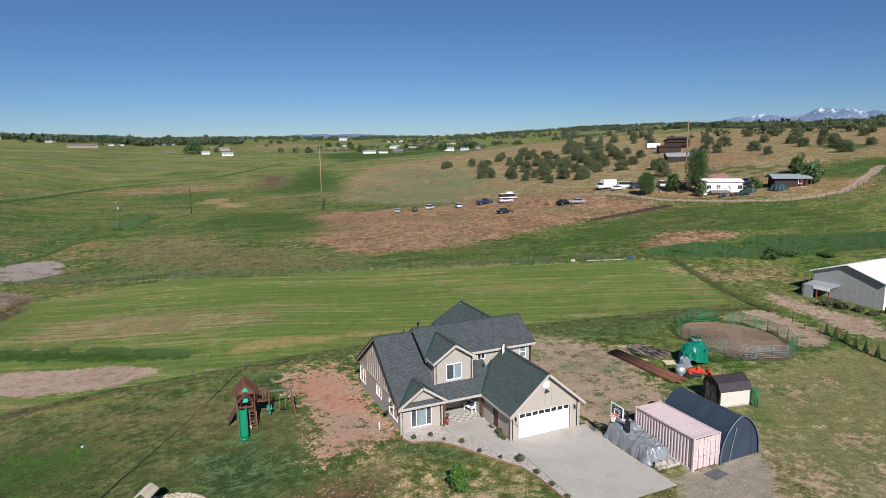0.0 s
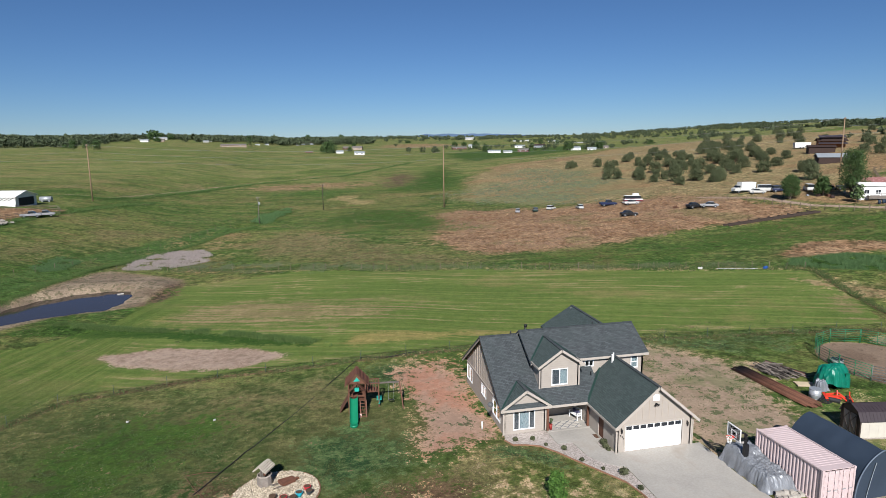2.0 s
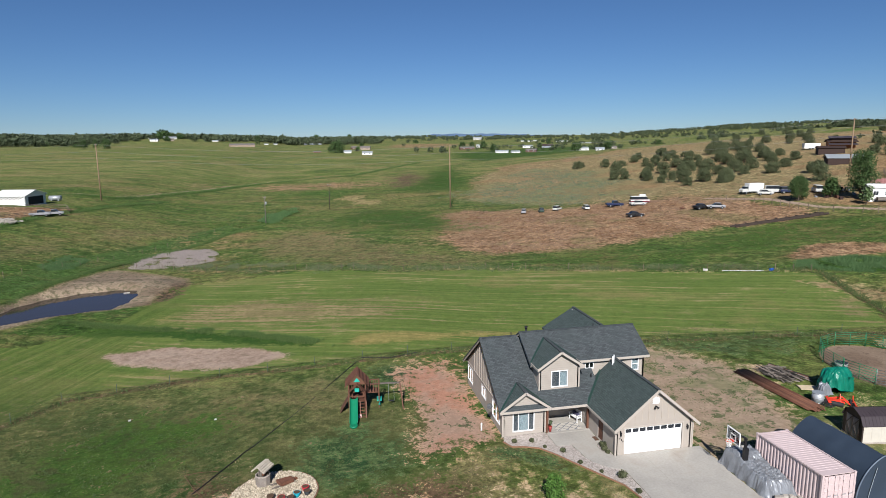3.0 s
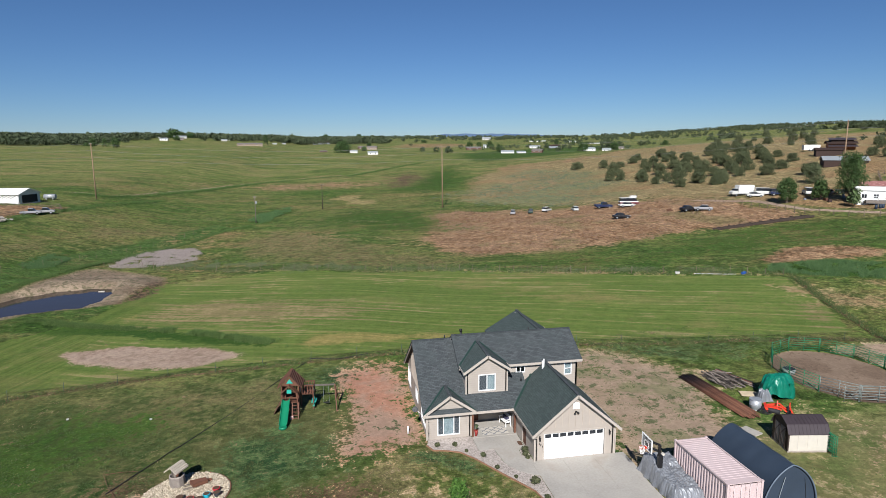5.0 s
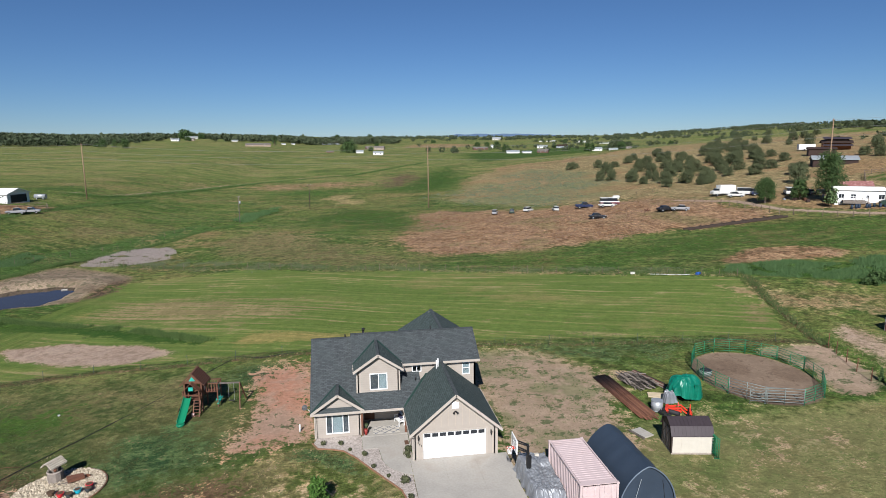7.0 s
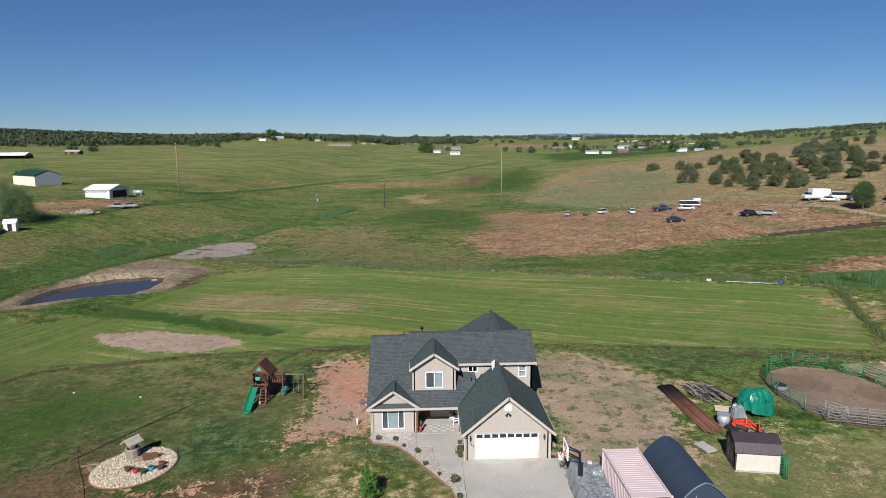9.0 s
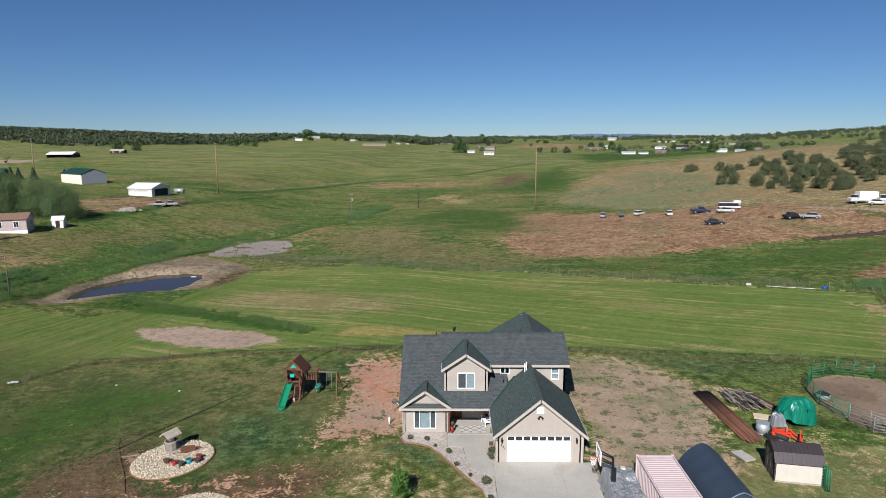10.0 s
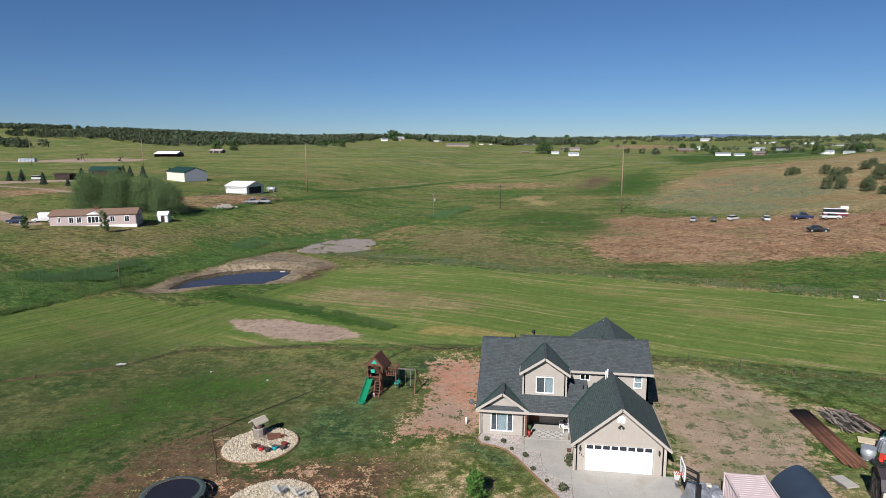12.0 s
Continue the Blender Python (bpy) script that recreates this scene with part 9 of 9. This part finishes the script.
stuff("fence_weeds", "dry weeds along the fence lines", "weeds", np.concatenate([clumps(near_line(FAR_FENCE, 300, 0.8, nrng), 0.25, 0.10, 0.3, nrng, 6, 0.25), clumps(near_line(NEAR_FENCE, 260, 0.35, nrng), 0.12, 0.07, 0.3, nrng, 6, 0.15), clumps(near_line(EAST_DITCH, 120, 0.3, nrng), 0.15, 0.06, 0.3, nrng, 6, 0.2),
      clumps(in_poly([(48, 16), (57, 22), (58, 8), (45, -3)], 400, nrng), 0.12, 0.07, 0.45, nrng, 6, 0.25)]), GRASS_DRY)
stuff("fence_grass", "green grass along the fence lines", "grass", np.concatenate([clumps(near_line([(x, y + 1.2) for x, y in FAR_FENCE], 1500, 1.3, nrng), 0.3, 0.12, 0.3, nrng, 6, 0.3), clumps(near_line(EAST_DITCH, 420, 0.45, nrng), 0.3, 0.08, 0.3, nrng, 6, 0.2), clumps(near_line(NEAR_FENCE, 1100, 0.35, nrng), 0.22, 0.07, 0.35, nrng, 8, 0.22)]), GRASS_GREEN)
stuff("rusty_weeds", "thick rust-coloured weeds over the slope", "weeds", clumps(ragged(in_poly([(10, 175), (40, 172), (98, 140), (104, 80), (60, 72), (8, 74), (0, 100)], 6500, nrng), [(19.5, 160), (29, 166), (52, 142), (66, 140), (92, 122), (96, 92), (91, 81), (63, 83.5), (37, 81.5), (14, 83), (8.5, 95)], 9, 0.5, 0.08), 0.3, 0.2, 0.5, nrng, 4, 0.5), RUSTWEED)
stuff("sagebrush", "grey-green sagebrush dotted over the dry slope", "scrub", clumps(ragged(in_poly([(20, 180), (40, 270), (110, 320), (140, 220), (100, 140), (50, 145)], 7000, nrng), [(36, 196), (60, 250), (100, 290), (112, 225), (84, 152), (52, 160)], 20, 0.7, 0.04), 0.32, 0.36, 0.6, nrng, 4, 0.45), SAGELEAF)
yard = np.stack([nrng.uniform(-52, 44, 30000), nrng.uniform(-16, 27, 30000)], -1)
clear = (inside(yard[:, 0], yard[:, 1], [(-8.6, -10.8), (7, -10.8), (17, -10.5), (16, -2), (8, 0), (6.2, 17), (-8.5, 17)], 0.5) < 0.5) | (inside(yard[:, 0], yard[:, 1], [(-14, -14), (-8.5, 3.2), (-4.8, 0), (-2.3, -4), (-1.7, -14)], 0.3) > 0.5)
clear &= np.hypot(yard[:, 0] + 26.2, yard[:, 1] - 1.2) > 3.2
clear &= np.hypot(yard[:, 0] + 21.5, yard[:, 1] + 7.3) > 3.4
clear &= np.hypot((yard[:, 0] - 34.6) / 5.4, (yard[:, 1] - 9.5) / 6.7) > 1
clear &= ~((inside(yard[:, 0], yard[:, 1], [(-16, 22), (-11, 23.5), (-8.2, 19), (-8.2, 4.6), (-13.2, 3.0), (-15.2, 3.3), (-14.2, 12.2), (-14.0, 16.0)], 0.5) > 0.5) & (nrng.random(len(yard)) < 0.93))
patchy = np.array([noise.noise((x * 0.45, y * 0.45, 2.0)) + 0.6 * noise.noise((x * 1.3, y * 1.3, 7.0)) for x, y in yard])
on_turf = (yard[:, 0] > 14) & (yard[:, 1] < 4) & (nrng.random(len(yard)) < 0.85)
keep = yard[clear & ~on_turf & (patchy > 0.02)]
stuff("yard_grass", "uneven tufts of short green grass over the yard", "grass", clumps(keep, 0.10, 0.09, 0.5, nrng, 4, 0.16), GRASS_GREEN)
no_clover = (inside(yard[:, 0], yard[:, 1], [(-25.5, 4.3), (-25, 9.2), (-18, 13), (-15.4, 5), (-14.8, 0.8), (-20.7, -0.8)], 1) < 0.4) & (inside(yard[:, 0], yard[:, 1], [(-60, -20), (-49, 12), (-39, 20), (-31, 18), (-35, -7), (-42, -14)], 1) < 0.4)
off_tan = inside(yard[:, 0], yard[:, 1], [(6, 24), (14, 22.8), (19, 17), (22, 12.5), (18, 4), (17, -3), (6.5, -3)], 1) < 0.5
keep = yard[clear & no_clover & off_tan & (patchy < -0.12)][:1600]
stuff("yard_straw", "dry straw-coloured tufts over the yard", "grass", clumps(keep, 0.08, 0.07, 0.5, nrng, 4, 0.14), GRASS_DRY)


# tussocks over the rough pasture beyond the hay field
rough = np.stack([nrng.uniform(-130, 60, 26000), 75 + 190 * nrng.random(26000) ** 1.3], -1)
off = (inside(rough[:, 0], rough[:, 1], [(-63, 98.5), (-25.3, 83.7), (6.2, 71.5), (60, 42), (60, 60), (8, 90), (10, 175), (40, 172), (60, 300), (-130, 300), (-130, 200), (-85, 215), (-104, 150), (-80, 100)], 3) > 0.5) & (inside(rough[:, 0], rough[:, 1], [(-64, 96), (-55, 114), (-46, 117), (-45, 104), (-54, 97)], 1) < 0.5)
lumpy = np.array([noise.noise((x * 0.06, y * 0.12, 2.0)) + 0.7 * noise.noise((x * 0.25, y * 0.5, 7.0)) for x, y in rough])
keep = rough[off & (lumpy > 0.05)]
stuff("pasture_grass", "dark green tussocks over the rough pasture", "grass", clumps(keep, 0.16, 0.16, 0.5, nrng, 4, 0.35), GRASS_DARK)
keep = rough[off & (lumpy < -0.14)]
stuff("pasture_straw", "dry straw-coloured tussocks over the rough pasture", "grass", clumps(keep, 0.14, 0.14, 0.5, nrng, 4, 0.35), GRASS_DRY)


# junipers: five crowns shared by all trees
JUN = []
for k in range(5):
    me, limbs = crown_mesh(40 + k, 4.6, 5.4, 2600, 0.24, 22, 0.14, LEAF_JUNIPER)
    tr_me = trunk_mesh(4.6, 0.2, limbs, 0.2, 0.05).data("trunk", BARK)
    JUN.append((me, tr_me))


def juniper(x, y, s, k):
    t = thing("juniper_tree", "rounded olive-green juniper tree on the dry hillside", "tree", (x, y, ground_z(x, y) - 0.15), (k * 73) % 360, "junipers on the hill")
    t.scale = (s * (0.95 + 0.12 * (k % 3)), s * 1.0, s * (0.86 + 0.10 * (k % 4)))
    part("crown", JUN[k % 5][0], LEAF_JUNIPER, t)
    part("trunk", JUN[k % 5][1], BARK, t)


rng = random.Random(12)
spots = [(103.6, 195.7), (104.5, 152.7), (112.9, 145.7), (128.8, 121.2), (114.3, 262.5), (110.5, 259), (120.2, 247.3), (141.8, 136.2), (159.8, 167.4), (159.0, 194.2), (130.1, 157.2), (176.5, 142.3), (186.2, 133.5), (174.7, 118.2), (221.2, 143.8), (213.3, 124.8), (207, 128), (187.5, 98.6), (115.1, 146.7), (118, 150.5), (178.1, 150.4), (104.9, 170.1), (109.7, 163.4), (106, 182), (116.4, 149.1), (133.9, 165.3), (122.8, 209.3), (147.2, 164.0), (140.1, 136.9), (109, 189), (100.5, 199)]
dense, loose = [(101, 205), (106, 160), (122, 146), (146, 150), (168, 185), (190, 235), (150, 262), (118, 240)], [(150, 92), (185, 88), (380, 110), (520, 260), (430, 420), (190, 290), (205, 215), (165, 120)]
for outline, want, gap in ((dense, 60, 5.8), (loose, 95, 12)):
    xs, ys = [p[0] for p in outline], [p[1] for p in outline]
    tries = 0
    while want and tries < 6000:
        tries += 1
        x, y = rng.uniform(min(xs), max(xs)), rng.uniform(min(ys), max(ys))
        if inside(np.array([x]), np.array([y]), outline, 1.0)[0] > 0.5 and all(math.hypot(x - a, y - b) > gap for a, b in spots) and all(math.hypot(x - a, y - b) > 13 for a, b in ((196, 184), (174, 166), (156.5, 143), (166, 152), (193, 191))):
            spots.append((x, y))
            want -= 1
for k, (x, y) in enumerate(spots):
    juniper(x, y, rng.uniform(0.64, 1.04), k)

tree("cottonwood", "dark leafy cottonwood beside the dirt road", (100.6, 97.6), 6.6, 5.2, 21, 6000, 0.2, LEAF_COTTON, 34, trunk=0.3, low=0.2)
tree("cottonwood", "tall dark cottonwood beside the white house", (112.2, 90.4), 12.6, 7.6, 22, 9000, 0.22, LEAF_COTTON, 30, trunk=0.4, low=0.2)
tree("cottonwood", "leafy cottonwood behind the parked cars", (109.0, 96.0), 5.2, 4.0, 23, 2600, 0.28, LEAF_COTTON, 30, trunk=0.3, low=0.18)
tree("small_tree", "thin grey-green young tree by the white house", (107.2, 83.5), 4.2, 3.2, 24, 800, 0.3, LEAF_WILLOW, 16, trunk=0.1)
tree("small_tree", "olive tree beside the dark cottage", (133.5, 71.5), 5.8, 5.6, 25, 2600, 0.38, LEAF_WILLOW, 24, trunk=0.2, low=0.1)
tree("small_tree", "dark juniper-like tree above the cottage", (145.0, 84.6), 5.0, 3.6, 26, 1500, 0.36, LEAF_COTTON, 18, trunk=0.2, low=0.1)
tree("small_tree", "sparse half-dead tree on the slope", (155.0, 90.4), 4.6, 3.6, 27, 260, 0.3, LEAF_WILLOW, 14, trunk=0.16)
tree("small_tree", "bushy olive tree behind the dark cottage", (121.8, 79.5), 3.2, 3.6, 28, 1100, 0.32, LEAF_WILLOW, 18, trunk=0.12, low=0.05)
for k, (x, y, h, w) in enumerate(((-134.0, 120, 11.4, 12), (-124, 119.5, 10.6, 11), (-116.5, 121.5, 10.4, 12), (-109.5, 119.5, 9.0, 10.5), (-129.5, 126, 11.8, 10))):
    tree("willow_tree", "large silvery green willow behind the mobile home", (x, y), h, w, 50 + k, 21000, 0.17, LEAF_WILLOW, 60, "willow row", trunk=0.35, low=0.1)
tree("slender_tree", "slender green tree in front of the mobile home", (-105.0, 87.2), 5.4, 2.0, 61, 1500, 0.2, LEAF_WILLOW, 18, trunk=0.09, low=0.12)
tree("slender_tree", "thin young tree at the edge of the drive", (-121.5, 82.0), 3.8, 2.2, 62, 500, 0.26, LEAF_WILLOW, 12, trunk=0.07, low=0.15)


def spruce(x, y, h, k):
    t = thing("spruce_tree", "dark conical spruce tree on the plain", "tree", (x, y, ground_z(x, y)), group="spruces")
    m, r = Mesh(), random.Random(k)
    for i in range(12):
        f = i / 12
        leaf_cloud(m, (0, 0, h * (0.12 + 0.82 * f)), (h * 0.28 * (1 - f) + 0.15, h * 0.28 * (1 - f) + 0.15, h * 0.07), int(120 * (1.1 - f)), 0.4, r, 0.3)
    part("crown", m, LEAF_SPRUCE, t)
    part("trunk", Mesh().tube((0, 0, -0.2), (0, 0, h * 0.9), 0.16, 0.04, 6), BARK, t)


for k, (x, y, h) in enumerate(((-211.4, 190.3, 5.9), (-235.6, 205.5, 6.2), (-244.4, 207.8, 5.0), (-222, 226, 6.0), (-196, 236, 6.5), (-214, 246, 6.5), (-211, 247, 6.0), (-206, 250, 6.0), (-192, 252, 5.0), (-198, 188, 3.5))):
    spruce(x, y, h, k)
plain_trees = [(-300, 1215, 15, 32), (-104, 926, 17.0, 8.5), (-15, 1773, 14, 20), (78, 1771, 14, 17), (4, 723, 13.4, 21), (33, 1192, 7, 11), (33, 772, 6.0, 7.5), (49, 916, 8.0, 8.8), (204, 905, 7.2, 10.7), (219, 902, 7.2, 9.0), (206, 789, 11.1, 11.1), (190, 686, 9.0, 11.1), (181, 1213, 4.7, 11.7), (430, 1149, 5.9, 7.0), (349, 910, 11.3, 7.5), (295, 807, 6.7, 8.3),
               (373, 900, 9.4, 7.5), (296, 683, 10.9, 14.5), (332, 670, 11.6, 11.6), (461, 918, 6.9, 7.9), (308, 513, 7.7, 5.9), (-289, 766, 11.0, 9.5), (-277, 770, 11.0, 6.3), (-258, 745, 12.2, 12.2), (-313, 813, 4.2, 7.5), (-362, 856, 5.3, 7.1), (-270, 1111, 7.6, 13.1), (-270, 1221, 9.5, 14.3), (-338, 569, 11, 11), (-322, 575, 10, 10)]
for k, (x, y, h, w) in enumerate(plain_trees):
    tree("plain_tree", "broad green shade tree beside distant farm buildings", (x, y), h, w, 80 + k, 900, max(0.5, w / 14), LEAF_COTTON, 26, "trees on the plain", trunk=0.3, low=0.12)


# small conical evergreens by the barn fence
LEAF_HEDGE = leaf_mat("hedge_leaves", (0.030, 0.060, 0.020), (0.075, 0.115, 0.040))
for k, (x, y) in enumerate(((45.6, 5.9), (45.3, 4.6), (44.9, 3.1), (44.2, 1.6), (43.7, 0.2), (43.3, -1.3), (43.0, -2.7), (42.6, -4.2), (42.2, -5.7))):
    m, r = Mesh(), random.Random(k)
    for i in range(6):
        f = i / 6
        leaf_cloud(m, (0, 0, 0.15 + 1.25 * f), (0.33 * (1.05 - f), 0.33 * (1.05 - f), 0.2), int(90 * (1.1 - f)) + 12, 0.11, r, 0.4)
    single("arborvitae", m, LEAF_HEDGE, "young conical evergreen shrub along the barn fence", "shrub", (x, y, ground_z(x, y)), group="evergreens by the barn")
for k, (x, y, s) in enumerate(((56.5, 11.3, 0.9), (57.6, 9.4, 0.8), (57.2, 12.8, 0.7), (56.0, 13.6, 0.6), (57.9, 7.9, 0.6), (70, 33, 1.3), (74, 32, 1.4), (79, 29, 1.0), (73, 35, 1.4))):
    r, m = random.Random(k + 70), Mesh()
    for q in range(5):
        leaf_cloud(m, (r.gauss(0, s * 0.5), r.gauss(0, s * 0.4), s * 0.45), (s * 0.5, s * 0.5, s * 0.45), 130, 0.16 + 0.05 * s, r, 0.3)
    single("wild_shrub", m, LEAF_SHRUB if k < 5 else LEAF_COTTON, "untidy green shrub near the steel barn", "shrub", (x, y, ground_z(x, y)), group="shrubs by the barn")


# distant woods: dark scrubby trees along the skyline hills
def skyline(x, y):
    """Ground height with the far hills."""
    r, a = np.hypot(x, y + 40), np.degrees(np.arctan2(x, y + 40))
    return height(x, y) + HILL_W * sstep(700, 1700, r) * sstep(-18, -46, a) + HILL_E * sstep(800, 2300, r) * sstep(20, 44, a) - 0.004 * np.maximum(0, r - 1800)


def far_woods(name, label, a0, a1, r0, r1, count, size, mat_, patch):
    r = np.sqrt(nrng.uniform(r0**2, r1**2, count * 3))
    a = np.radians(nrng.uniform(a0, a1, count * 3))
    x, y = r * np.sin(a), r * np.cos(a) - 40
    grove = np.array([noise.noise((u * 0.006, v * 0.006, 9.0)) for u, v in zip(x, y)])
    ok = grove > patch
    x, y = x[ok][:count], y[ok][:count]
    z = skyline(x, y)
    per = 60
    n = len(x)
    s = size * nrng.uniform(0.6, 1.3, n)
    v = nrng.normal(0, 1, (n, per, 3))
    v /= np.linalg.norm(v, axis=2, keepdims=True)
    c = np.stack([x, y, z], -1)[:, None] + v * (s[:, None, None] * np.array([0.62, 0.62, 0.48]) * nrng.uniform(0.45, 1, (n, per, 1))) + np.array([0, 0, 0.5]) * s[:, None, None]
    d1 = nrng.normal(0, 1, (n, per, 3))
    d2 = nrng.normal(0, 1, (n, per, 3))
    k = s[:, None, None] * 0.095
    q = np.stack([c - d1 * k, c + d2 * k, c + d1 * k, c - d2 * k], 2).reshape(-1, 4, 3)
    return stuff(name, label, "woods", q, mat_)


WOODS = leaf_mat("far_woods", (0.036, 0.052, 0.027), (0.076, 0.094, 0.048))
far_woods("north_west_woods", "dark scrub woods on the skyline hills", -60, -17, 880, 1800, 3600, 8, WOODS, -0.04)
far_woods("skyline_trees", "thin line of dark trees along the horizon", -32, 5, 1180, 1600, 1500, 10, WOODS, -0.1)
far_woods("valley_trees", "scattered trees among the distant farms", 6, 26, 700, 2000, 190, 6, WOODS, 0.05)
far_woods("plain_tree_belt", "low belt of dark trees across the far plain", -2, 30, 1500, 2350, 620, 7, WOODS, -0.12)
far_woods("east_slope_trees", "scattered dark trees below the eastern hills", 24, 40, 700, 2300, 420, 7, WOODS, 0.02)
far_woods("north_east_woods", "dark juniper woods on the eastern hills", 34, 68, 620, 2300, 2600, 7.5, WOODS, -0.08)
far_woods("hill_woods", "dark juniper woods over the top of the near hill", 42, 70, 360, 700, 330, 4.6, WOODS, 0.0)


# ---- far mountains ----
def range_of_hills(name, label, a0, a1, dist, profile, mat_, seed, rows=14):
    m = Mesh()
    n = 160

    def fn(u, v):
        a = radians(a0 + (a1 - a0) * u)
        top = profile(u)
        rough = noise.fractal((u * 14 + seed, v * 3.0, seed), 0.9, 2.0, 6) * 0.22 * top
        d = dist + 260 * v
        z = -60 + (top + 60) * v + rough * v * (1.25 - v)
        return d * math.sin(a), d * math.cos(a) - 40, z

    m.grid(fn, n, rows)
    return single(name, m, mat_, label, "mountains", kind="structure")


def mountain_material(name, low, high, snow):
    m, nodes, links, bsdf = blank(name)
    pos = nodes.new("ShaderNodeNewGeometry").outputs["Position"]
    sep = nodes.new("ShaderNodeSeparateXYZ")
    links.new(pos, sep.inputs[0])
    n = noise_node(nodes, links, pos, 0.02, 8, 0.72)
    # low and high carry the blue of distance haze, painted into the base colour
    c = mix_node(nodes, links, range_node(nodes, links, n, 0.35, 0.65), low, high)
    if snow:
        lift = math_node(nodes, links, "ADD", sep.outputs["Z"], math_node(nodes, links, "MULTIPLY", math_node(nodes, links, "SUBTRACT", n, 0.5), 420.0))
        c = mix_node(nodes, links, range_node(nodes, links, lift, snow - 14, snow + 14), c, (0.44, 0.47, 0.53))
    links.new(c, bsdf.inputs["Base Color"])
    bsdf.inputs["Roughness"].default_value = 1.0
    bsdf.inputs["Specular IOR Level"].default_value = 0.0
    return m


def peaks(u):
    return 100 + 84 * sstep(0.05, 0.28, u) + 34 * noise.fractal((u * 9, 0.0, 2.0), 0.8, 2.0, 5) + 10 * noise.noise((u * 40, 0, 0))


def mesa(u):
    return 36 + 46 * float(sstep(0.0, 0.2, u)) * float(1 - 0.35 * sstep(0.5, 0.8, u)) * float(sstep(0.98, 0.8, u)) + 16 * math.exp(-(((u - 0.93) / 0.04) ** 2)) + 5 * noise.noise((u * 12, 0, 0))


# both ranges get their aerial haze from blue surface colours
range_of_hills("snow_mountains", "far mountains with haze-blue colour and patches of snow", 41, 80, 4450, peaks, mountain_material("hazed_snow_peaks", (0.085, 0.125, 0.20), (0.13, 0.17, 0.25), 200), 5.0)
range_of_hills("hazed_mesa", "long low mesa on the horizon with haze-blue colour", 7.5, 24, 4500, mesa, mountain_material("hazed_mesa", (0.075, 0.115, 0.185), (0.09, 0.135, 0.205), None), 1.0, 5)
